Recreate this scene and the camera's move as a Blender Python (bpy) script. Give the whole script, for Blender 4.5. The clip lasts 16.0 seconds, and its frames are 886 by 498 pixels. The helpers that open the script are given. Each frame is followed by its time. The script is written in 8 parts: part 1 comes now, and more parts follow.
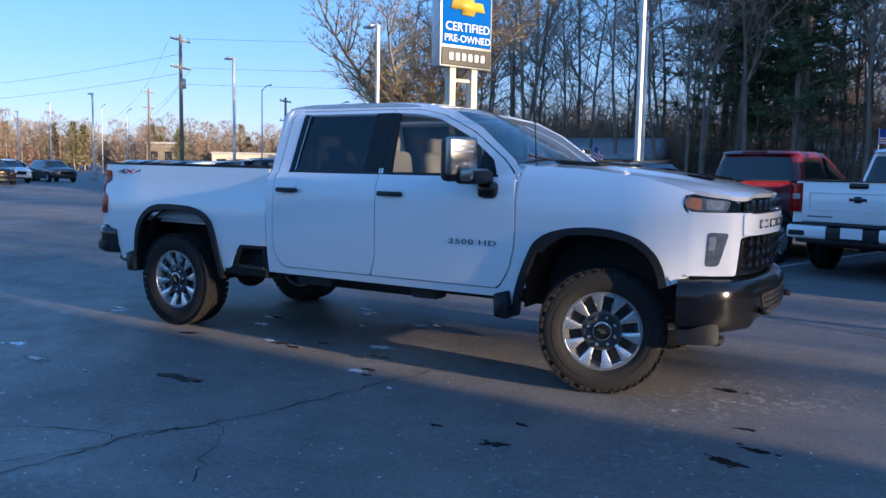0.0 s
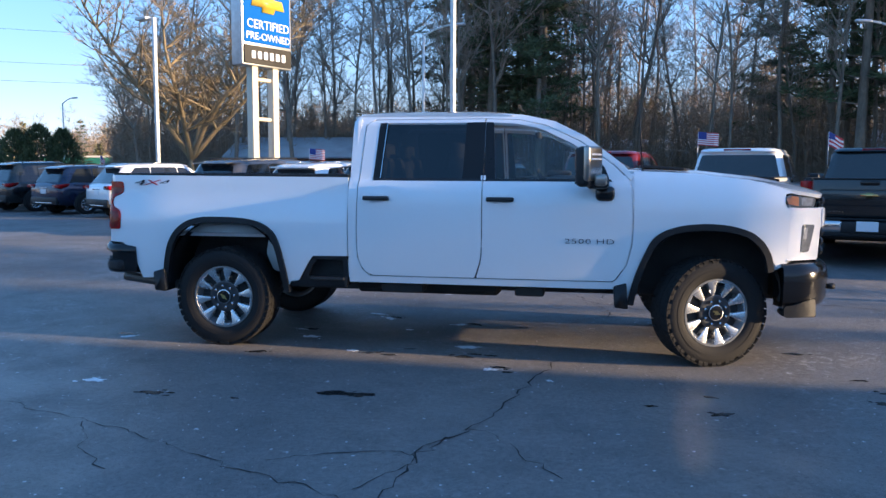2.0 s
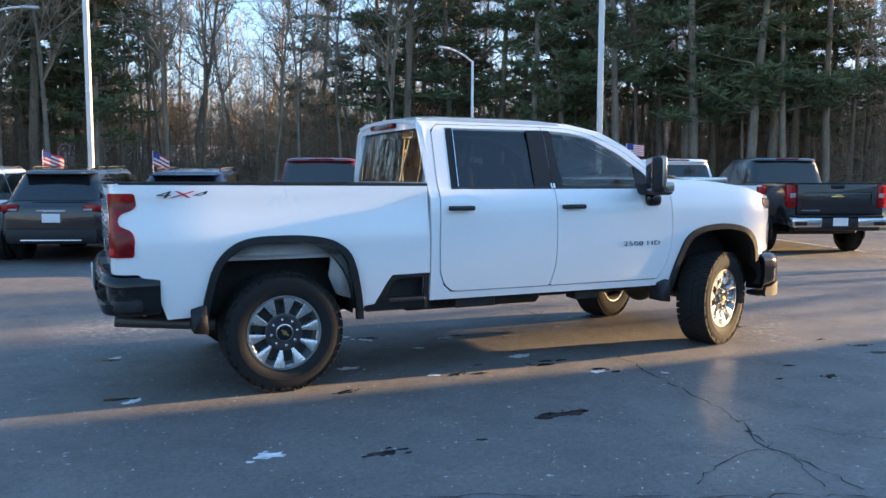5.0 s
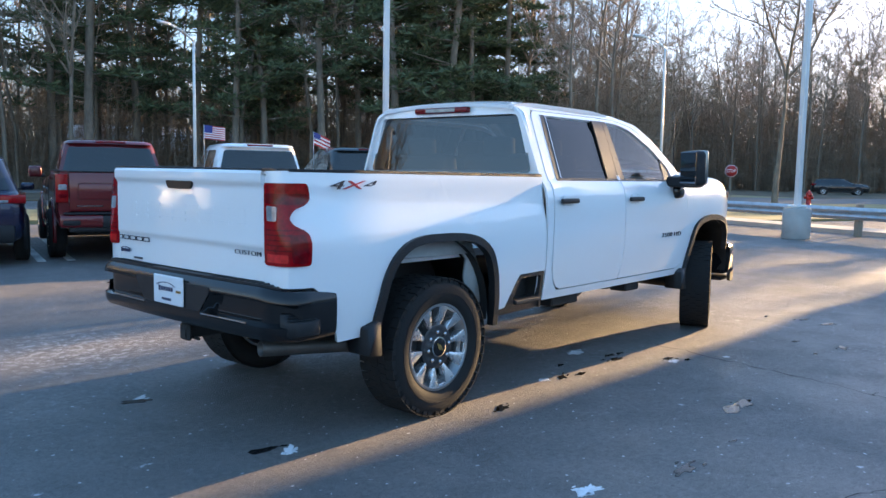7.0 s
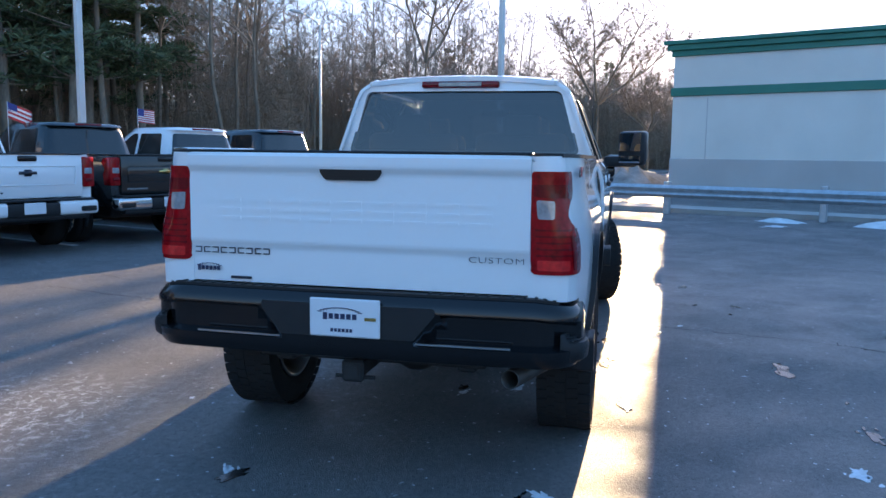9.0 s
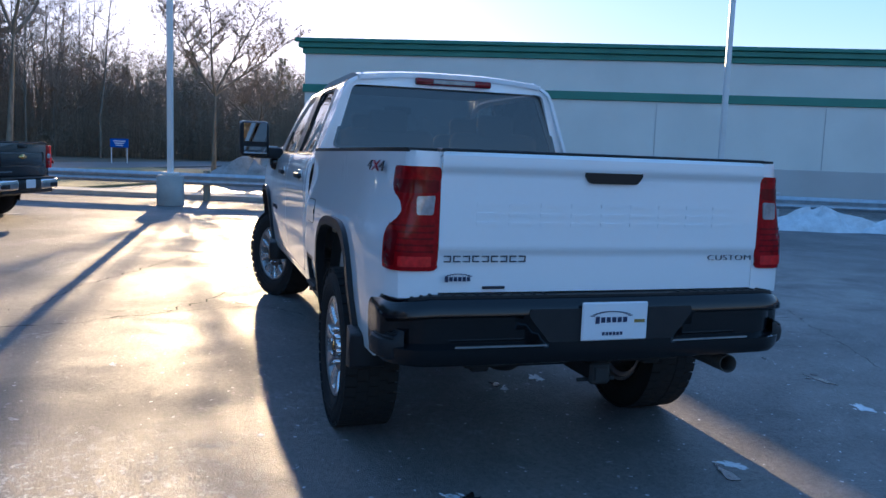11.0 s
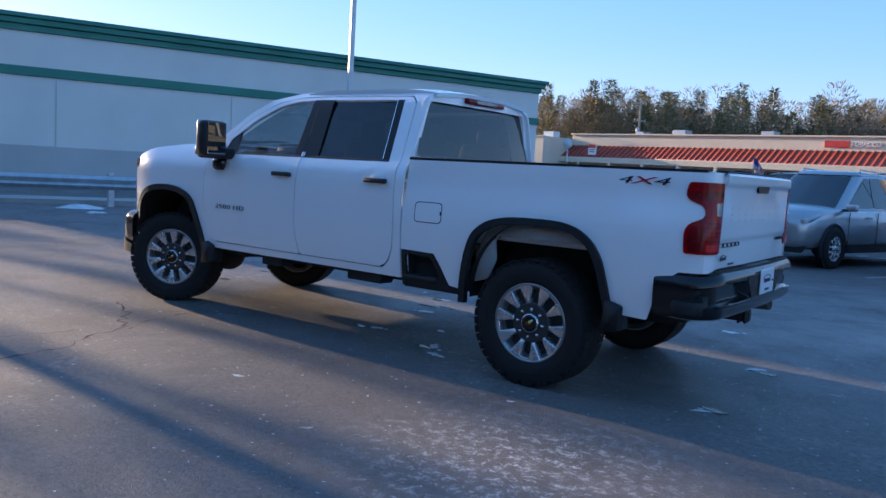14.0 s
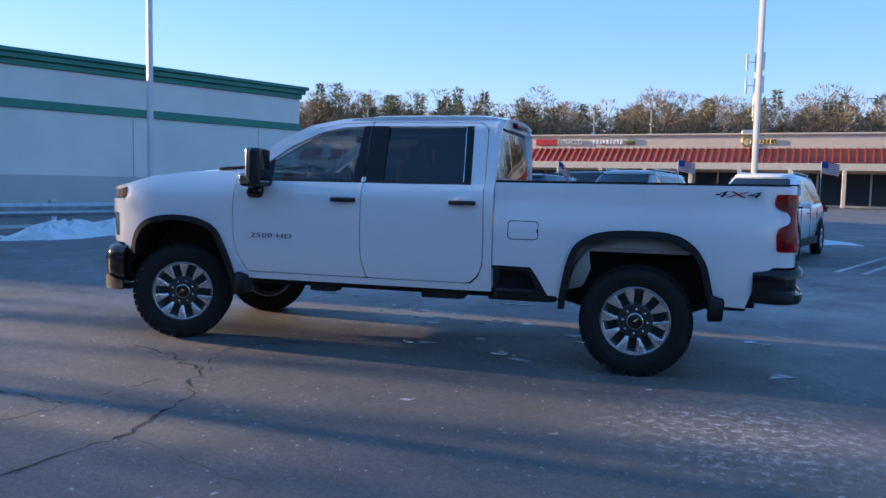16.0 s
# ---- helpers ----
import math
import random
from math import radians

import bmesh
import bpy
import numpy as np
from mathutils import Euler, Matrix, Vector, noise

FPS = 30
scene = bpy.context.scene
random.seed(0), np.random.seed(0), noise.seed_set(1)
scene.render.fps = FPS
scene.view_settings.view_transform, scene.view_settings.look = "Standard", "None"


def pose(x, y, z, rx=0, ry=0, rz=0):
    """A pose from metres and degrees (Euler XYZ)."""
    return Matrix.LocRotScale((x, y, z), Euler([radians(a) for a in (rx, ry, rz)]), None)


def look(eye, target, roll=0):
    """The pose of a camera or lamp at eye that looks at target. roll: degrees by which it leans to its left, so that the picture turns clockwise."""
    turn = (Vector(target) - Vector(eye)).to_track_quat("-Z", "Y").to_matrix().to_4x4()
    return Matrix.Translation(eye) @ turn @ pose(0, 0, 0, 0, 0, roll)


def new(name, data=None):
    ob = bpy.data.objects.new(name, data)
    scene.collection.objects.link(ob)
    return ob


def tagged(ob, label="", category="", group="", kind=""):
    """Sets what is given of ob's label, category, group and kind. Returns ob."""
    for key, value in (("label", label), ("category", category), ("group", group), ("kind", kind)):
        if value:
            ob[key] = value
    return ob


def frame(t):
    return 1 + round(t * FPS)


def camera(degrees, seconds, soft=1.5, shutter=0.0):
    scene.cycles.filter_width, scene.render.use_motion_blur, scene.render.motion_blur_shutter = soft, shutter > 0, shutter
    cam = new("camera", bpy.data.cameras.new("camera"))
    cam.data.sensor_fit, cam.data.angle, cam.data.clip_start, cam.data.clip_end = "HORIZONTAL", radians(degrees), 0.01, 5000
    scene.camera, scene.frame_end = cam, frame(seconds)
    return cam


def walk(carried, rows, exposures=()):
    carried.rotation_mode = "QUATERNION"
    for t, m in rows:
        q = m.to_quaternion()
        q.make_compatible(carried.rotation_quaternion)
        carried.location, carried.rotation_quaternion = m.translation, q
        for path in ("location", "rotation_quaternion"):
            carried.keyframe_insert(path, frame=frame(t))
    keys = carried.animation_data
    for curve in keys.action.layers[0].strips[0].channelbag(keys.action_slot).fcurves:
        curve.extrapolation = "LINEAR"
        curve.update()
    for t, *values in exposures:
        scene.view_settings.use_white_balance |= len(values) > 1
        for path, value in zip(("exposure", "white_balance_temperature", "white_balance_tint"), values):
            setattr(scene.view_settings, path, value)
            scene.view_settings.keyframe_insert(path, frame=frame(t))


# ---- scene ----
cam = camera(58.1, 16.0)
PATH = [
    (0, (3.881, -5.962, 1.485), (2.855, -4.257, 1.286), 1.1),
    (0.5, (3.287, -6.391, 1.483), (2.407, -4.606, 1.286), 0.8),
    (1, (2.625, -6.784, 1.483), (1.904, -4.929, 1.287), 0.5),
    (1.5, (1.931, -7.078, 1.491), (1.37, -5.168, 1.296), 0.3),
    (2, (1.186, -7.326, 1.521), (0.801, -5.373, 1.325), 0.2),
    (2.5, (0.443, -7.366, 1.545), (0.247, -5.385, 1.346), -0.0),
    (3, (-0.32, -7.397, 1.57), (-0.321, -5.407, 1.372), -0.2),
    (3.5, (-1.053, -7.289, 1.577), (-0.851, -5.309, 1.382), -0.2),
    (4, (-1.802, -7.222, 1.584), (-1.394, -5.273, 1.396), -0.1),
    (4.2, (-2.091, -7.13, 1.569), (-1.602, -5.2, 1.385), -0.1),
    (6.3, (-4.903, -5.126, 1.492), (-3.641, -3.584, 1.319), 0.6),
    (6.5, (-5.124, -4.87, 1.485), (-3.797, -3.385, 1.312), 0.6),
    (7, (-5.574, -4.149, 1.485), (-4.085, -2.828, 1.293), 1.0),
    (7.5, (-5.878, -3.391, 1.477), (-4.243, -2.256, 1.276), 1.1),
    (8, (-6.111, -2.638, 1.474), (-4.353, -1.709, 1.263), 1.1),
    (8.5, (-6.268, -1.892, 1.474), (-4.408, -1.191, 1.25), 0.9),
    (9, (-6.362, -1.168, 1.478), (-4.43, -0.707, 1.243), 0.7),
    (9.5, (-6.413, -0.461, 1.49), (-4.438, -0.255, 1.253), 0.5),
    (9.7, (-6.43, -0.184, 1.493), (-4.446, -0.079, 1.262), 0.2),
    (11.8, (-5.847, 2.743, 1.437), (-4.105, 1.789, 1.206), 3.7),
    (12, (-5.735, 2.989, 1.438), (-4.038, 1.956, 1.207), 3.8),
    (12.5, (-5.55, 3.683, 1.432), (-3.976, 2.469, 1.212), 4.1),
    (13, (-5.295, 4.305, 1.426), (-3.849, 2.94, 1.211), 4.2),
    (13.5, (-5.007, 4.947, 1.407), (-3.69, 3.456, 1.2), 3.8),
    (14, (-4.651, 5.536, 1.4), (-3.466, 3.936, 1.203), 3.3),
    (14.5, (-4.203, 6.106, 1.414), (-3.161, 4.409, 1.227), 2.7),
    (15, (-3.634, 6.555, 1.419), (-2.745, 4.772, 1.245), 2.1),
    (15.5, (-2.991, 6.921, 1.425), (-2.266, 5.065, 1.259), 1.7),
    (16, (-2.291, 7.197, 1.448), (-1.735, 5.283, 1.283), 1.2),
]
walk(cam, [(t, look(*p)) for t, *p in PATH], [(0, 2.3, 5800, 10), (1.5, 2.6, 6100, 10), (2.5, 2.9, 6900, 10), (4.2, 3.2, 7900, 10), (6.3, 3.45, 8700, 10), (7.5, 3.35, 7800, 10), (8.5, 3.1, 7100, 10), (9.5, 2.95, 6900, 10), (12, 2.35, 6300, 10), (13, 2.5, 6300, 12), (14, 2.5, 6250, 12), (16, 2.5, 6200, 12)])


# ---------- world, sun, exposure ----------
SUN_AZ, SUN_EL = -2.6, 9.5      # degrees: azimuth from +x towards +y, height
world = bpy.data.worlds.new("sky")
scene.world = world
world.use_nodes = True
wn = world.node_tree
sky = wn.nodes.new("ShaderNodeTexSky")
sky.sky_type, sky.sun_disc = "NISHITA", False
sky.sun_elevation, sky.sun_rotation = radians(SUN_EL), radians(90 - SUN_AZ)
sky.air_density, sky.dust_density, sky.ozone_density = 1.0, 0.4, 4.5
wn.nodes["Background"].inputs[1].default_value = 0.112
soft_sky = wn.nodes.new("ShaderNodeGamma")
soft_sky.inputs[1].default_value = 0.45
blue_sky = wn.nodes.new("ShaderNodeHueSaturation")
blue_sky.inputs["Saturation"].default_value = 1.5
cool_sky = wn.nodes.new("ShaderNodeMix")
cool_sky.data_type, cool_sky.blend_type = "RGBA", "MULTIPLY"
cool_sky.inputs[0].default_value, cool_sky.inputs[7].default_value = 1.0, (1.02, 0.92, 1.12, 1.0)
wn.links.new(sky.outputs[0], soft_sky.inputs[0])
wn.links.new(soft_sky.outputs[0], blue_sky.inputs["Color"])
wn.links.new(blue_sky.outputs[0], cool_sky.inputs[6])
wn.links.new(cool_sky.outputs[2], wn.nodes["Background"].inputs[0])
sun = new("sun", bpy.data.lights.new("sun", "SUN"))
sun.data.energy, sun.data.angle, sun.data.color = 1.8, radians(0.55), (1.0, 0.74, 0.47)
sun.matrix_world = look((0, 0, 0), (-math.cos(radians(SUN_EL)) * math.cos(radians(SUN_AZ)), -math.cos(radians(SUN_EL)) * math.sin(radians(SUN_AZ)), -math.sin(radians(SUN_EL))))

# ---------- small builders ----------
LOT = radians(-23.0)            # the car park's own axes, turned against the pickup
CU, SU = math.cos(LOT), math.sin(LOT)


def lot(u, v, z=0.0):
    """A place given along the car park's axes."""
    return Vector((u * CU - v * SU, u * SU + v * CU, z))


def finish(bm, name, mat, smooth=True, angle=35):
    """A mesh from a bmesh, with its material and soft shading over blunt edges."""
    if smooth:
        lim = radians(angle)
        for f in bm.faces:
            f.smooth = True
        for e in bm.edges:
            e.smooth = len(e.link_faces) == 2 and e.calc_face_angle(0.0) < lim
    me = bpy.data.meshes.new(name)
    bm.to_mesh(me)
    bm.free()
    for m in (mat if isinstance(mat, (list, tuple)) else [mat]):
        me.materials.append(m)
    return me


def part(name, bm, mat, parent=None, label="", smooth=True, angle=35):
    """Links a bmesh as one mesh object under a thing or a part."""
    ob = new(name, finish(bm, name, mat, smooth, angle) if isinstance(bm, bmesh.types.BMesh) else bm)
    if parent is not None:
        ob.parent = parent
    if label:
        tagged(ob, label)
    return ob


def thing(name, label, category, group="", m=None, kind=""):
    ob = new(name)
    ob.empty_display_size = 0.2
    if m is not None:
        ob.matrix_world = m
    return tagged(ob, label, category, group, kind)


def solid(name, bm, mat, label, category, group="", m=None, kind="", smooth=True, angle=35):
    ob = new(name, finish(bm, name, mat, smooth, angle))
    if m is not None:
        ob.matrix_world = m
    return tagged(ob, label, category, group, kind)


def box(bm, cx, cy, cz, sx, sy, sz, bevel=0.0, seg=1, m=None):
    """A box by centre and size, with rounded edges."""
    r = bmesh.ops.create_cube(bm, size=1.0, matrix=(m or Matrix()) @ Matrix.Translation((cx, cy, cz)) @ Matrix.Diagonal((sx, sy, sz, 1)))
    if bevel > 0:
        es = list({e for v in r["verts"] for e in v.link_edges})
        bmesh.ops.bevel(bm, geom=es, offset=bevel, segments=seg, profile=0.5, affect="EDGES")
    return bm


def tube(bm, a, b, r0, r1=None, n=10, cap=True):
    """A tapered round bar from a to b."""
    a, b = Vector(a), Vector(b)
    r1 = r0 if r1 is None else r1
    z = (b - a).normalized()
    x = z.orthogonal().normalized()
    y = z.cross(x)
    rings = []
    for p, r in ((a, r0), (b, r1)):
        rings.append([bm.verts.new(p + (x * math.cos(i * math.tau / n) + y * math.sin(i * math.tau / n)) * r) for i in range(n)])
    for i in range(n):
        j = (i + 1) % n
        bm.faces.new((rings[0][i], rings[0][j], rings[1][j], rings[1][i]))
    if cap:
        bm.faces.new(rings[0][::-1])
        bm.faces.new(rings[1])
    return bm


def lathe(bm, profile, n=32, m=None, closed=False):
    """Turns a profile of (radius, along) about the y axis."""
    m = m or Matrix()
    rings = [[bm.verts.new(m @ Vector((r * math.cos(i * math.tau / n), y, r * math.sin(i * math.tau / n)))) for i in range(n)] for r, y in profile]
    pairs = list(zip(rings, rings[1:]))
    if closed:
        pairs.append((rings[-1], rings[0]))
    for a, b in pairs:
        for i in range(n):
            j = (i + 1) % n
            bm.faces.new((a[i], a[j], b[j], b[i]))
    return bm


def prism(bm, outline, depth, m=None):
    """An outline in x and z, drawn out along y by depth (centred)."""
    m = m or Matrix()
    a = [bm.verts.new(m @ Vector((x, -depth / 2, z))) for x, z in outline]
    b = [bm.verts.new(m @ Vector((x, depth / 2, z))) for x, z in outline]
    k = len(a)
    bm.faces.new(a)
    bm.faces.new(b[::-1])
    for i in range(k):
        j = (i + 1) % k
        bm.faces.new((a[j], a[i], b[i], b[j]))
    return bm


# ---------- materials ----------
def mat(name, col, rough=0.5, metal=0.0, var=0.12, scale=3.0, bump=0.0, bscale=60.0, tint=None, coat=0.0, rvar=0.08, spec=0.5, island=0.0, rand=0.0, stretch=(1, 1, 1)):
    """A surface with colour varied at two scales, fine relief, and unevenness of gloss."""
    m = bpy.data.materials.new(name)
    m.use_nodes = True
    t = m.node_tree
    b = t.nodes["Principled BSDF"]
    L = t.links.new
    tc = t.nodes.new("ShaderNodeTexCoord")
    mp = t.nodes.new("ShaderNodeMapping")
    mp.inputs["Scale"].default_value = stretch
    L(tc.outputs["Object"], mp.inputs[0])
    n1 = t.nodes.new("ShaderNodeTexNoise")
    n1.inputs["Scale"].default_value, n1.inputs["Detail"].default_value = scale, 5
    n2 = t.nodes.new("ShaderNodeTexNoise")
    n2.inputs["Scale"].default_value, n2.inputs["Detail"].default_value = bscale, 3
    L(mp.outputs[0], n1.inputs[0])
    L(mp.outputs[0], n2.inputs[0])
    mix = t.nodes.new("ShaderNodeMix")
    mix.data_type = "RGBA"
    tint = tint or tuple(c * (1 - 2.2 * var) for c in col)
    mix.inputs[6].default_value, mix.inputs[7].default_value = (*[min(1, c * (1 + var)) for c in col], 1), (*tint, 1)
    add = t.nodes.new("ShaderNodeMath")
    add.operation = "MULTIPLY_ADD"
    add.inputs[1].default_value, add.inputs[2].default_value = 0.4, 0.0
    L(n2.outputs[0], add.inputs[0])
    mr = t.nodes.new("ShaderNodeMapRange")
    mr.inputs[1].default_value, mr.inputs[2].default_value = 0.3, 0.95
    s = t.nodes.new("ShaderNodeMath")
    s.operation = "ADD"
    L(n1.outputs[0], s.inputs[0])
    L(add.outputs[0], s.inputs[1])
    s2 = t.nodes.new("ShaderNodeMath")
    s2.operation = "SUBTRACT"
    s2.inputs[1].default_value = 0.1
    L(s.outputs[0], s2.inputs[0])
    L(s2.outputs[0], mr.inputs[0])
    L(mr.outputs[0], mix.inputs[0])
    out = mix.outputs[2]
    if island or rand:
        hsv = t.nodes.new("ShaderNodeHueSaturation")
        src = t.nodes.new("ShaderNodeNewGeometry" if island else "ShaderNodeObjectInfo")
        r = t.nodes.new("ShaderNodeMapRange")
        k = island or rand
        r.inputs[3].default_value, r.inputs[4].default_value = 1 - k, 1 + k
        L(src.outputs["Random Per Island" if island else "Random"], r.inputs[0])
        L(r.outputs[0], hsv.inputs["Value"])
        L(out, hsv.inputs["Color"])
        out = hsv.outputs[0]
    L(out, b.inputs["Base Color"])
    rr = t.nodes.new("ShaderNodeMapRange")
    rr.inputs[3].default_value, rr.inputs[4].default_value = max(0.0, rough - rvar), min(1.0, rough + rvar)
    L(n1.outputs[0], rr.inputs[0])
    L(rr.outputs[0], b.inputs["Roughness"])
    b.inputs["Metallic"].default_value = metal
    b.inputs["Specular IOR Level"].default_value = spec
    if coat:
        b.inputs["Coat Weight"].default_value, b.inputs["Coat Roughness"].default_value = coat, 0.04
    if bump:
        bp = t.nodes.new("ShaderNodeBump")
        bp.inputs["Strength"].default_value, bp.inputs["Distance"].default_value = bump, 0.01
        L(n2.outputs[0], bp.inputs["Height"])
        L(bp.outputs[0], b.inputs["Normal"])
    return m


WHITE_PAINT = mat("white_paint", (0.85, 0.85, 0.85), 0.3, 0, 0.01, 2, 0.0, coat=1.0, rvar=0.03)
BLACK_PLASTIC = mat("black_plastic", (0.018, 0.018, 0.02), 0.55, 0, 0.1, 8, 0.15, 300)
SATIN_BLACK = mat("satin_black", (0.010, 0.010, 0.011), 0.3, 0, 0.08, 6, spec=0.3)
RUBBER = mat("rubber", (0.015, 0.015, 0.016), 0.8, 0, 0.2, 8, 0.3, 120, tint=(0.026, 0.024, 0.022), spec=0.2)
CONCRETE = mat("concrete", (0.42, 0.40, 0.37), 0.9, 0, 0.12, 2.5, 0.4, 45)
POLE_WHITE = mat("pole_white", (0.72, 0.72, 0.70), 0.45, 0, 0.06, 1.5, 0.05, 50)
GALVANISED = mat("galvanised_steel", (0.52, 0.54, 0.56), 0.42, 0.7, 0.12, 6, 0.1, 40)
OLD_WOOD = mat("weathered_wood", (0.30, 0.25, 0.19), 0.85, 0, 0.2, 4, 0.4, 30, stretch=(1, 1, 0.15))
SNOW = mat("old_snow", (0.80, 0.82, 0.84), 0.75, 0, 0.06, 4, 0.9, 25, tint=(0.5, 0.5, 0.5))
STUCCO = mat("painted_stucco", (0.76, 0.74, 0.68), 0.85, 0, 0.05, 0.5, 0.2, 60)
STUCCO_LOW = mat("painted_stucco_base", (0.52, 0.50, 0.48), 0.85, 0, 0.06, 0.5, 0.2, 60)
GREEN_METAL = mat("green_metal", (0.02, 0.20, 0.15), 0.45, 0.1, 0.1, 0.8)
BARK = mat("bark", (0.25, 0.195, 0.145), 0.9, 0, 0.3, 3, 0.5, 12, tint=(0.11, 0.085, 0.068), stretch=(1, 1, 0.3))
TWIGS = mat("twigs", (0.33, 0.25, 0.185), 0.9, 0, 0.2, 1.0)
NEEDLES = mat("pine_needles", (0.10, 0.125, 0.055), 0.75, 0, 0.2, 0.5, island=0.4, tint=(0.065, 0.085, 0.04))
FAR_TWIGS = mat("far_twigs", (0.29, 0.21, 0.145), 0.95, 0, 0.2, 0.3, island=0.3)
GRASS = mat("winter_grass", (0.33, 0.27, 0.13), 0.95, 0, 0.25, 0.6, 0.6, 20, tint=(0.16, 0.14, 0.07))
STRIPE = mat("worn_line_paint", (0.62, 0.62, 0.60), 0.8, 0, 0.15, 2.0, 0.2, 40, tint=(0.2, 0.2, 0.2))


def asphalt():
    """Sealed asphalt: fine grit, wide brown and grey clouds, salt bloom, damp patches that shine."""
    m = bpy.data.materials.new("sealed_asphalt")
    m.use_nodes = True
    t = m.node_tree
    b, L = t.nodes["Principled BSDF"], t.links.new
    tc = t.nodes.new("ShaderNodeTexCoord")

    def nz(scale, detail=4, rough=0.55, dist=0.0):
        n = t.nodes.new("ShaderNodeTexNoise")
        n.inputs["Scale"].default_value, n.inputs["Detail"].default_value = scale, detail
        n.inputs["Roughness"].default_value, n.inputs["Distortion"].default_value = rough, dist
        L(tc.outputs["Object"], n.inputs[0])
        return n.outputs[0]

    def ramp(src, lo, hi, a=0.0, c=1.0):
        r = t.nodes.new("ShaderNodeMapRange")
        r.inputs[1].default_value, r.inputs[2].default_value, r.inputs[3].default_value, r.inputs[4].default_value = lo, hi, a, c
        L(src, r.inputs[0])
        return r.outputs[0]

    def blend(fac, a, c):
        x = t.nodes.new("ShaderNodeMix")
        x.data_type = "RGBA"
        L(fac, x.inputs[0])
        for k, s in ((6, a), (7, c)):
            if isinstance(s, tuple):
                x.inputs[k].default_value = (*s, 1)
            else:
                L(s, x.inputs[k])
        return x.outputs[2]

    def times(a, c):
        x = t.nodes.new("ShaderNodeMath")
        x.operation = "MULTIPLY"
        L(a, x.inputs[0])
        L(c, x.inputs[1])
        return x.outputs[0]

    def near(x, y, r):
        v = t.nodes.new("ShaderNodeVectorMath")
        v.operation = "DISTANCE"
        L(tc.outputs["Object"], v.inputs[0])
        v.inputs[1].default_value = (x, y, 0)
        return ramp(v.outputs["Value"], r * 0.25, r, 1.0, 0.0)

    def most(a, c):
        x = t.nodes.new("ShaderNodeMath")
        x.operation = "MAXIMUM"
        L(a, x.inputs[0])
        L(c, x.inputs[1])
        return x.outputs[0]

    grit = nz(150, 3, 0.75)
    stone = nz(55, 3, 0.6)
    cloud = nz(0.35, 6, 0.6, 0.4)
    col = blend(ramp(cloud, 0.35, 0.68), (0.145, 0.136, 0.134), (0.215, 0.187, 0.170))
    col = blend(ramp(nz(2.2, 5, 0.65, 0.5), 0.45, 0.72, 0.0, 0.55), col, (0.055, 0.052, 0.051))
    col = blend(ramp(grit, 0.42, 0.68, 0.0, 0.8), col, (0.29, 0.272, 0.26))
    col = blend(ramp(stone, 0.56, 0.70, 0.0, 0.7), col, (0.03, 0.03, 0.03))
    bloom = most(times(ramp(nz(0.5, 5, 0.6), 0.54, 0.72), ramp(nz(14, 6, 0.75), 0.52, 0.72)),
                 times(near(-2.75, 2.25, 1.1), ramp(nz(13, 8, 0.9), 0.52, 0.57)))
    mott = ramp(nz(26, 5, 0.75), 0.36, 0.66)
    col = blend(ramp(mott, 0, 1, 0.0, 0.5), col, (0.045, 0.042, 0.042))
    col = blend(bloom, col, (0.60, 0.60, 0.61))
    fleck = times(ramp(nz(7.5, 3, 0.5), 0.70, 0.74), ramp(nz(45, 3), 0.42, 0.58))
    col = blend(fleck, col, (0.55, 0.55, 0.57))
    speck = ramp(nz(30, 1, 0.3), 0.745, 0.775)
    col = blend(speck, col, (0.6, 0.6, 0.62))
    L(col, b.inputs["Base Color"])
    damp = ramp(nz(0.7, 6, 0.65, 0.6), 0.40, 0.64)
    L(ramp(damp, 0, 1, 0.72, 0.48), b.inputs["Roughness"])
    b.inputs["Specular IOR Level"].default_value = 0.42
    # a thin film of meltwater on the side away from the sun
    film = times(most(near(-4.5, -4.0, 5.5), near(2.0, -4.8, 5.5)), ramp(nz(0.9, 6, 0.65, 0.6), 0.34, 0.58))
    L(ramp(film, 0, 1, 0.0, 0.6), b.inputs["Coat Weight"])
    L(ramp(nz(3.5, 5, 0.7), 0.35, 0.65, 0.30, 0.46), b.inputs["Coat Roughness"])
    bp = t.nodes.new("ShaderNodeBump")
    bp.inputs["Strength"].default_value, bp.inputs["Distance"].default_value = 0.75, 0.016
    hg = t.nodes.new("ShaderNodeMath")
    hg.operation = "MULTIPLY_ADD"
    hg.inputs[1].default_value = 0.5
    L(grit, hg.inputs[0])
    pebble = t.nodes.new("ShaderNodeMath")
    pebble.operation = "MULTIPLY_ADD"
    pebble.inputs[1].default_value = 0.8
    L(nz(27, 4, 0.8), pebble.inputs[0])
    L(nz(62, 4, 0.75), pebble.inputs[2])
    L(pebble.outputs[0], hg.inputs[2])
    L(hg.outputs[0], bp.inputs["Height"])
    L(bp.outputs[0], b.inputs["Normal"])
    return m


ASPHALT = asphalt()

# ---------- ground ----------
bm = bmesh.new()
bmesh.ops.create_grid(bm, x_segments=60, y_segments=60, size=600)
solid("ground", bm, ASPHALT, "dark sealed asphalt of a car park, patched with salt stains", "ground", kind="structure")


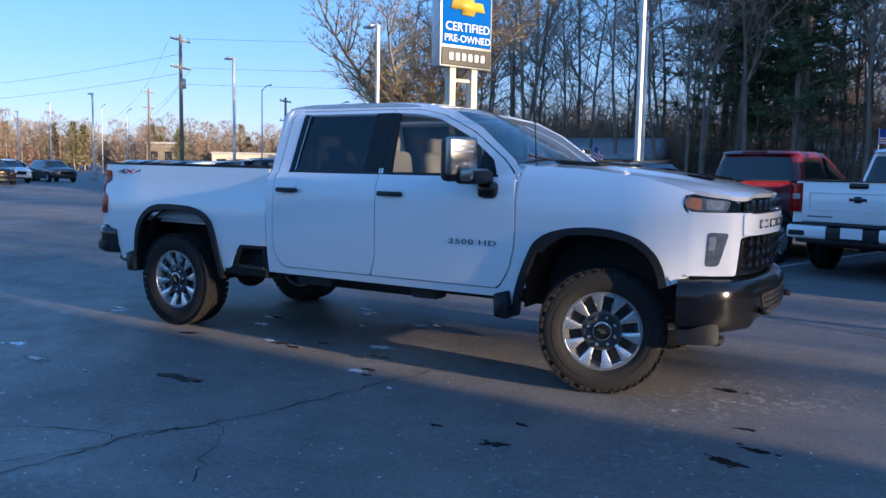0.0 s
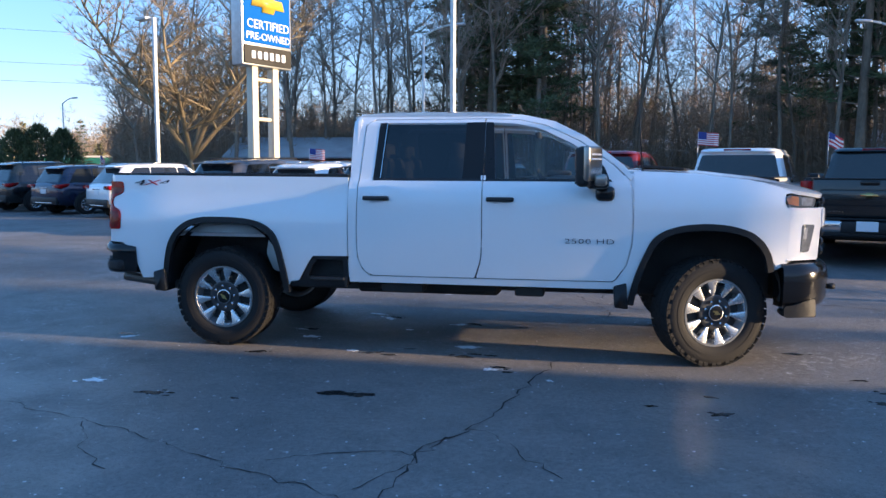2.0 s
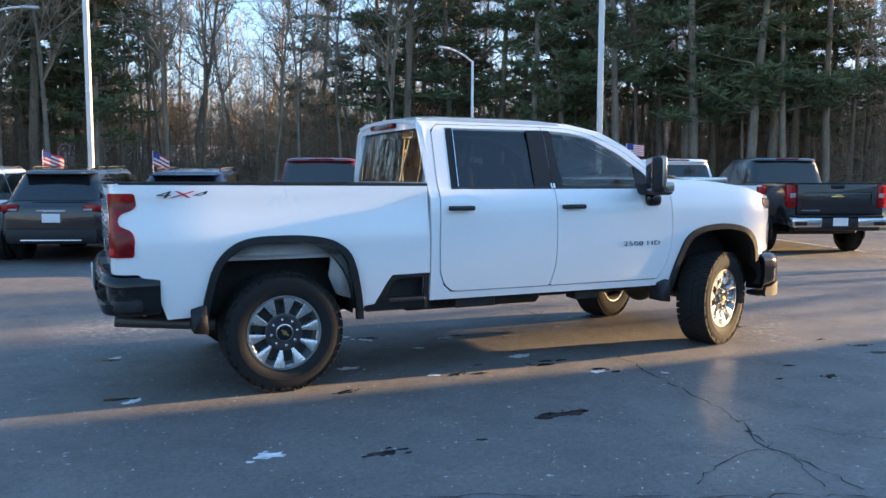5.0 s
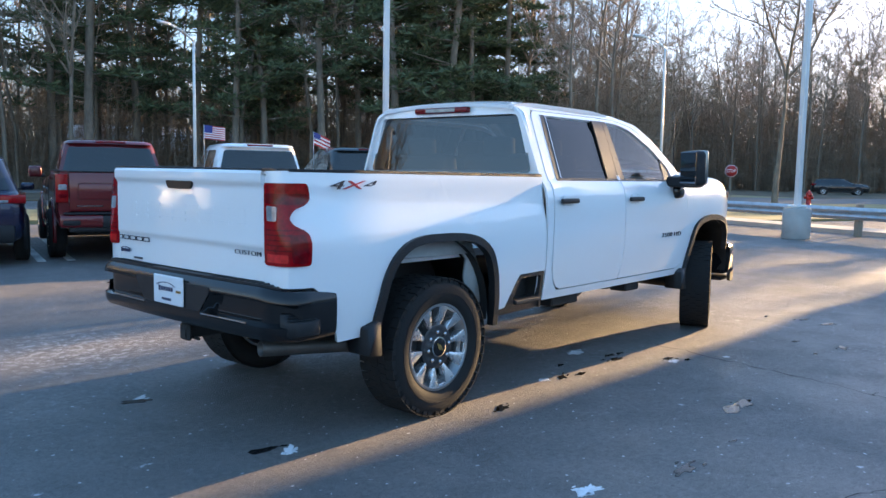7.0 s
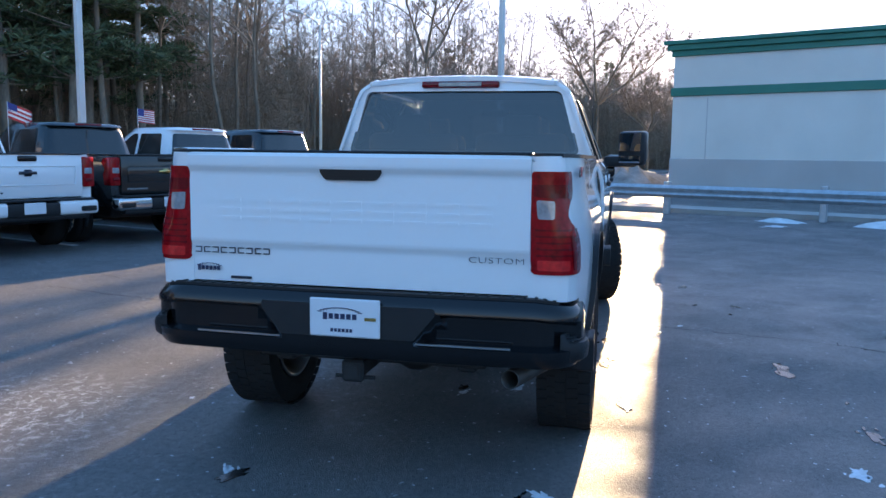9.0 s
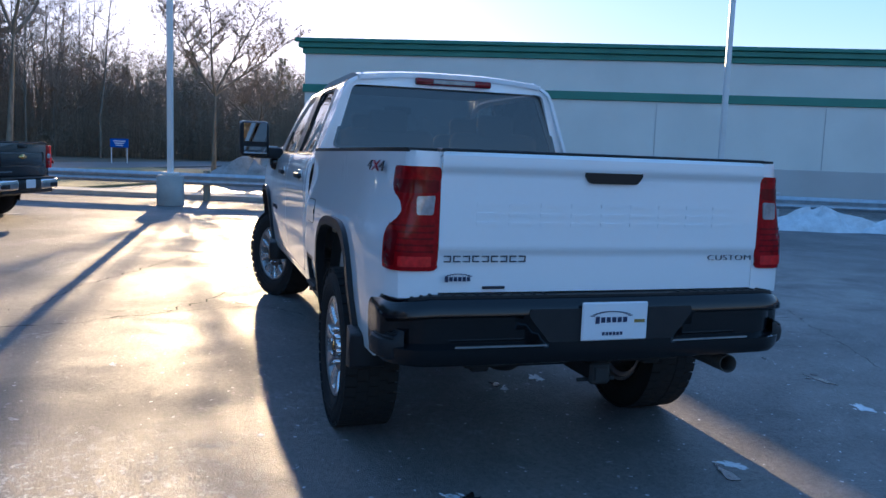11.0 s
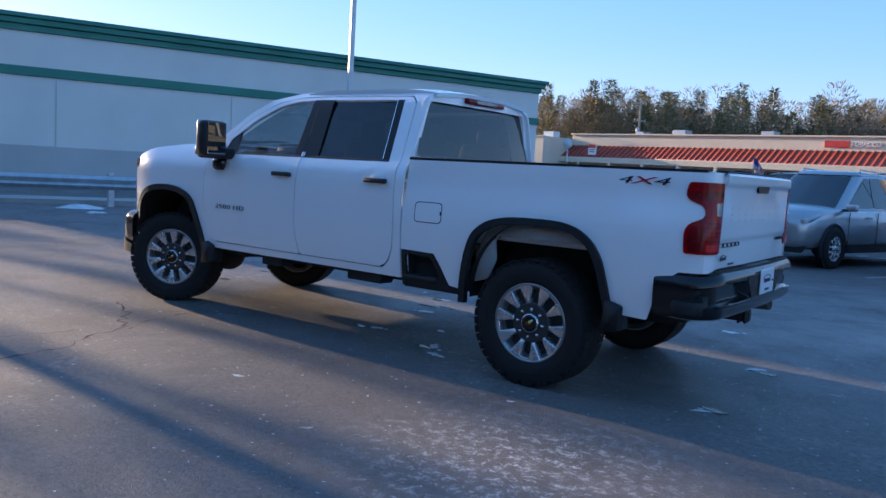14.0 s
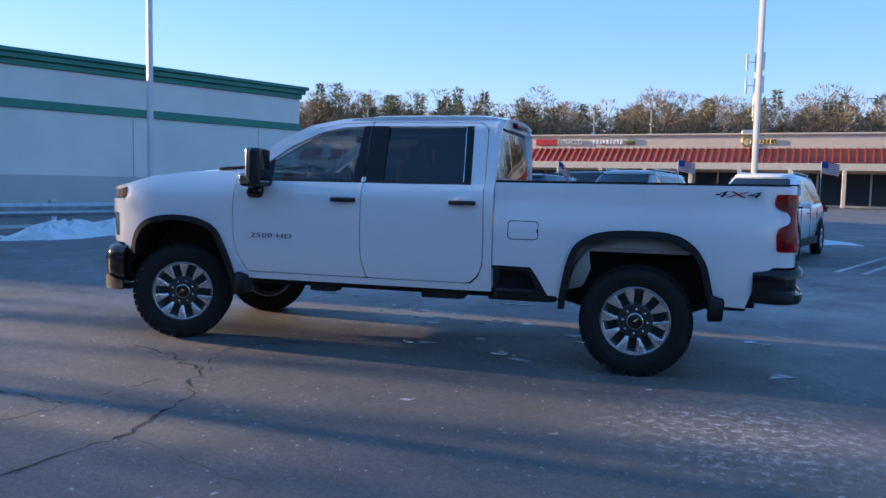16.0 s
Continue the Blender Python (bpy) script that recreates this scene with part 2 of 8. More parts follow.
def sheet(name, corners, z, mat_, label, category):
    bm = bmesh.new()
    lo = [bm.verts.new((*lot(u, v).xy, z - 0.15)) for u, v in corners]
    hi = [bm.verts.new((*lot(u, v).xy, z)) for u, v in corners]
    bm.faces.new(hi)
    for i in range(len(hi)):
        j = (i + 1) % len(hi)
        bm.faces.new((lo[i], lo[j], hi[j], hi[i]))
    bmesh.ops.recalc_face_normals(bm, faces=bm.faces)
    return solid(name, bm, mat_, label, category, kind="structure", smooth=False)


sheet("verge", [(-75, 16.5), (14.2, 16.5), (14.2, 22), (-75, 22)], 0.10, GRASS, "strip of yellowed winter grass beside the car park", "grass")
sheet("verge", [(16.6, 13.5), (44, 13.5), (44, 60), (16.6, 60)], 0.08, GRASS, "yellowed winter grass with thin snow by the road", "grass")
sheet("woodland_floor", [(-110, 31), (140, 31), (140, 140), (-110, 140)], 0.06, mat("leaf_litter", (0.17, 0.12, 0.075), 0.95, 0, 0.3, 0.4, 0.6, 6), "brown leaf litter under bare trees", "woodland floor")

# ---------- big plain building with green bands ----------
BU, BV0, BV1, BH = 27.2, -21.7, 8.75, 6.2


def building():
    b = thing("store_building", "long pale grey stuccoed store wall with green cornice and green band", "building")
    bm = bmesh.new()
    c = lot(BU + 12, (BV0 + BV1) / 2)
    m = pose(c.x, c.y, 0, 0, 0, -23)
    box(bm, 0, 0, (1.43 + BH - 0.5) / 2, 24, BV1 - BV0, BH - 0.5 - 1.43, m=m)
    part("wall", bm, STUCCO, b)
    bm = bmesh.new()
    box(bm, 0, 0, 0.72, 24.06, BV1 - BV0 + 0.06, 1.44, 0.02, m=m)
    part("wall_base", bm, STUCCO_LOW, b, "darker grey painted base of the wall")
    L_, W_ = BV1 - BV0, 24
    for k, (g, z0, z1) in enumerate(((0.10, BH - 0.62, BH - 0.38), (0.24, BH - 0.38, BH - 0.16), (0.36, BH - 0.16, BH))):
        bm = bmesh.new()
        box(bm, 0, 0, (z0 + z1) / 2, W_ + 2 * g, L_ + 2 * g, z1 - z0, 0.02, m=m)
        part("cornice_step", bm, GREEN_METAL, b, "dark green metal step of the cornice")
    bm = bmesh.new()
    box(bm, 0, 0, BH - 2.05, W_ + 0.16, L_ + 0.16, 0.34, 0.015, m=m)
    part("band", bm, GREEN_METAL, b, "flat green band along the wall")
    for i in range(5):
        bm = bmesh.new()
        box(bm, -12.012, -L_ / 2 + 2.6 + i * 6.6, (BH - 2.3 + 0.1) / 2, 0.03, 0.025, BH - 2.4, m=m)
        part("joint", bm, STUCCO_LOW, b)
    return b


building()


# ---------- lamp posts ----------
def lamp_pole(p, h, kind="box", yaw=0.0, base=True, group="car park lamps", label="tall white steel lamp post of the car park", r=0.064):
    t = thing("lamp_post", label, "lamp post", group, pose(p[0], p[1], 0, 0, 0, yaw))
    z0 = 0.0
    if base:
        bm = bmesh.new()
        lathe(bm, [(0.001, 0), (0.32, 0), (0.33, 0.02), (0.33, 0.72), (0.30, 0.76), (0.001, 0.76)], 24, pose(0, 0, 0, 90))
        part("footing", bm, CONCRETE, t, "round grey concrete footing")
        bm = bmesh.new()
        box(bm, 0, 0, 0.80, 0.34, 0.34, 0.07, 0.02)
        part("base_plate", bm, POLE_WHITE, t)
        z0 = 0.76
    bm = bmesh.new()
    if kind == "box":
        box(bm, 0, 0, (z0 + h) / 2, r * 2, r * 2, h - z0, 0.015, 2)
    else:
        tube(bm, (0, 0, z0), (0, 0, h), r * 1.1, r * 0.7, 12)
    part("pole", bm, POLE_WHITE, t)
    if kind == "box":
        bm = bmesh.new()
        box(bm, 0.2, 0, h - 0.03, 0.36, 0.08, 0.08, 0.01)
        part("arm", bm, POLE_WHITE, t)
        bm = bmesh.new()
        box(bm, 0.62, 0, h + 0.0, 0.66, 0.36, 0.11, 0.03, 2)
        part("lamp_head", bm, POLE_WHITE, t, "flat white lamp head")
    else:
        bm = bmesh.new()
        pts = [(0, 0, h - 0.05), (0.5, 0, h + 0.18), (1.0, 0, h + 0.32), (1.4, 0, h + 0.36)]
        for a, c in zip(pts, pts[1:]):
            tube(bm, a, c, 0.045, 0.04, 8)
        part("arm", bm, POLE_WHITE, t)
        bm = bmesh.new()
        box(bm, 1.68, 0, h + 0.36, 0.62, 0.2, 0.12, 0.05, 2)
        part("lamp_head", bm, GALVANISED, t, "cobra-shaped street lamp head")
    return t


for u, v, yaw in ((-9.4, 13.9, 157), (3.7, 12.6, 157)):
    lamp_pole(lot(u, v), 8.4, "box", yaw)
for p in ((-15.7, 21.1), (-28.7, 25.8), (-57.0, 37.2), (-71.7, 42.8), (-87.8, 49.1)):
    lamp_pole(p, 7.3, "box", 157)
lamp_pole((14.92, 2.39), 9.2, "box", 67)
lamp_pole(lot(14.2, -5.6), 9.2, "box", 67)
lamp_pole((-4.2, -15.0), 9.2, "box", -113)


# ---------- shaped panels ----------
def rounded(pts, r=0.03, n=4):
    """The outline with its corners rounded; a point may carry its own radius as a third number."""
    out, k = [], len(pts)
    for i in range(k):
        p, a, c = (Vector(q[:2]) for q in (pts[i], pts[i - 1], pts[(i + 1) % k]))
        rr = pts[i][2] if len(pts[i]) > 2 else r
        u, w = a - p, c - p
        d = min(rr, u.length * 0.45, w.length * 0.45)
        if d < 1e-4:
            out.append(p)
            continue
        s, e = p + u.normalized() * d, p + w.normalized() * d
        out += [s.lerp(p, f).lerp(p.lerp(e, f), f) for f in (j / n for j in range(n + 1))]
    return out


def panel(outline, place, out, holes=(), thick=0.02, step=0.07, steps=None):
    """A sheet of the given thickness: an outline in two numbers (a, b), laid in space by place(a, b); out: the way that it faces."""
    bm = bmesh.new()
    for loop in (outline, *holes):
        vs = [bm.verts.new((p[0], 0, p[1])) for p in loop]
        for i in range(len(vs)):
            bm.edges.new((vs[i - 1], vs[i]))
    bmesh.ops.triangle_fill(bm, use_beauty=True, use_dissolve=False, edges=bm.edges[:])
    xs, zs = [v.co.x for v in bm.verts], [v.co.z for v in bm.verts]
    sa, sb = steps or (step, step)
    for lo, hi, st, no in ((min(xs), max(xs), sa, Vector((1, 0, 0))), (min(zs), max(zs), sb, Vector((0, 0, 1)))):
        k = int(math.floor(lo / st)) + 1
        while k * st < hi - 1e-4:
            bmesh.ops.bisect_plane(bm, geom=bm.verts[:] + bm.edges[:] + bm.faces[:], dist=1e-5, plane_co=no * (k * st), plane_no=no)
            k += 1
    bmesh.ops.remove_doubles(bm, verts=bm.verts[:], dist=2.5e-3)
    for v in bm.verts:
        v.co = place(v.co.x, v.co.z)
    bm.normal_update()
    o = Vector(out)
    if sum((f.normal.dot(o) * f.calc_area() for f in bm.faces)) < 0:
        bmesh.ops.reverse_faces(bm, faces=bm.faces[:])
        bm.normal_update()
    if thick:
        thicken(bm, thick)
    return bm


def thicken(bm, thick):
    """Gives an open sheet a back, thick metres behind its face, and edges."""
    front = bm.faces[:]
    rim = [e for e in bm.edges if len(e.link_faces) == 1]
    loops = [(l.vert, l.link_loop_next.vert) for e in rim for l in e.link_loops]
    back = {v: bm.verts.new(v.co - v.normal * thick) for v in list(bm.verts)}
    for f in front:
        bm.faces.new([back[v] for v in reversed(f.verts[:])])
    for a, c in loops:
        bm.faces.new((c, a, back[a], back[c]))
    bm.normal_update()


def curve(table):
    """A smooth function through (x, y) pairs."""
    xs, ys = [p[0] for p in table], [p[1] for p in table]

    def f(x):
        if x <= xs[0]:
            return ys[0]
        if x >= xs[-1]:
            return ys[-1]
        i = max(j for j in range(len(xs) - 1) if xs[j] <= x)
        h = xs[i + 1] - xs[i]
        t = (x - xs[i]) / h
        m0 = (ys[i + 1] - ys[max(i - 1, 0)]) / (xs[i + 1] - xs[max(i - 1, 0)])
        m1 = (ys[min(i + 2, len(ys) - 1)] - ys[i]) / (xs[min(i + 2, len(xs) - 1)] - xs[i])
        return (2 * t**3 - 3 * t**2 + 1) * ys[i] + (t**3 - 2 * t**2 + t) * h * m0 + (3 * t**2 - 2 * t**3) * ys[i + 1] + (t**3 - t**2) * h * m1
    return f


def pane_mat(name, tint, rough=0.0, shine=0.07):
    """A thin pane: see-through with a tint, and a mirror-like face that grows with the angle."""
    m = bpy.data.materials.new(name)
    m.use_nodes = True
    t = m.node_tree
    for n in list(t.nodes):
        if n.type != "OUTPUT_MATERIAL":
            t.nodes.remove(n)
    tr, gl, mx, fr = (t.nodes.new("ShaderNode" + k) for k in ("BsdfTransparent", "BsdfGlossy", "MixShader", "LayerWeight"))
    tr.inputs[0].default_value = (*tint, 1)
    gl.inputs["Roughness"].default_value = 0.01 + rough
    fr.inputs[0].default_value = 0.5
    pw = t.nodes.new("ShaderNodeMath")
    pw.operation = "POWER"
    pw.inputs[1].default_value = 4.5
    t.links.new(fr.outputs["Facing"], pw.inputs[0])
    rg = t.nodes.new("ShaderNodeMapRange")
    rg.inputs[3].default_value, rg.inputs[4].default_value = shine, 1.0
    t.links.new(pw.outputs[0], rg.inputs[0])
    t.links.new(rg.outputs[0], mx.inputs[0])
    t.links.new(tr.outputs[0], mx.inputs[1])
    t.links.new(gl.outputs[0], mx.inputs[2])
    t.links.new(mx.outputs[0], next(n for n in t.nodes if n.type == "OUTPUT_MATERIAL").inputs[0])
    return m


def words(body, size, depth, align="CENTER", shear=0.0, stretch=1.0, thin=0.0, gap=1.0):
    """A mesh of raised letters in Blender's own font, in the x-z plane, facing -y."""
    c = bpy.data.curves.new("letters", "FONT")
    c.body, c.size, c.extrude, c.align_x, c.align_y, c.shear = body, size, depth, align, "CENTER", shear
    c.resolution_u, c.offset, c.space_character = 3, -thin, gap
    ob = new("letters", c)
    bpy.context.view_layer.update()
    me = bpy.data.meshes.new_from_object(ob.evaluated_get(bpy.context.evaluated_depsgraph_get()))
    bpy.data.objects.remove(ob)
    bpy.data.curves.remove(c)
    me.transform(pose(0, 0, 0, 90) @ Matrix.Diagonal((stretch, 1, 1, 1)))
    return me


def letters(name, body, size, depth, mat_, parent, m, label="", **kw):
    me = words(body, size, depth, **kw)
    me.transform(m)
    me.materials.clear()
    me.materials.append(mat_)
    return part(name, me, None, parent, label)


GLOSS_BLACK = mat("gloss_black", (0.008, 0.008, 0.009), 0.16, 0, 0.05, 4, coat=0.15, rvar=0.04, spec=0.4)
TRIM_BLACK = mat("grained_black_trim", (0.017, 0.018, 0.020), 0.45, 0, 0.1, 10, 0.2, 400, spec=0.3)
CAP_CHROME = mat("satin_chrome", (0.36, 0.34, 0.31), 0.3, 1.0, 0.05, 5)
CHROME = mat("chrome", (0.62, 0.62, 0.62), 0.12, 1.0, 0.03, 5, rvar=0.05)
ALLOY = mat("machined_alloy", (0.66, 0.67, 0.68), 0.27, 0.9, 0.04, 12, 0.05, 200)
RIM_GREY = mat("painted_rim", (0.34, 0.345, 0.35), 0.32, 0.8, 0.08, 12)
HUB_GREY = mat("hub_grey", (0.066, 0.068, 0.072), 0.34, 0.6, 0.06, 12)
RED_LENS = mat("red_lens", (0.38, 0.003, 0.007), 0.10, 0, 0.25, 30, coat=0.1, rvar=0.04, spec=0.25)
DARK_RED_LENS = mat("dark_red_lens", (0.20, 0.002, 0.006), 0.10, 0, 0.25, 30, coat=0.15, rvar=0.04, spec=0.3)
BRIGHT_RED_LENS = mat("bright_red_lens", (0.75, 0.02, 0.02), 0.08, 0, 0.15, 30, coat=0.15, rvar=0.03)
AMBER_LENS = mat("amber_lens", (0.55, 0.20, 0.09), 0.15, 0, 0.1, 20, coat=0.8, rvar=0.04)
CLEAR_LENS = mat("clear_lens", (0.40, 0.41, 0.43), 0.1, 0.3, 0.2, 25, coat=0.8, rvar=0.04)
SMOKED_LENS = mat("smoked_lens", (0.16, 0.17, 0.18), 0.12, 0.2, 0.2, 18, coat=0.8, rvar=0.04)
UNDERBODY = mat("underbody", (0.02, 0.02, 0.02), 0.7, 0, 0.2, 6, 0.2, 40)
GREY_PRIMER = mat("grey_primer", (0.42, 0.43, 0.42), 0.6, 0, 0.08, 6, 0.05, 60)
CABIN_GREY = mat("cabin_grey", (0.24, 0.225, 0.21), 0.8, 0, 0.08, 6, 0.1, 200)
CABIN_DARK = mat("cabin_dark", (0.03, 0.03, 0.032), 0.7, 0, 0.08, 6, 0.1, 200)
MIRROR = mat("mirror_glass", (0.22, 0.23, 0.25), 0.02, 1.0, 0.01, 2, rvar=0.01)
GOLD = mat("gold_emblem", (0.75, 0.52, 0.2), 0.2, 1.0, 0.05, 20)
BADGE = mat("badge_black", (0.03, 0.035, 0.05), 0.3, 0.3, 0.05, 20)
BADGE_RED = mat("badge_red", (0.45, 0.02, 0.04), 0.3, 0, 0.05, 20)
PLATE_WHITE = mat("plate_white", (0.75, 0.76, 0.78), 0.35, 0, 0.02, 8)
INK_BLUE = mat("ink_navy", (0.02, 0.03, 0.08), 0.4, 0, 0.05, 8)
GLASS_CLEAR = pane_mat("side_glass", (0.76, 0.82, 0.80))
GLASS_DARK = pane_mat("tinted_glass", (0.025, 0.03, 0.036))
GLASS_REAR = pane_mat("rear_glass", (0.10, 0.11, 0.115), 0.0, 0.10)
GLASS_WIND = pane_mat("windscreen_glass", (0.40, 0.45, 0.47), 0.0, 0.16)

# ---------- the white pickup: half widths and lines ----------
low_y = curve([(0.50, 0.930), (0.60, 0.955), (0.70, 0.972), (0.90, 0.990), (1.10, 0.994), (1.25, 0.990), (1.34, 0.978), (1.41, 0.955), (1.45, 0.915)])
fen_y = curve([(0.50, 0.93), (0.60, 0.955), (0.90, 0.985), (1.10, 0.990), (1.25, 0.985), (1.34, 0.965), (1.42, 0.925), (1.48, 0.875), (1.53, 0.81)])
bed_y = curve([(0.50, 0.94), (0.60, 0.96), (0.80, 0.985), (1.0, 0.990), (1.12, 0.984), (1.25, 0.958), (1.33, 0.943), (1.42, 0.938), (1.47, 0.93)])


def cab_y(x, z):
    if z < 1.45:
        y = low_y(z)
    else:
        y = 0.915 - (z - 1.45) * 0.375
        if z > 1.90:
            y -= 2.2 * (z - 1.90) ** 1.4
    return y - 0.012 * max(0.0, x - 0.9)


def fender_y(x, z):
    y = fen_y(z) - 0.006
    if x > 2.2:
        y -= 0.55 * (x - 2.2) ** 2
    return y


def nose_x(y, z):
    a = abs(y)
    x = 2.99 - 0.20 * a ** 2 - 2.0 * max(0.0, a - 0.56) ** 2
    return x - 0.16 * max(0.0, z - 1.22) ** 1.5 - 0.02 * max(0.0, 0.95 - z)


def bed_in(x):
    return 0.045 * max(0.0, (-2.45 - x) / 0.6) ** 2


def bed_place(s):
    """The bed's side, bent round its rear corner where x passes -3.05."""
    def f(x, z):
        y = bed_y(z)
        if x > -3.05:
            return Vector((x, s * (y - bed_in(x)), z))
        a, r = -3.05 - x, 0.09
        y -= bed_in(-3.05)
        if a < r * math.pi / 2:
            t = a / r
            return Vector((-3.05 - r * math.sin(t), s * (y - r + r * math.cos(t)), z))
        t = (a - r * math.pi / 2) / 0.059
        return Vector((-3.14, s * ((y - r) * (1 - t) + 0.756 * t), z))
    return f


hood_z = curve([(1.25, 1.545), (1.5, 1.542), (1.9, 1.517), (2.3, 1.474), (2.6, 1.437), (2.80, 1.405), (2.93, 1.368), (3.0, 1.33)])
REAR_ARCH = rounded([(-2.60, 0.50, 0), (-2.565, 0.70, .1), (-2.517, 0.89, .1), (-2.45, 1.0, .1), (-2.34, 1.085, .1), (-2.20, 1.118, .1), (-2.0, 1.123, .1), (-1.80, 1.112, .1), (-1.65, 1.078, .1), (-1.53, 0.992, .1), (-1.475, 0.84, .1), (-1.433, 0.616, .1), (-1.42, 0.48, 0)], n=3)[:]
FRONT_ARCH = rounded([(1.40, 0.46, 0), (1.435, 0.65, .1), (1.486, 0.80, .1), (1.572, 0.99, .1), (1.66, 1.06, .1), (1.80, 1.105, .1), (1.99, 1.123, .1), (2.17, 1.108, .1), (2.32, 1.062, .1), (2.42, 0.975, .1), (2.475, 0.87, .1), (2.495, 0.76, 0)], n=3)[:]


def shrunk(arch, d, c):
    """An arch moved in by d towards its centre."""
    out = []
    for x, z in arch:
        v = Vector((c - x, 0.62 - z))
        out.append((x + v.x / v.length * d, z + (v.y / v.length * d if z > 0.62 else 0)))
    return out


def wheel(truck, x, y, steer, s):
    """One wheel; its outer face looks along s * y. The rim carries tyre, spokes, cap and nuts."""
    m = pose(x, y, 0.424, 0, 0, steer) @ Matrix.Diagonal((1, s, 1, 1)) @ pose(0, 0, 0, 0, random.uniform(0, 36), 0)
    flip = s < 0

    def add(name, bm, mat_, parent, label="", angle=35):
        if flip:
            bmesh.ops.reverse_faces(bm, faces=bm.faces[:])
        ob = part(name, bm, mat_, parent, label, angle=angle)
        return ob

    bm = bmesh.new()
    lathe(bm, [(0.22, -0.10), (0.244, -0.11), (0.252, -0.125), (0.268, -0.125), (0.268, -0.118), (0.235, -0.09), (0.226, 0.07), (0.252, 0.108), (0.268, 0.112), (0.268, 0.120), (0.254, 0.120), (0.242, 0.095), (0.22, 0.06)], 40, m, closed=True)
    rim = add("wheel", bm, RIM_GREY, truck, "two-tone alloy wheel with ten broad spokes")
    bm = bmesh.new()
    R = 0.428
    lathe(bm, [(0.266, 0.112), (0.285, 0.128), (0.315, 0.138), (0.355, 0.139), (0.386, 0.134), (0.402, 0.124), (R - 0.012, 0.112), (R - 0.006, 0.06), (R - 0.006, -0.06), (R - 0.012, -0.112), (0.402, -0.124), (0.355, -0.139), (0.315, -0.138), (0.285, -0.128), (0.266, -0.112)], 56, m)
    tyre = add("tyre", bm, RUBBER, rim, "chunky all-terrain tyre, dusty")
    bm = bmesh.new()
    nb = 44
    for i in range(nb):
        for yy, w, off in ((0.105, 0.058, 0.0), (0.045, 0.05, 0.5), (-0.015, 0.05, 0.0), (-0.06, 0.04, 0.5), (-0.108, 0.05, 0.2)):
            a = (i + off) * 360 / nb
            box(bm, R - 0.006, yy, 0, 0.008, w + 0.004, 0.050, m=m @ pose(0, 0, 0, 0, a, 0))
        a = (i + (0.25 if i % 2 else 0.0)) * 360 / nb
        box(bm, 0.401, 0.124, 0, 0.024, 0.012, 0.036, m=m @ pose(0, 0, 0, 0, a, 0))
    lathe(bm, [(0.332, 0.1385), (0.332, 0.1415), (0.338, 0.1415), (0.338, 0.139)], 56, m)
    tagged(add("tread", bm, RUBBER, rim), kind="stuff")
    bm = bmesh.new()
    lathe(bm, [(0.001, 0.045), (0.20, 0.035), (0.236, 0.02), (0.236, -0.02), (0.001, -0.04)], 32, m)
    add("brake_disc", bm, UNDERBODY, rim)
    for i in range(10):
        a = i * 36
        mm = m @ pose(0, 0, 0, 0, a, 0)
        bm = bmesh.new()
        prof = [(0.118, 0.010, 0.090), (0.150, 0.015, 0.099), (0.172, 0.021, 0.104), (0.205, 0.030, 0.109), (0.235, 0.039, 0.112), (0.258, 0.046, 0.114)]
        rows = []
        for r, w, y_ in prof:
            rows.append([bm.verts.new(mm @ Vector((r, y_ - 0.050, -w - 0.003))), bm.verts.new(mm @ Vector((r, y_, -w))), bm.verts.new(mm @ Vector((r, y_ + 0.002, -w * 0.85))), bm.verts.new(mm @ Vector((r, y_ + 0.002, w * 0.85))), bm.verts.new(mm @ Vector((r, y_, w))), bm.verts.new(mm @ Vector((r, y_ - 0.050, w + 0.003)))])
        for q, w in zip(rows, rows[1:]):
            for k in range(5):
                bm.faces.new((q[k + 1], q[k], w[k], w[k + 1]))
        bm.faces.new(rows[0])
        add("spoke", bm, ALLOY, rim, angle=50)
        mm = m @ pose(0, 0, 0, 0, a + 18, 0)
        if i % 2:
            # every other slot is closed towards the rim
            bm = bmesh.new()
            box(bm, 0.246, 0.098, 0, 0.020, 0.030, 0.066, 0.003, m=mm)
            add("slot_bridge", bm, ALLOY, rim)
        bm = bmesh.new()
        box(bm, 0.190, 0.040, 0, 0.13, 0.03, 0.060, 0.004, m=mm)
        add("slot_floor", bm, UNDERBODY, rim)
    bm = bmesh.new()
    lathe(bm, [(0.001, 0.090), (0.060, 0.092), (0.105, 0.095), (0.128, 0.098), (0.136, 0.094), (0.138, 0.03)], 40, m)
    add("hub", bm, HUB_GREY, rim, "grey painted hub face")
    bm = bmesh.new()
    lathe(bm, [(0.056, 0.118), (0.063, 0.116), (0.066, 0.085)], 28, m)
    add("cap_ring", bm, CHROME, rim)
    bm = bmesh.new()
    lathe(bm, [(0.001, 0.119), (0.04, 0.119), (0.056, 0.116), (0.058, 0.085)], 28, m)
    cap = add("hub_cap", bm, GLOSS_BLACK, rim)
    bm = bmesh.new()
    prism(bm, [(-0.036, -0.004), (-0.012, -0.004), (-0.012, -0.014), (0.012, -0.014), (0.016, -0.004), (0.036, -0.004), (0.032, 0.008), (0.012, 0.008), (0.012, 0.015), (-0.012, 0.015), (-0.015, 0.008), (-0.032, 0.008)], 0.006, m @ pose(0, 0.121, 0, 0, 15, 0))
    add("emblem", bm, GOLD, rim, "small gold emblem")
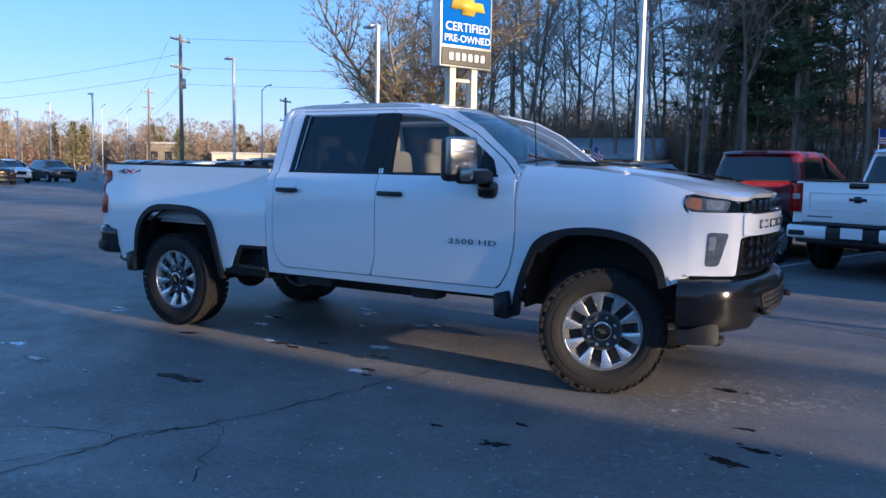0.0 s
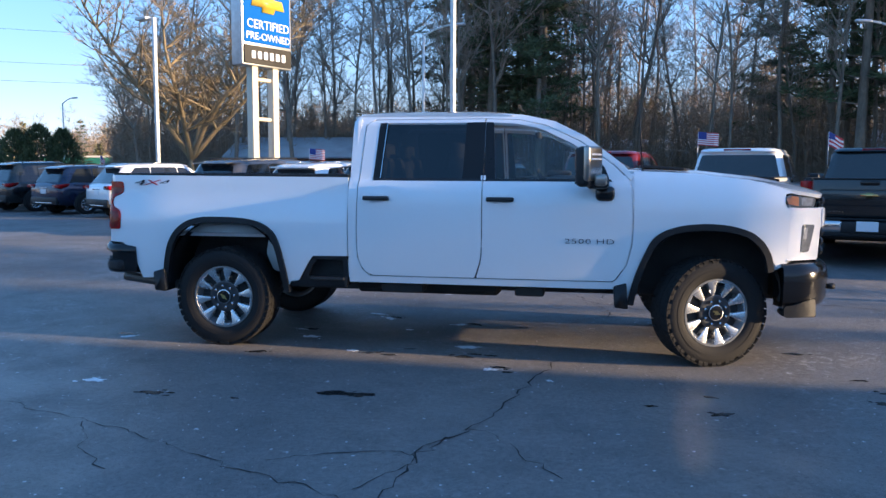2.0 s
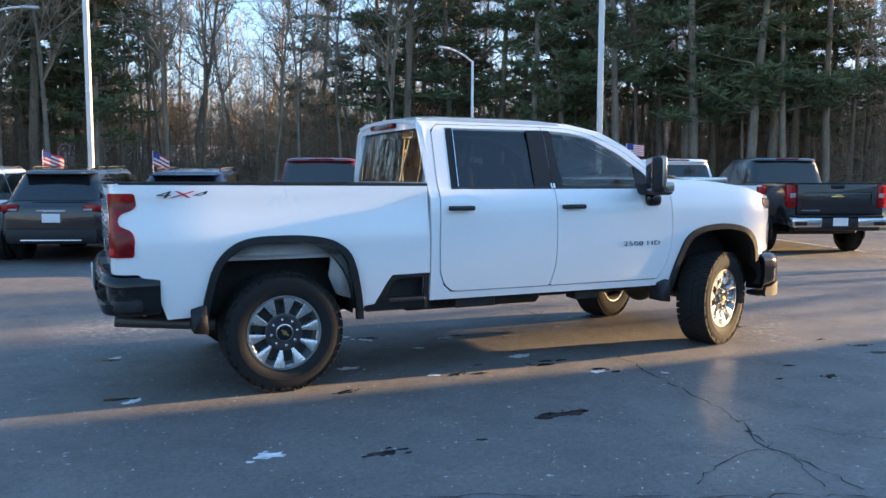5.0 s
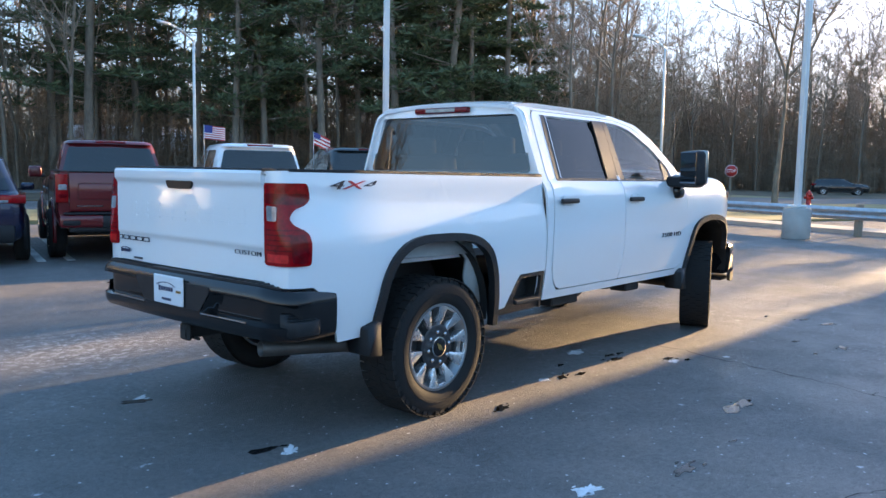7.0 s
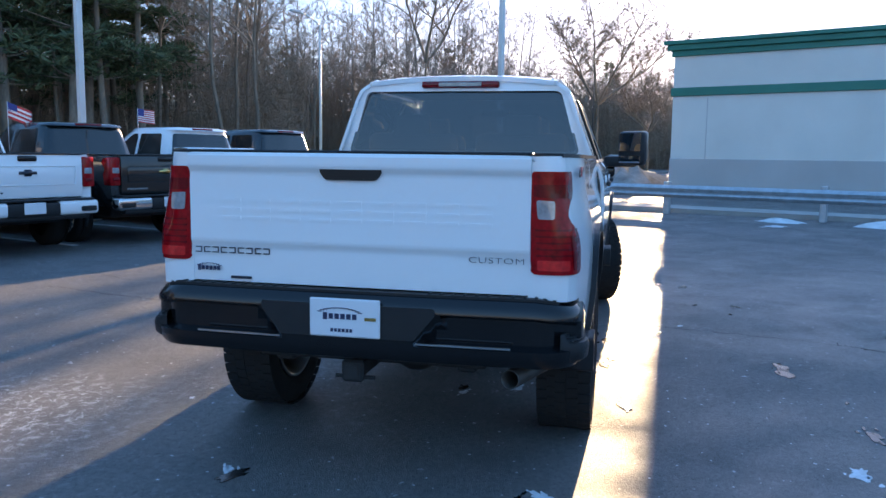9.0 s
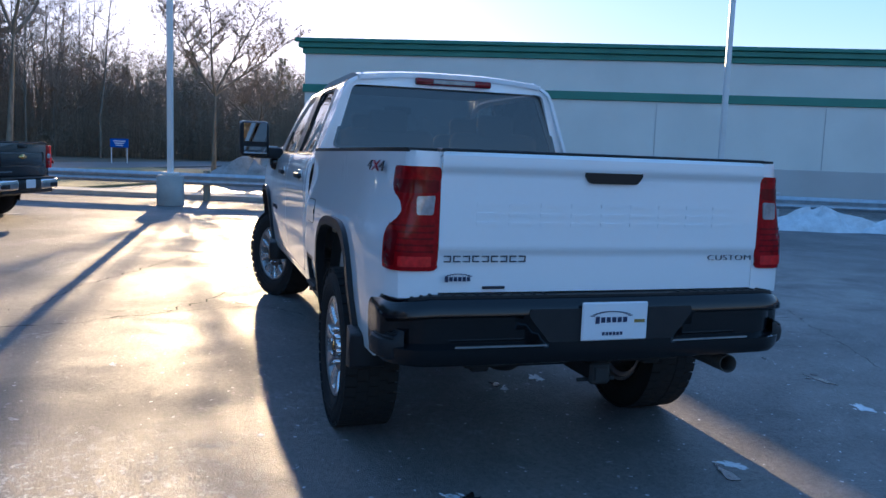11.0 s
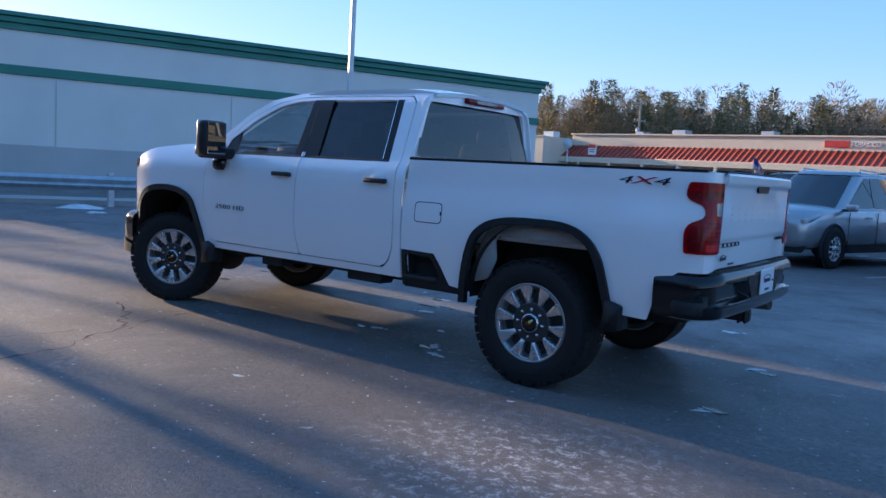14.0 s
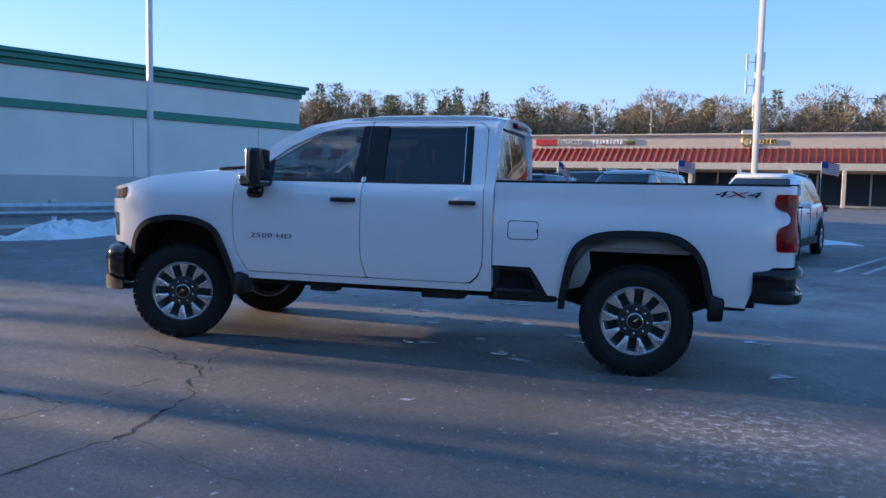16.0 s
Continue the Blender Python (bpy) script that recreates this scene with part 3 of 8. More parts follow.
    for i in range(8):
        bm = bmesh.new()
        a = i * 45 + 10
        lathe(bm, [(0.013, 0.08), (0.012, 0.116), (0.005, 0.124), (0.001, 0.124)], 8, m @ pose(0, 0, 0, 0, a, 0) @ Matrix.Translation((0.094, 0, 0)))
        add("lug_nut", bm, CHROME, rim)
    return rim


def white_pickup():
    T = thing("pickup_truck", "white crew cab heavy-duty pickup truck with black trim standing on asphalt", "pickup truck", m=Matrix.Translation((-3, 0, 0)) @ pose(0, 0, 0, 0, 0, 0.6) @ Matrix.Translation((3, 0, 0)))
    for s in (1, -1):
        side = (0, s, 0)
        cab = lambda x, z, o=0.0: Vector((x, s * (cab_y(x, z) + o), z))
        # ring of the cab's side: pillars, roof rail and sill
        ring = [(-0.885, 0.585), (-0.885, 1.46), (-0.90, 1.94, 0.03), (-0.86, 2.0), (-0.3, 2.015), (0.2, 2.01), (0.54, 1.985), (0.80, 1.925), (1.05, 1.800), (1.36, 1.565), (1.425, 1.475),
                (1.405, 1.452), (1.288, 1.570), (1.006, 1.768), (0.724, 1.899), (0.503, 1.945), (0.232, 1.955), (-0.725, 1.953), (-0.792, 1.90), (-0.808, 1.42), (-0.819, 1.0), (-0.812, 0.80), (-0.775, 0.70), (-0.71, 0.640), (1.285, 0.640), (1.36, 0.70), (1.315, 0.585)]
        part("cab_side", panel([p[:2] for p in ring], cab, side, step=0.06), WHITE_PAINT, T)
        # doors
        rear_out = rounded([(-0.80, 1.42, 0.02), (-0.785, 1.90, 0.06), (-0.722, 1.945, 0.05), (0.224, 1.947, 0.01), (0.232, 1.42, 0), (0.234, 0.95, 0.05), (0.226, 0.80, 0.05), (0.178, 0.648, 0.02), (-0.70, 0.648, 0.05), (-0.768, 0.705, 0.05), (-0.805, 0.80, 0.05), (-0.811, 1.0, 0.05)])
        rear_hole = rounded([(-0.685, 1.452, 0.02), (-0.665, 1.918, 0.03), (0.212, 1.92, 0.005), (0.215, 1.452, 0.005)])
        front_out = rounded([(0.240, 1.42, 0), (0.233, 1.947, 0.01), (0.50, 1.938, 0.05), (0.722, 1.891, 0.06), (1.004, 1.760, 0.05), (1.284, 1.560, 0.05), (1.40, 1.44, 0.03), (1.425, 1.15, 0.05), (1.42, 0.95, 0.05), (1.38, 0.78, 0.05), (1.29, 0.65, 0.03), (0.190, 0.648, 0.02), (0.235, 0.80, 0.05), (0.242, 0.95, 0.05)])
        front_hole = rounded([(0.262, 1.452, 0.005), (0.252, 1.92, 0.005), (0.48, 1.908, 0.04), (0.69, 1.864, 0.05), (0.96, 1.735, 0.05), (1.20, 1.562, 0.03), (1.245, 1.452, 0.02)])
        for nm, o, h in (("rear_door", rear_out, rear_hole), ("front_door", front_out, front_hole)):
            d = part(nm, panel(o, lambda x, z: cab(x, z, 0.002), side, [h], 0.03, step=0.06), WHITE_PAINT, T)
            hx = -0.64 if nm == "rear_door" else 0.385
            hz = 1.292
            y0 = cab_y(hx, hz)
            # handle: cup, grip and lock
            bm = bmesh.new()
            box(bm, hx, s * (y0 + 0.030), hz, 0.225, 0.030, 0.036, 0.012, 3)
            part("handle", bm, BLACK_PLASTIC, d, "black door handle")
            bm = bmesh.new()
            box(bm, hx, s * (y0 + 0.010), hz + 0.004, 0.12, 0.012, 0.075, 0.004, 2)
            part("handle_cup", bm, WHITE_PAINT, d)
        # windows of this side
        frame_m = lambda x, z: cab(x, z, -0.004)
        glass_m = lambda x, z: cab(x, z, -0.012)
        black = [("b_pillar_trim", rounded([(0.065, 1.452), (0.075, 1.92), (0.2335, 1.922), (0.2355, 1.45)], 0.003)),
                 ("b_pillar_trim", rounded([(0.239, 1.45), (0.2365, 1.922), (0.300, 1.919), (0.335, 1.45)], 0.003)),
                 ("c_pillar_trim", rounded([(-0.688, 1.45), (-0.668, 1.92), (-0.600, 1.921), (-0.628, 1.45)], 0.004)),
                 ("mirror_patch", rounded([(1.248, 1.45), (1.202, 1.565), (1.10, 1.645), (1.09, 1.45)], 0.004)),
                 ("belt_strip", [(-0.69, 1.438), (-0.69, 1.456), (1.25, 1.456), (1.265, 1.438)])]
        for nm, o in black:
            part(nm, panel(o, (lambda x, z: cab(x, z, 0.004)) if nm != "mirror_patch" else frame_m, side, thick=0.02), SATIN_BLACK if nm != "belt_strip" else TRIM_BLACK, T)
        for x0, x1, x2, x3 in ((-0.629, -0.607, -0.600, -0.621),):
            part("chrome_strip", panel([(x0, 1.458), (x1, 1.915), (x2, 1.915), (x3, 1.458)], lambda x, z: cab(x, z, 0.007), side, thick=0.01), CHROME, T)
        rg = part("rear_side_glass", panel([(-0.63, 1.44), (-0.605, 1.93), (0.08, 1.93), (0.07, 1.44)], glass_m, side, thick=0.0, step=0.2), GLASS_DARK, T, "dark tinted side glass")
        fg = part("front_side_glass", panel([(0.30, 1.44), (0.27, 1.925), (0.48, 1.915), (0.69, 1.87), (0.96, 1.742), (1.20, 1.57), (1.22, 1.44)], glass_m, side, thick=0.0, step=0.2), GLASS_CLEAR, T)
        rg.visible_shadow = fg.visible_shadow = False
        part("door_jamb", panel([(1.36, 0.66), (1.36, 1.53), (1.50, 1.53), (1.50, 0.66)], lambda x, z: Vector((x, s * (min(cab_y(x, z), fender_y(x, z)) - 0.024), z)), side, thick=0.01), WHITE_PAINT, T)
        # front wing
        inner = shrunk(FRONT_ARCH, 0.035, 1.99)
        wing = [(1.434, 1.44), (1.436, 1.15), (1.430, 0.95), (1.392, 0.785), (1.30, 0.645), (1.325, 0.585)] + inner + [(2.58, 0.80), (2.603, 0.83), (2.605, 1.10), (2.605, 1.235), (2.58, 1.25), (2.563, 1.275), (2.568, 1.350), (2.63, 1.362), (2.5, 1.408), (2.3, 1.458), (1.9, 1.505), (1.434, 1.522)]
        part("front_wing", panel(wing, lambda x, z: Vector((x, s * fender_y(x, z), z)), side, step=0.05), WHITE_PAINT, T)
        part("wheel_arch_trim", panel(FRONT_ARCH + shrunk(FRONT_ARCH, 0.05, 1.99)[::-1], lambda x, z: Vector((x, s * (fender_y(x, z) + 0.026), z)), side, thick=0.05), TRIM_BLACK, T, "black wheel arch trim")
        part("gap_seal", panel([(-0.935, 0.62), (-0.935, 1.45), (-0.85, 1.45), (-0.85, 0.62)], lambda x, z: Vector((x, s * (min(cab_y(x, z), bed_y(z)) - 0.026), z)), side, thick=0.01), WHITE_PAINT, T)
        # bed side
        innr = shrunk(REAR_ARCH, 0.035, -2.02)
        lamp = [(-3.30, 1.425), (-2.94, 1.425), (-2.94, 0.98), (-3.30, 0.98)]
        bed = [(-0.897, 1.465), (-0.897, 0.805), (-1.20, 0.80), (-1.245, 0.74), (-1.335, 0.585), (-1.41, 0.575)] + innr[::-1] + [(-2.62, 0.575), (-2.80, 0.565), (-2.845, 0.70), (-2.90, 0.82), (-2.98, 0.88), (-3.25, 0.885), (-3.25, 1.475), (-3.05, 1.478), (-2.0, 1.472)]
        part("bed_side", panel(bed, bed_place(s), side, step=0.06), WHITE_PAINT, T)
        part("wheel_arch_trim", panel(REAR_ARCH + shrunk(REAR_ARCH, 0.05, -2.02)[::-1], lambda x, z: bed_place(s)(x, z) + Vector((0, s * 0.026, 0)), side, thick=0.05), TRIM_BLACK, T, "black wheel arch trim")
        part("bed_rail_cap", panel([(-0.895, 1.462), (-3.08, 1.472), (-3.08, 1.488), (-0.895, 1.480)], lambda x, z: Vector((x, s * (0.932 - bed_in(x)), z)), side, thick=0.13), TRIM_BLACK, T)
        bm = bmesh.new()
        box(bm, -2.0, s * 0.80, 1.24, 2.2, 0.02, 0.44)
        part("bed_inner_wall", bm, WHITE_PAINT, T)
        # step pocket ahead of the rear wheel
        stp = rounded([(-0.90, 0.803), (-1.192, 0.797), (-1.238, 0.735), (-1.325, 0.585), (-1.41, 0.56), (-1.41, 0.53), (-0.90, 0.545)], 0.02)
        hol = rounded([(-0.935, 0.775), (-1.17, 0.77), (-1.215, 0.70), (-1.25, 0.625), (-0.935, 0.625)], 0.02)
        sp = part("step_pocket", panel(stp, lambda x, z: bed_place(s)(x, z) + Vector((0, -s * 0.004, 0)), side, [hol], 0.03), TRIM_BLACK, T, "black moulded foot step pocket")
        bm = bmesh.new()
        box(bm, -1.10, s * 0.84, 0.67, 0.52, 0.02, 0.32)
        box(bm, -1.08, s * 0.90, 0.79, 0.40, 0.12, 0.02)
        box(bm, -0.92, s * 0.90, 0.67, 0.02, 0.12, 0.26)
        box(bm, -1.08, s * 0.92, 0.605, 0.30, 0.12, 0.03, 0.008)
        part("step_tread", bm, UNDERBODY, sp)
        # flaps behind the wheels
        for fx, fz0 in ((1.345, 0.44), (-2.60, 0.46)):
            bm = bmesh.new()
            prism(bm, rounded([(fx - 0.055, fz0 + 0.17), (fx + 0.045, fz0 + 0.20), (fx + 0.06, fz0), (fx - 0.045, fz0 + 0.01)], 0.015), 0.16, pose(0, s * 0.935, 0))
            part("mud_flap", bm, TRIM_BLACK, T)
        # wheel houses
        for cx, r, w in ((2.02, 0.53, 0.34), (-2.02, 0.53, 0.34)):
            bm = bmesh.new()
            n = 24
            rows = []
            for i in range(n + 1):
                a = math.pi * i / n * 1.1 - 0.05 * math.pi
                rows.append([bm.verts.new((cx + r * math.cos(a), s * yy, 0.60 + 0.94 * r * math.sin(a))) for yy in (0.93, 0.50)])
            for q, p in zip(rows, rows[1:]):
                bm.faces.new((q[0], q[1], p[1], p[0]))
            bm.faces.new([q[1] for q in rows])
            part("wheel_house", bm, UNDERBODY, T)
        bm = bmesh.new()
        arch = [(x, z) for x, z in shrunk(REAR_ARCH, 0.055, -2.02) if z > 0.95]
        prism(bm, arch, 0.02, pose(0, s * 0.885, 0))
        part("inner_arch", bm, GREY_PRIMER, T, "pale grey inner arch of the bed")
        bm = bmesh.new()
        prism(bm, rounded([(-1.47, 0.62), (-1.60, 0.66), (-1.66, 0.80), (-1.64, 0.93), (-1.72, 1.0), (-1.60, 1.05), (-1.49, 0.84)] if s else [], 0.02), 0.02, pose(0, s * 0.86, 0))
        part("inner_brace", bm, GREY_PRIMER, T)
        # lettering of this side
        face = pose(0, 0, 0) if s < 0 else pose(0, 0, 0, 0, 0, 180)
        lx = 1.075
        for word, off in (("2500", 0.070), ("HD", -0.145)):
            wx = lx + (off if s > 0 else -off)
            letters("lettering", word, 0.056, 0.003, BADGE, T, pose(wx, s * (cab_y(wx, 0.965) + 0.005), 0.965) @ face, stretch=1.75, thin=0.0008, gap=1.1)
        for k, (ch, mt) in enumerate((("4", BADGE), ("X", BADGE_RED), ("4", BADGE))):
            dx = (k - 1) * 0.118 * (1 if s < 0 else -1)
            letters("decal", ch, 0.066, 0.0025, mt, T, pose(-2.70 + dx, s * (bed_y(1.405) - bed_in(-2.70) + 0.003), 1.405, 0, 0, 0) @ face, shear=0.25, stretch=3.1)
        # tail lamp, wrapped round the corner
        def lens(a, z, o=0.008):
            p = bed_place(s)(a, z)
            q = bed_place(s)(a + 0.004, z)
            d = p - q
            nrm = Vector((d.y, -d.x, 0)).normalized()
            if nrm.dot(Vector((-0.5, s, 0))) < 0:
                nrm = -nrm
            return p + nrm * o
        outl = rounded([(-3.245, 1.415), (-2.985, 1.415), (-2.972, 1.335), (-3.0, 1.305), (-3.075, 1.280), (-3.10, 1.240), (-3.085, 1.205), (-3.005, 1.165), (-2.99, 1.12), (-2.998, 0.995), (-3.245, 0.995)], 0.022)
        tl = part("tail_lamp", panel(outl, lens, (-1, s, 0), thick=0.03, step=0.03), RED_LENS, T, "red tail lamp wrapped round the corner")
        part("reverse_lens", panel(rounded([(-3.222, 1.300), (-3.15, 1.296), (-3.165, 1.222), (-3.222, 1.222)], 0.010), lambda a, z: lens(a, z, 0.012), (-1, s, 0), thick=0.006, step=0.03), CLEAR_LENS, tl, "clear reversing lens")
        for k in range(5):
            z0 = 1.070 + k * 0.026
            part("lens_rib", panel([(-3.232, z0), (-3.03, z0), (-3.03, z0 + 0.008), (-3.232, z0 + 0.008)], lambda a, z: lens(a, z, 0.011), (-1, s, 0), thick=0.005, step=0.04), DARK_RED_LENS, tl)
        part("lens_block", panel(rounded([(-3.228, 1.055), (-3.12, 1.055), (-3.12, 1.012), (-3.228, 1.012)], 0.006), lambda a, z: lens(a, z, 0.011), (-1, s, 0), thick=0.005, step=0.03), BRIGHT_RED_LENS, tl)
        part("lens_cover", panel(rounded([(-3.234, 1.362), (-2.992, 1.362), (-2.985, 1.338), (-3.01, 1.312), (-3.07, 1.306), (-3.234, 1.312)], 0.012), lambda a, z: lens(a, z, 0.010), (-1, s, 0), thick=0.004, step=0.03), DARK_RED_LENS, tl)
        part("lens_shade", panel(rounded([(-3.11, 1.155), (-3.02, 1.150), (-3.012, 1.075), (-3.02, 1.010), (-3.10, 1.012)], 0.015), lambda a, z: lens(a, z, 0.010), (-1, s, 0), thick=0.004, step=0.03), DARK_RED_LENS, tl)
        # tow mirror
        bm = bmesh.new()
        my = cab_y(1.13, 1.42)
        box(bm, 1.21, s * (my + 0.025), 1.345, 0.15, 0.12, 0.12, 0.04, 3)
        mr = part("door_mirror", bm, GLOSS_BLACK, T, "tall black towing mirror with bright cap")
        bm = bmesh.new()
        box(bm, 1.15, s * (my + 0.13), 1.435, 0.17, 0.30, 0.10, 0.03, 2)
        part("mirror_arm", bm, TRIM_BLACK, mr)
        # the head is turned towards the driver
        hm = Matrix.Translation((1.075, s * (my + 0.235), 0)) @ pose(0, 0, 0, 0, 0, -25 if s < 0 else 4)
        bm = bmesh.new()
        box(bm, 0, 0, 1.553, 0.115, 0.25, 0.305, 0.04, 3, m=hm)
        part("mirror_housing", bm, TRIM_BLACK, mr)
        bm = bmesh.new()
        box(bm, 0.038, 0, 1.575, 0.056, 0.254, 0.270, 0.026, 3, m=hm)
        part("mirror_cap", bm, CAP_CHROME, mr, "bright cap of the mirror")
        bm = bmesh.new()
        box(bm, 1.17, s * (my + 0.165), 1.452, 0.10, 0.30, 0.088, 0.025, 3)
        part("mirror_cap", bm, CAP_CHROME, mr, "bright cap of the mirror arm")
        for dz in (0.0, 0.035):
            bm = bmesh.new()
            box(bm, 0.067, 0, 1.61 + dz, 0.010, 0.17, 0.014, 0.003, m=hm)
            part("marker_strip", bm, PLATE_WHITE, mr)
        for gz, gh in ((1.61, 0.165), (1.455, 0.065)):
            bm = bmesh.new()
            box(bm, -0.058, 0, gz, 0.008, 0.20, gh, 0.003, m=hm)
            part("mirror_glass", bm, MIRROR, mr)
        # head lamp
        def front(a, z, o=0.0):
            """Round the nose: a is the half width, past 0.93 it runs back along the wing."""
            if a <= 0.90:
                return Vector((nose_x(a, z) + o, s * a, z))
            x = nose_x(0.90, z) - (a - 0.90)
            return Vector((x, s * (fender_y(x, z) + o), z))
        hl = part("head_lamp", panel(rounded([(0.735, 1.318), (0.86, 1.335), (0.902, 1.342), (0.93, 1.325), (0.915, 1.27), (0.86, 1.249), (0.755, 1.249)], 0.02), lambda a, z: front(a, z, 0.006), (1, s * 0.6, 0), thick=0.02, step=0.04), SMOKED_LENS, T, "swept-back head lamp with amber corner")
        part("amber_lens", panel(rounded([(0.862, 1.330), (0.905, 1.336), (0.923, 1.32), (0.910, 1.274), (0.862, 1.257)], 0.012), lambda a, z: front(a, z, 0.011), (0.6, s, 0), thick=0.006, step=0.03), AMBER_LENS, hl)
        part("projector_lens", panel(rounded([(0.765, 1.314), (0.845, 1.324), (0.845, 1.262), (0.775, 1.259)], 0.012), lambda a, z: front(a, z, 0.010), (1, s * 0.6, 0), thick=0.005, step=0.03), CLEAR_LENS, hl)
        # white face panels beside the grille, with the lower lamp let in
        cheek = rounded([(0.56, 1.24), (0.735, 1.243), (0.86, 1.243), (0.904, 1.252), (0.904, 1.15), (0.904, 0.84), (0.685, 0.835), (0.665, 1.08), (0.56, 1.10), (0.56, 1.2)], 0.02)
        part("front_fascia", panel(cheek, lambda a, z: front(a, z, 0.0), (1, s * 0.6, 0), thick=0.03, step=0.04), WHITE_PAINT, T)
        fl = part("fog_lamp", panel(rounded([(0.741, 1.112), (0.833, 1.117), (0.838, 0.898), (0.784, 0.90)], 0.02), lambda a, z: front(a, z, 0.006), (1, s * 0.6, 0), thick=0.02, step=0.04), SMOKED_LENS, T, "upright smoked lower lamp")
        part("lower_lens", panel(rounded([(0.80, 1.09), (0.828, 1.09), (0.83, 1.0), (0.805, 1.0)], 0.01), lambda a, z: front(a, z, 0.010), (1, s * 0.6, 0), thick=0.005, step=0.04), CLEAR_LENS, fl)
        # bits below the sill
        for bx, bw in ((-0.45, 0.36), (0.62, 0.24)):
            bm = bmesh.new()
            box(bm, bx, s * 0.80, 0.535, bw, 0.16, 0.08, 0.012)
            part("body_mount", bm, UNDERBODY, T)
        bm = bmesh.new()
        box(bm, 0.0, s * 0.45, 0.56, 5.7, 0.09, 0.16, 0.01)
        part("frame_rail", bm, UNDERBODY, T)

    # ---- across the truck ----
    part("hood", panel(rounded([(1.36, -0.82, 0.05), (2.62, -0.835, 0.1), (2.90, -0.66, 0.1), (2.96, 0, 0), (2.90, 0.66, 0.1), (2.62, 0.835, 0.1), (1.36, 0.82, 0.05), (1.47, 0, 0)], 0.05),
         lambda x, y: Vector((x, y, hood_z(x) - (0.02 + 0.12 * max(0.0, x - 2.4)) * (abs(y) / 0.8) ** 3 + 0.020 * max(0, min(1, (0.52 - abs(y)) / 0.08)) * max(0, min(1, (x - 1.4) / 0.25)) * max(0, min(1, (2.80 - x) / 0.35)))), (0, 0, 1), thick=0.03, step=0.06), WHITE_PAINT, T, "long white hood with raised centre")
    for s in (1, -1):
        part("hood_insert", panel(rounded([(1.50, 0.30), (1.92, 0.36), (1.86, 0.50), (1.52, 0.52)], 0.02), lambda x, y: Vector((x, s * y, hood_z(x) + 0.030)), (0, 0, 1), thick=0.02), TRIM_BLACK, T)
        part("hood_scoop", panel(rounded([(2.40, 0.12), (2.46, 0.42), (2.63, 0.38), (2.60, 0.10)], 0.02), lambda x, y: Vector((x, s * y, hood_z(x) + 0.026)), (0, 0, 1), thick=0.02), GLOSS_BLACK, T)

    def roof(x, y):
        z = 2.045 - 0.040 * (abs(y) / 0.68) ** 2.5
        if x > 0.1:
            z -= 0.06 * ((x - 0.1) / 0.5) ** 2
        if x < -0.6:
            z -= 0.03 * ((-0.6 - x) / 0.3) ** 2
        return Vector((x, y, z))
    part("roof", panel(rounded([(-0.915, -0.66, 0.03), (0.46, -0.67, 0.02), (0.60, 0, 0), (0.46, 0.67, 0.02), (-0.915, 0.66, 0.03)], 0.02), roof, (0, 0, 1), thick=0.03, step=0.08), WHITE_PAINT, T)

    def wind(a, t):
        b = Vector((1.46 - 0.17 * a * a, 0.83 * a, 1.53 - 0.03 * a * a))
        q = Vector((0.615 - 0.14 * a * a, 0.675 * a, 1.99 - 0.035 * a * a))
        return b.lerp(q, t) + Vector((0.03, 0, 0.03)) * math.sin(math.pi * t) * 0.6
    ws = part("windscreen", panel(rounded([(-0.985, 0.0), (0.985, 0.0), (0.985, 1.0), (-0.985, 1.0)], 0.02), wind, (1, 0, 1), thick=0.0, steps=(0.1, 0.2)), GLASS_WIND, T)
    ws.visible_shadow = False
    part("cowl", panel([(1.28, -0.80), (1.52, -0.6), (1.54, 0), (1.52, 0.6), (1.28, 0.80), (1.38, 0.0)], lambda x, y: Vector((x, y, 1.515)), (0, 0, 1), thick=0.03), BLACK_PLASTIC, T)
    bm = bmesh.new()
    tube(bm, (1.43, 0.1, 1.55), (1.32, -0.55, 1.60), 0.010, 0.008, 6)
    part("wiper", bm, BLACK_PLASTIC, T)
    bm = bmesh.new()
    tube(bm, (1.43, 0.62, 1.55), (1.36, 0.05, 1.585), 0.010, 0.008, 6)
    part("wiper", bm, BLACK_PLASTIC, T)
    # cab back
    hole = rounded([(-0.80, 1.505), (0.80, 1.505), (0.685, 1.915), (-0.685, 1.915)], 0.04)
    back = rounded([(-0.915, 1.0, 0), (0.915, 1.0, 0), (0.905, 1.46, 0.02), (0.74, 1.93, 0.03), (0.64, 1.985, 0.02), (-0.64, 1.985, 0.02), (-0.74, 1.93, 0.03), (-0.905, 1.46, 0.02)], 0.02)
    bk = lambda y, z: Vector((-0.893 + 0.025 * (abs(y) / 0.7) ** 3, y, z))
    part("cab_back", panel(back, bk, (-1, 0, 0), [hole], 0.03, step=0.08), WHITE_PAINT, T)
    g = part("rear_window", panel(rounded([(-0.82, 1.49), (0.82, 1.49), (0.70, 1.93), (-0.70, 1.93)], 0.04), lambda y, z: bk(y, z) + Vector((-0.018 + 0.125 * (z - 1.49), 0, 0)), (-1, 0, 0), thick=0.0, step=0.2), GLASS_REAR, T, "dark rear window")
    g.visible_shadow = False
    bm = bmesh.new()
    box(bm, -0.912, 0, 1.957, 0.05, 0.54, 0.046, 0.012, 2)
    tb = part("brake_light", bm, DARK_RED_LENS, T, "high red brake light with clear middle")
    bm = bmesh.new()
    box(bm, -0.936, 0, 1.957, 0.012, 0.30, 0.030, 0.004)
    part("cargo_lens", bm, SMOKED_LENS, tb)
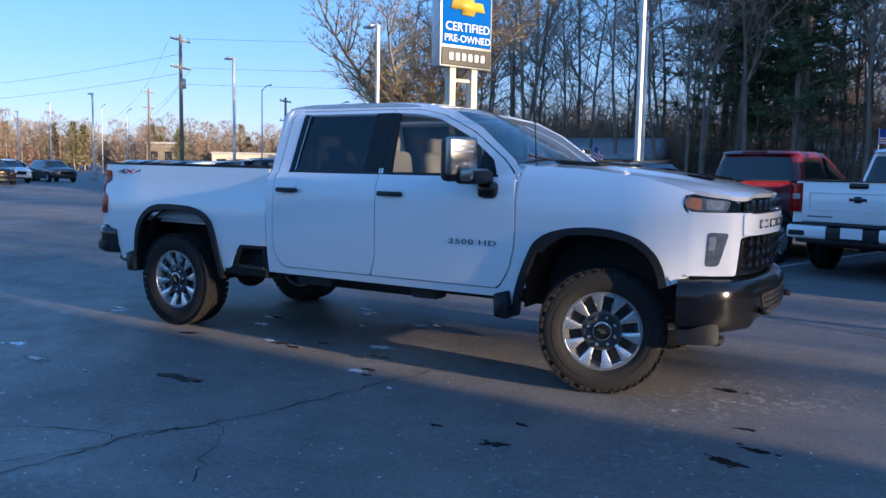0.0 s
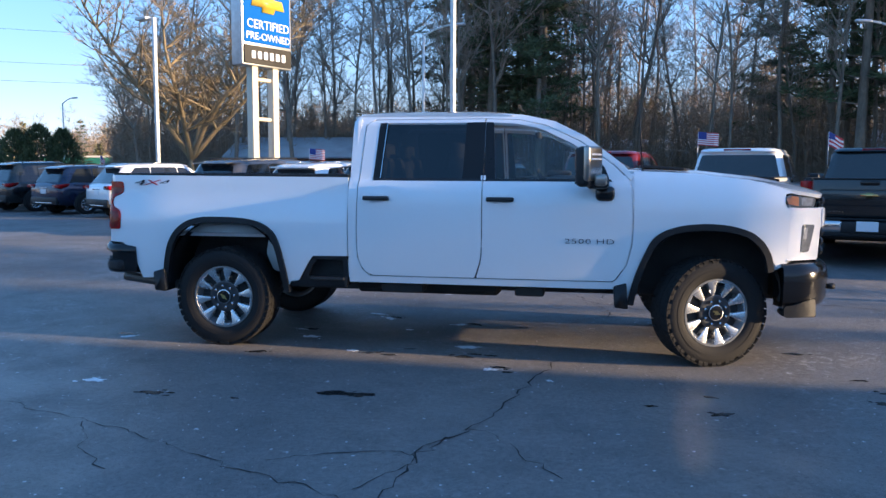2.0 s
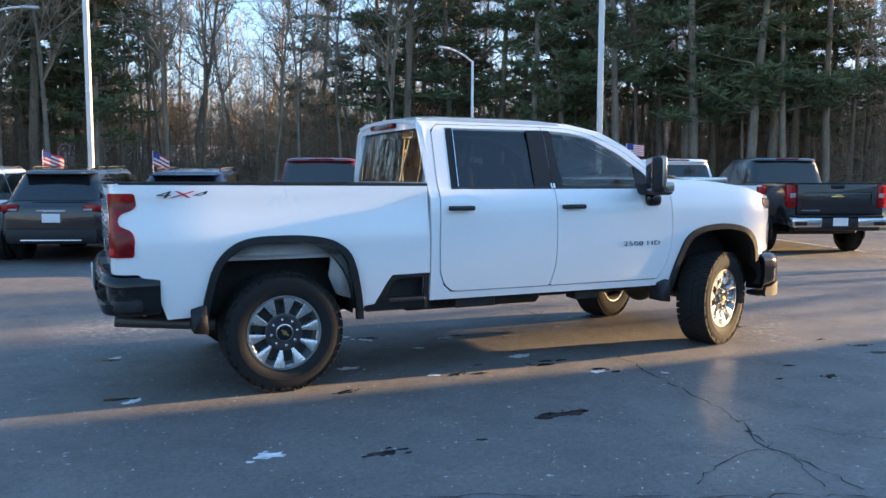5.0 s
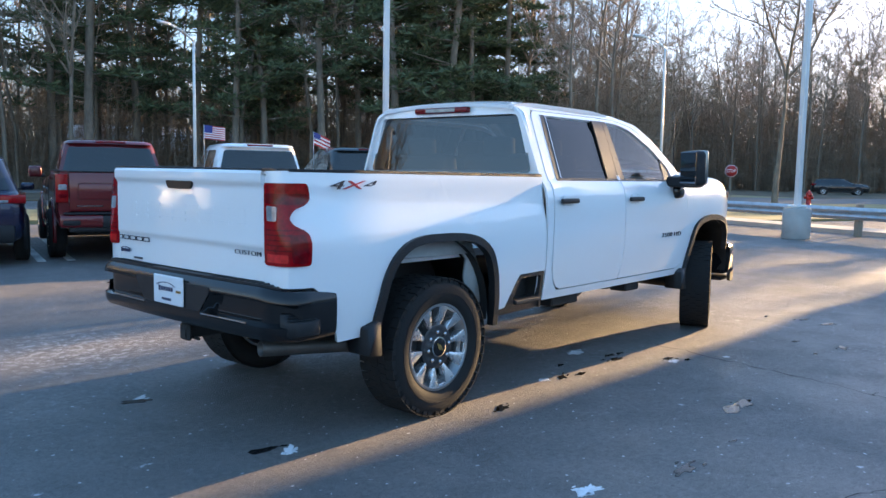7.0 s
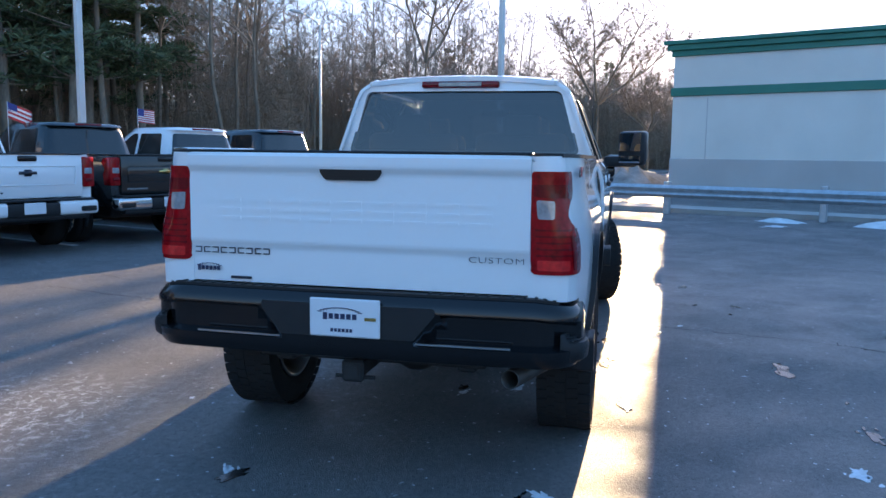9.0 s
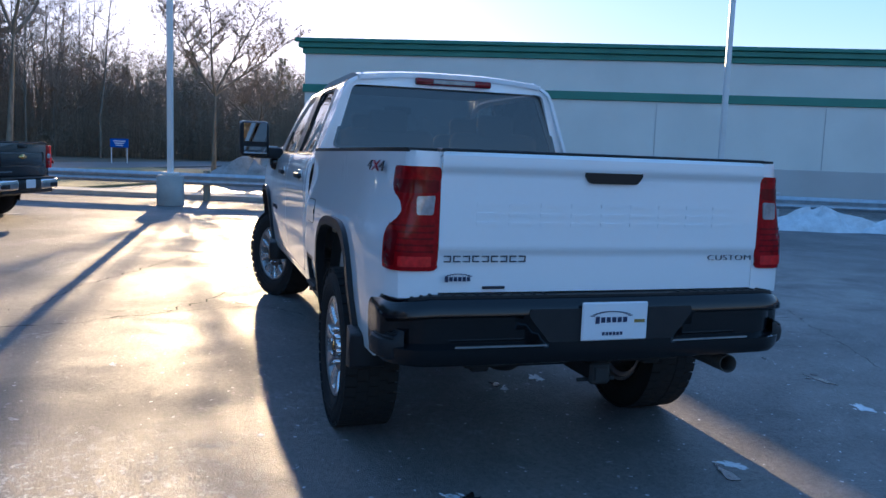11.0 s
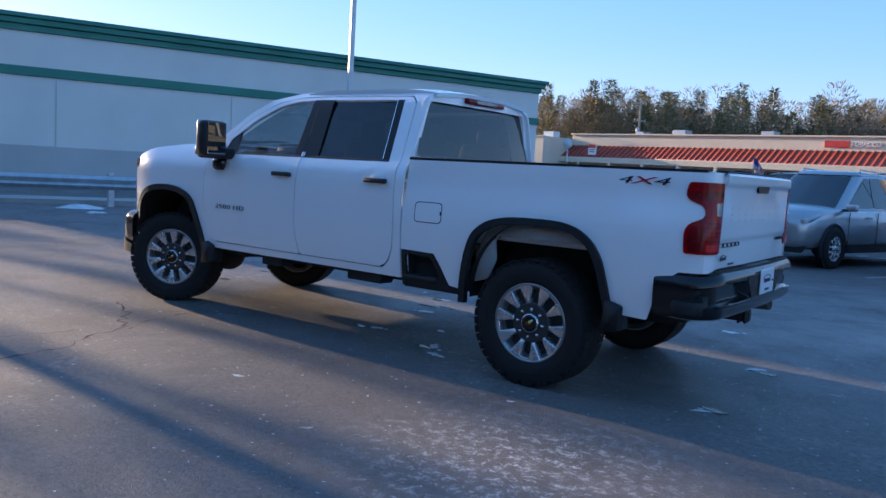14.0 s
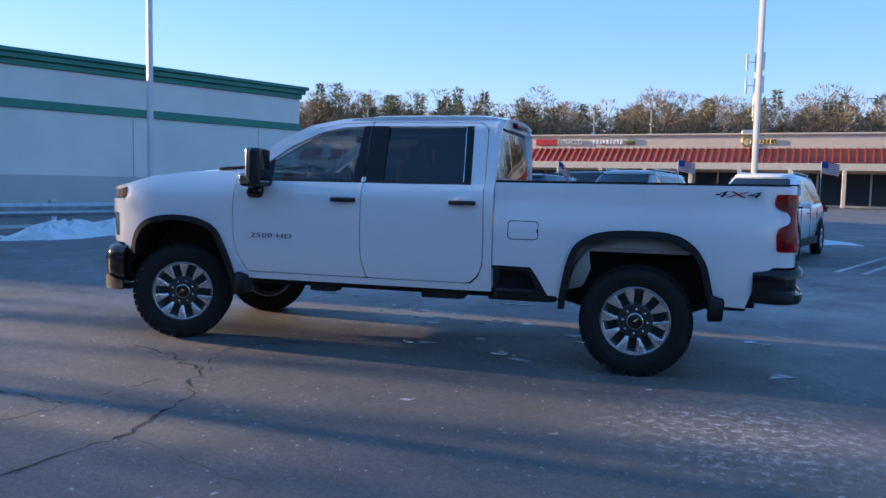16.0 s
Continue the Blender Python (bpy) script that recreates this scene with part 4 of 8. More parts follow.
    # bed: floor, front wall, tailgate
    bm = bmesh.new()
    box(bm, -2.0, 0, 0.96, 2.22, 1.62, 0.05)
    fl = part("bed_floor", bm, WHITE_PAINT, T)
    for i in range(8):
        bm = bmesh.new()
        box(bm, -2.0, -0.7 + i * 0.2, 0.99, 2.2, 0.08, 0.02, 0.006)
        part("floor_rib", bm, WHITE_PAINT, fl)
    bm = bmesh.new()
    box(bm, -0.925, 0, 1.22, 0.03, 1.86, 0.50, 0.006)
    part("bed_front_wall", bm, WHITE_PAINT, T)
    bm = bmesh.new()
    box(bm, -0.925, 0, 1.476, 0.05, 1.86, 0.016, 0.004)
    part("bed_front_cap", bm, TRIM_BLACK, T)

    def gate(y, z):
        x = -3.150
        x -= 0.018 * max(0.0, min(1.0, (z - 1.395) / 0.02)) * max(0.0, min(1.0, (1.485 - z) / 0.02))
        x += 0.014 * max(0.0, min(1.0, (1.085 - z) / 0.025))
        return Vector((x - 0.012 * (1 - (y / 0.76) ** 2), y, z))
    tg = part("tailgate", panel(rounded([(-0.762, 0.905), (0.762, 0.905), (0.762, 1.478), (-0.762, 1.478)], 0.015), gate, (-1, 0, 0), thick=0.06, steps=(0.1, 0.0125)), WHITE_PAINT, T, "white tailgate with badges along its foot")
    bm = bmesh.new()
    box(bm, -3.125, 0, 1.484, 0.075, 1.53, 0.012, 0.004)
    part("gate_cap", bm, TRIM_BLACK, tg)
    part("gate_handle", panel(rounded([(-0.128, 1.442), (0.128, 1.442), (0.140, 1.402), (0.112, 1.365), (-0.112, 1.365), (-0.140, 1.402)], 0.015), lambda y, z: Vector((-3.176, y, z)), (-1, 0, 0), thick=0.03), SATIN_BLACK, tg, "black tailgate handle")
    for i in range(9):
        yc = 0.56 - i * 0.14
        w = 0.048
        for z0, z1 in ((1.262, 1.276), (1.222, 1.236), (1.184, 1.198)):
            part("stamped_bar", panel([(yc - w, z0), (yc + w, z0), (yc + w, z1), (yc - w, z1)], lambda y, z: gate(y, z) + Vector((-0.003, 0, 0)), (-1, 0, 0), thick=0.004), WHITE_PAINT, tg)
    rear = pose(0, 0, 0, 0, 0, -90)
    for i in range(9):
        bm = bmesh.new()
        for dz in (-0.011, 0.011):
            box(bm, -3.150, 0.725 - i * 0.041, 1.045 + dz, 0.006, 0.030, 0.005, 0.001)
        box(bm, -3.150, 0.725 - i * 0.041 + (0.013 if i % 2 else -0.013), 1.045, 0.006, 0.004, 0.024, 0.001)
        part("badge_bar", bm, BADGE, tg)
    letters("badge_letters", "CUSTOM", 0.036, 0.003, BADGE, tg, pose(-3.150, -0.625, 1.045) @ rear, stretch=1.55, thin=0.0009, gap=1.08)
    bm = bmesh.new()
    for k in range(6):
        box(bm, -3.1495, 0.725 - k * 0.019, 0.962, 0.004, 0.014, 0.018 if k else 0.024, 0.001)
    for k in range(8):
        a = math.pi * (0.15 + 0.7 * k / 7)
        box(bm, -3.1495, 0.675 + 0.058 * math.cos(a), 0.966 + 0.017 * math.sin(a), 0.004, 0.016, 0.003)
    part("dealer_mark", bm, INK_BLUE, tg)
    bm = bmesh.new()
    box(bm, -3.1495, 0.52, 0.925, 0.006, 0.10, 0.012, 0.002)
    part("gate_mark", bm, BADGE, tg)

    # rear bumper: a rounded section swept round the back, let in about the plate
    def back_line(u):
        """Place and outward way on the bumper's line, u metres from its middle."""
        sg, a = (1 if u >= 0 else -1), abs(u)
        if a < 0.78:
            return Vector((-3.232 + 0.020 * (a / 0.78) ** 2, sg * a)), Vector((-1, 0.04 * sg * a)).normalized()
        r = 0.20
        t = min((a - 0.78) / r, math.pi / 2)
        d = max(0.0, a - 0.78 - r * math.pi / 2)
        return Vector((-3.212 + r * (1 - math.cos(t)) + d, sg * (0.78 + r * math.sin(t) - 0.03 * d))), Vector((-math.cos(t), sg * math.sin(t))).normalized()

    def on_bumper(u, z, o=0.0):
        p, w = back_line(u)
        return Vector((p.x + w.x * o, p.y + w.y * o, z))
    U_END = 0.78 + 0.20 * math.pi / 2 + 0.17
    sec = [(-0.16, 0.600), (-0.05, 0.602), (-0.018, 0.612), (-0.004, 0.632), (0.0, 0.66), (0.002, 0.683), (0.002, 0.698), (0.004, 0.75), (0.004, 0.803), (0.004, 0.822), (0.002, 0.845), (-0.010, 0.868), (-0.026, 0.884), (-0.05, 0.891), (-0.16, 0.893)]
    bm = bmesh.new()
    rows = []
    for i in range(113):
        u = U_END * (i - 56) / 56
        row = []
        for o, z in sec:
            edge = 0.30 + max(0.0, z - 0.69) * 0.85
            q = max(0.0, min(1.0, (abs(u) - edge) / 0.03)) if 0.69 < z < 0.82 else 0.0
            q *= max(0.0, min(1.0, (1.03 - abs(u)) / 0.05))
            f = max(0.0, min(1.0, (abs(u) - 0.80) / 0.2))
            row.append(bm.verts.new(on_bumper(u, z - 0.022 * f * (z > 0.7) + 0.03 * max(0.0, abs(u) - 1.10) * (z < 0.65), o - 0.050 * q)))
        rows.append(row)
    for q, p in zip(rows, rows[1:]):
        for k in range(len(sec) - 1):
            bm.faces.new((q[k], q[k + 1], p[k + 1], p[k]))
    bm.faces.new(rows[0])
    bm.faces.new(rows[-1][::-1])
    bmesh.ops.recalc_face_normals(bm, faces=bm.faces[:])
    rb = part("rear_bumper", bm, GLOSS_BLACK, T, "glossy black rear step bumper", angle=28)
    pad = part("step_pad", panel(rounded([(-0.93, -0.115), (0.93, -0.115), (0.93, -0.035), (-0.93, -0.035)], 0.02), lambda u, o: on_bumper(u, 0.898 - 0.022 * max(0.0, min(1.0, (abs(u) - 0.80) / 0.2)), o), (0, 0, 1), thick=0.012, steps=(0.05, 0.1)), TRIM_BLACK, rb, "ribbed black step pad")
    bm = bmesh.new()
    for i in range(37):
        u = -0.90 + i * 0.05
        if abs(u) > 0.30:
            p, w = back_line(u)
            c = on_bumper(u, 0.900 - 0.022 * max(0.0, min(1.0, (abs(u) - 0.80) / 0.2)), -0.075)
            box(bm, 0, 0, 0, 0.068, 0.014, 0.007, 0.002, m=Matrix.Translation(c) @ pose(0, 0, 0, 0, 0, math.degrees(math.atan2(w.y, w.x))))
    tagged(part("pad_rib", bm, TRIM_BLACK, pad), kind="stuff")
    part("plate_panel", panel(rounded([(-0.385, 0.845), (0.385, 0.845), (0.385, 0.815), (0.295, 0.705), (-0.295, 0.705), (-0.385, 0.815)], 0.012), lambda u, z: on_bumper(u, z, 0.007), (-1, 0, 0), thick=0.004, step=0.06), TRIM_BLACK, rb, "grained black panel behind the plate")
    for s in (1, -1):
        bm = bmesh.new()
        rows = []
        for i in range(13):
            u = 0.92 + 0.26 * i / 12
            g = min(1.0, i / 4, (12 - i) / 3)
            rows.append([bm.verts.new(on_bumper(s * u, z, o * g - 0.02 * (1 - g))) for o, z in ((-0.05, 0.636), (0.004, 0.630), (0.024, 0.645), (0.028, 0.690), (0.020, 0.714), (-0.052, 0.752))])
        for q, p in zip(rows, rows[1:]):
            for k in range(5):
                bm.faces.new((q[k], q[k + 1], p[k + 1], p[k]))
        bm.faces.new(rows[0])
        bm.faces.new(rows[-1][::-1])
        bmesh.ops.recalc_face_normals(bm, faces=bm.faces[:])
        cs = part("corner_step", bm, TRIM_BLACK, rb, "grained corner step of the bumper", angle=40)
        bm = bmesh.new()
        for i in range(9):
            for k in range(3):
                p, w = back_line(s * (0.965 + i * 0.018))
                t = 0.2 + 0.28 * k
                c = on_bumper(s * (0.965 + i * 0.018), 0.714 + 0.038 * t + 0.003, 0.020 - 0.072 * t)
                box(bm, 0, 0, 0, 0.013, 0.015, 0.006, 0.002, m=Matrix.Translation(c) @ pose(0, 0, 0, 0, 0, math.degrees(math.atan2(w.y, w.x))))
        tagged(part("tread_stud", bm, TRIM_BLACK, cs), kind="stuff")
        part("bright_strip", panel([(0.30, 0.689), (0.70, 0.689), (0.70, 0.697), (0.305, 0.697)], lambda u, z: on_bumper(s * u, z, 0.004), (-1, 0, 0), thick=0.01), CHROME, rb)
    bm = bmesh.new()
    box(bm, -3.2470, 0.0, 0.790, 0.012, 0.312, 0.165, 0.006)
    pl = part("dealer_plate", bm, PLATE_WHITE, rb, "white dealer plate with dark lettering marks")
    bm = bmesh.new()
    for k in range(6):
        box(bm, -3.2545, 0.085 - k * 0.026, 0.797, 0.002, 0.019, 0.030 if k == 0 else 0.023)
    for k in range(12):
        a = math.pi * (0.15 + 0.7 * k / 11)
        box(bm, -3.2545, 0.02 + 0.10 * math.cos(a), 0.800 + 0.033 * math.sin(a), 0.002, 0.020, 0.004)
    for k in range(6):
        box(bm, -3.2545, 0.055 - k * 0.017, 0.738, 0.002, 0.012, 0.014)
    tagged(part("plate_marks", bm, INK_BLUE, pl), kind="stuff")
    bm = bmesh.new()
    box(bm, -3.2545, -0.115, 0.790, 0.002, 0.05, 0.014)
    part("plate_emblem", bm, GOLD, pl)
    # hitch and exhaust
    bm = bmesh.new()
    box(bm, -3.00, 0, 0.535, 0.30, 0.075, 0.075, 0.008)
    box(bm, -3.14, 0, 0.535, 0.03, 0.10, 0.10, 0.012)
    box(bm, -3.158, 0, 0.535, 0.006, 0.055, 0.055)
    tube(bm, (-3.11, 0.09, 0.50), (-3.11, -0.09, 0.50), 0.009, 0.009, 8)
    box(bm, -2.86, 0, 0.56, 0.10, 1.1, 0.09, 0.01)
    part("tow_hitch", bm, UNDERBODY, T, "square tow hitch receiver")
    bm = bmesh.new()
    m = pose(-3.06, -0.70, 0.535, 0, 0, 78) @ pose(0, 0, 0, 4, 0, 0)
    lathe(bm, [(0.042, -0.6), (0.042, 0.06), (0.037, 0.06), (0.037, -0.15)], 20, m)
    part("exhaust_pipe", bm, mat("exhaust_steel", (0.09, 0.085, 0.08), 0.5, 0.7, 0.15, 6), T, "steel exhaust tail pipe")
    # front: grille, bar, bumper
    gr = part("grille", panel(rounded([(-0.62, 1.24), (0.62, 1.24), (0.60, 1.335), (-0.60, 1.335)], 0.02), lambda y, z: Vector((nose_x(y, z) - 0.03, y, z)), (1, 0, 0), thick=0.02), GLOSS_BLACK, T, "black grille of oblong rings")
    part("lower_grille", panel(rounded([(-0.66, 0.835), (0.66, 0.835), (0.615, 1.09), (-0.615, 1.09)], 0.02), lambda y, z: Vector((nose_x(y, z) - 0.03, y, z)), (1, 0, 0), thick=0.02), GLOSS_BLACK, gr)
    for r_, (z0, cnt) in enumerate(((1.288, 9), (1.04, 9), (0.965, 9), (0.89, 9))):
        for i in range(cnt):
            yy = -0.52 + i * 1.04 / (cnt - 1)
            bm = bmesh.new()
            m = Matrix.Translation((nose_x(yy, z0) - 0.012, yy, z0)) @ pose(0, 0, 0, 0, 0, 90) @ Matrix.Diagonal((1.55, 1, 1, 1))
            lathe(bm, [(0.032, -0.006), (0.034, 0.006), (0.027, 0.006), (0.024, -0.012)], 14, m)
            bmesh.ops.recalc_face_normals(bm, faces=bm.faces[:])
            part("grille_ring", bm, mat_ring, gr)
    part("grille_bar", panel(rounded([(-0.66, 1.095), (0.66, 1.095), (0.66, 1.235), (-0.66, 1.235)], 0.015), lambda y, z: Vector((nose_x(y, z) + 0.012, y, z)), (1, 0, 0), thick=0.04), WHITE_PAINT, T, "white bar across the grille with dark marks")
    for i in range(9):
        yc = -0.44 + i * 0.11
        bm = bmesh.new()
        for dz in (-0.022, 0.022):
            box(bm, nose_x(yc, 1.165) + 0.014, yc, 1.165 + dz, 0.006, 0.080, 0.013, 0.002)
        box(bm, nose_x(yc, 1.165) + 0.014, yc + (0.033 if i % 2 else -0.033), 1.165, 0.006, 0.014, 0.05, 0.002)
        part("bar_mark", bm, BADGE, T)
    # front bumper: the same way, with a flat shoulder under the grille
    line = [Vector(p) for p in rounded([(3.035, 0.0, 0), (3.005, 0.42, 0.1), (2.955, 0.64, 0.1), (2.86, 0.83, 0.12), (2.74, 0.935, 0.12), (2.56, 0.96, 0)], 0.1, 5)]
    line = sorted(line, key=lambda p: p.y if p.x > 2.75 else p.y + (2.75 - p.x))
    reach = [0.0]
    for q, p in zip(line, line[1:]):
        reach.append(reach[-1] + (p - q).length)

    def on_front(u, z, o=0.0):
        a, sg = min(abs(u), reach[-1] - 1e-4), (1 if u >= 0 else -1)
        i = max(k for k in range(len(reach) - 1) if reach[k] <= a)
        t = (a - reach[i]) / (reach[i + 1] - reach[i])
        p, d = line[i].lerp(line[i + 1], t), (line[i + 1] - line[i]).normalized()
        return Vector((p.x + d.y * o, sg * (p.y - d.x * o), z))
    sec = [(-0.20, 0.475), (-0.06, 0.478), (-0.02, 0.492), (0.0, 0.53), (0.006, 0.60), (0.008, 0.68), (0.004, 0.745), (-0.012, 0.785), (-0.045, 0.812), (-0.10, 0.824), (-0.20, 0.83)]
    bm = bmesh.new()
    rows = []
    for i in range(81):
        u = reach[-1] * (i - 40) / 40
        rise = 0.05 * max(0.0, min(1.0, (0.60 - abs(u)) / 0.12))
        rows.append([bm.verts.new(on_front(u, z + (rise if z < 0.55 else 0.0), o)) for o, z in sec])
    for q, p in zip(rows, rows[1:]):
        for k in range(len(sec) - 1):
            bm.faces.new((q[k], q[k + 1], p[k + 1], p[k]))
    bm.faces.new(rows[0])
    bm.faces.new(rows[-1][::-1])
    bmesh.ops.recalc_face_normals(bm, faces=bm.faces[:])
    fb = part("front_bumper", bm, GLOSS_BLACK, T, "glossy black front bumper", angle=50)
    part("bumper_intake", panel(rounded([(-0.44, 0.57), (0.44, 0.57), (0.50, 0.71), (-0.50, 0.71)], 0.03), lambda u, z: on_front(u, z, 0.012), (1, 0, 0), thick=0.012, step=0.06), UNDERBODY, fb)
    for z in (0.605, 0.64, 0.675):
        part("intake_bar", panel([(-0.44, z), (0.44, z), (0.44, z + 0.008), (-0.44, z + 0.008)], lambda u, z: on_front(u, z, 0.018), (1, 0, 0), thick=0.008, step=0.06), SATIN_BLACK, fb)
    for s in (1, -1):
        part("lower_corner", panel(rounded([(0.93, 0.55), (1.02, 0.54), (1.12, 0.50), (reach[-1] - 0.01, 0.50), (reach[-1] - 0.01, 0.405), (0.92, 0.415)], 0.03), lambda u, z: on_front(s * u, z, 0.014), (1, s, 0), thick=0.03, step=0.05), TRIM_BLACK, fb, "grained lower corner of the bumper")
    for s in (1, -1):
        bm = bmesh.new()
        box(bm, 2.70, s * 0.80, 0.425, 0.26, 0.16, 0.05, 0.02, 2)
        part("air_dam", bm, TRIM_BLACK, fb)
        bm = bmesh.new()
        lathe(bm, [(0.022, -0.02), (0.034, -0.02), (0.034, 0.02), (0.022, 0.02)], 14, pose(3.025, s * 0.50, 0.60, 90), closed=True)
        part("tow_hook", bm, UNDERBODY, fb)
    # antenna on the right wing
    bm = bmesh.new()
    tube(bm, (1.50, -0.80, 1.50), (1.46, -0.80, 2.08), 0.006, 0.003, 6)
    tube(bm, (1.50, -0.80, 1.49), (1.50, -0.80, 1.53), 0.016, 0.01, 8)
    part("antenna", bm, BLACK_PLASTIC, T)
    # fuel flap on the left
    fo = rounded([(-1.01, 1.165), (-1.255, 1.165), (-1.255, 1.015), (-1.01, 1.015)], 0.035)
    fi = rounded([(-1.016, 1.159), (-1.249, 1.159), (-1.249, 1.021), (-1.016, 1.021)], 0.032)
    part("fuel_flap_seam", panel(fo, lambda x, z: bed_place(1)(x, z) + Vector((0, 0.0015, 0)), (0, 1, 0), [fi], 0.003), BLACK_PLASTIC, T)
    part("fuel_flap", panel(fi, lambda x, z: bed_place(1)(x, z) + Vector((0, 0.002, 0)), (0, 1, 0), thick=0.004), WHITE_PAINT, T)
    bm = bmesh.new()
    box(bm, -1.246, bed_y(1.09) + 0.003, 1.09, 0.010, 0.006, 0.028, 0.002)
    part("flap_latch", bm, BLACK_PLASTIC, T)
    # underside
    bm = bmesh.new()
    box(bm, 0.2, 0, 0.62, 2.3, 1.7, 0.06)
    box(bm, -0.3, -0.35, 0.52, 1.3, 0.45, 0.16, 0.04)
    box(bm, 2.3, 0, 0.62, 1.0, 0.9, 0.3, 0.05)
    part("floor_pan", bm, UNDERBODY, T)
    for x in (-2.018, 2.018):
        bm = bmesh.new()
        tube(bm, (x, -0.75, 0.415), (x, 0.75, 0.415), 0.055, None, 12)
        bmesh.ops.create_uvsphere(bm, u_segments=14, v_segments=8, radius=0.17, matrix=Matrix.Translation((x, 0.0 if x < 0 else 0.2, 0.415)))
        part("axle", bm, UNDERBODY, T)
    for s in (1, -1):
        bm = bmesh.new()
        pts = [(-2.75, 0.62), (-2.4, 0.47), (-2.02, 0.45), (-1.6, 0.48), (-1.2, 0.6)]
        for a, c in zip(pts, pts[1:]):
            tube(bm, (a[0], s * 0.55, a[1]), (c[0], s * 0.55, c[1]), 0.035, None, 6)
        part("leaf_spring", bm, UNDERBODY, T)
    bm = bmesh.new()
    tube(bm, (-2.0, 0.0, 0.45), (0.6, 0.0, 0.56), 0.045, None, 10)
    part("drive_shaft", bm, UNDERBODY, T)
    # cabin
    bm = bmesh.new()
    box(bm, 0.95, 0, 1.33, 0.45, 1.66, 0.30, 0.06, 2)
    box(bm, 0.80, 0.40, 1.49, 0.22, 0.42, 0.07, 0.03, 2)
    part("dashboard", bm, CABIN_DARK, T)
    bm = bmesh.new()
    m = pose(0.66, 0.40, 1.36, 0, 0, 90) @ pose(0, 0, 0, -24)
    for i in range(24):
        a, c = math.tau * i / 24, math.tau * (i + 1) / 24
        tube(bm, m @ Vector((0.19 * math.cos(a), 0, 0.19 * math.sin(a))), m @ Vector((0.19 * math.cos(c), 0, 0.19 * math.sin(c))), 0.015, None, 6, False)
    for a in (0.2, math.pi - 0.2, -math.pi / 2):
        tube(bm, m @ Vector((0.19 * math.cos(a), 0, 0.19 * math.sin(a))), m @ Vector((0, 0.02, 0)), 0.016, None, 6)
    part("steering_wheel", bm, CABIN_DARK, T)
    for sx, yy, wd in ((0.05, 0.40, 0.52), (0.05, -0.40, 0.52), (-0.60, 0.40, 0.66), (-0.60, -0.40, 0.66)):
        bm = bmesh.new()
        box(bm, sx + 0.28, yy, 1.02, 0.52, wd, 0.16, 0.05, 2)
        box(bm, sx, yy, 1.33, 0.15, wd, 0.62, 0.06, 3, m=Matrix.Translation((sx, 0, 1.05)) @ pose(0, 0, 0, 0, -9) @ Matrix.Translation((-sx, 0, -1.05)))
        st = part("seat", bm, CABIN_GREY, T, "grey cloth seat")
        bm = bmesh.new()
        box(bm, sx - 0.10, yy, 1.68, 0.10, 0.27, 0.17, 0.04, 3)
        part("headrest", bm, CABIN_GREY, st)
    bm = bmesh.new()
    box(bm, 0.2, 0, 0.70, 2.1, 1.75, 0.04)
    part("cab_floor", bm, CABIN_DARK, T)
    bm = bmesh.new()
    box(bm, 0.62, 0.0, 1.84, 0.05, 0.24, 0.065, 0.02, 2)
    part("rear_view_mirror", bm, CABIN_DARK, T)
    bm = bmesh.new()
    box(bm, -0.15, 0, 1.955, 1.3, 1.25, 0.015)
    part("headliner", bm, CABIN_GREY, T)
    # wheels; the front pair is steered to the left
    wheel(T, -2.018, 0.862, 0, 1)
    wheel(T, -2.018, -0.862, 0, -1)
    wheel(T, 2.020, 0.815, 24, 1)
    wheel(T, 2.035, -0.840, 22, -1)
    return T


mat_ring = mat("grille_ring_grey", (0.05, 0.052, 0.055), 0.3, 0.3, 0.1, 20)
white_pickup()


# ---------- other parked vehicles ----------
def paint(name, col, metal=0.0):
    return mat("car_paint_" + name, col, 0.25, metal, 0.03, 2, coat=0.7, rvar=0.05)


PAINTS = {"white": WHITE_PAINT, "black": paint("black", (0.012, 0.012, 0.014)), "red": paint("red", (0.14, 0.005, 0.008), 0.1), "blue": paint("blue", (0.006, 0.014, 0.045), 0.3),
          "silver": paint("silver", (0.42, 0.43, 0.44), 0.6), "grey": paint("grey", (0.10, 0.095, 0.095), 0.4), "teal": paint("teal", (0.02, 0.22, 0.38), 0.3), "green": paint("dark_green", (0.006, 0.009, 0.010), 0.0)}
CAR_GLASS = mat("car_glass", (0.014, 0.017, 0.02), 0.06, 0, 0.1, 3, coat=0.5, rvar=0.02)


def loft(bm, rows, cap=True):
    vs = [[bm.verts.new(p) for p in r] for r in rows]
    n = len(vs[0])
    for a, c in zip(vs, vs[1:]):
        for i in range(n):
            j = (i + 1) % n
            bm.faces.new((a[i], a[j], c[j], c[i]))
    if cap:
        bm.faces.new(vs[0][::-1])
        bm.faces.new(vs[-1])
    bmesh.ops.recalc_face_normals(bm, faces=bm.faces[:])
    return bm


def body_rows(stations, w):
    """Cross sections of a car's lower body: x, width share, bottom, shoulder height, crown."""
    rows = []
    for x, k, zb, zs, cr in stations:
        h = zs - zb
        half = [(0.80 * k * w, zb), (0.95 * k * w, zb + 0.06), (k * w, zb + 0.30 * h), (k * w, zb + 0.62 * h), (0.975 * k * w, zs - 0.07), (0.91 * k * w, zs), (0.55 * k * w, zs + cr * 0.8)]
        rows.append([(x, y, z) for y, z in half] + [(x, 0, zs + cr)] + [(x, -y, z) for y, z in half[::-1]] + [(x, 0, zb)])
    return rows


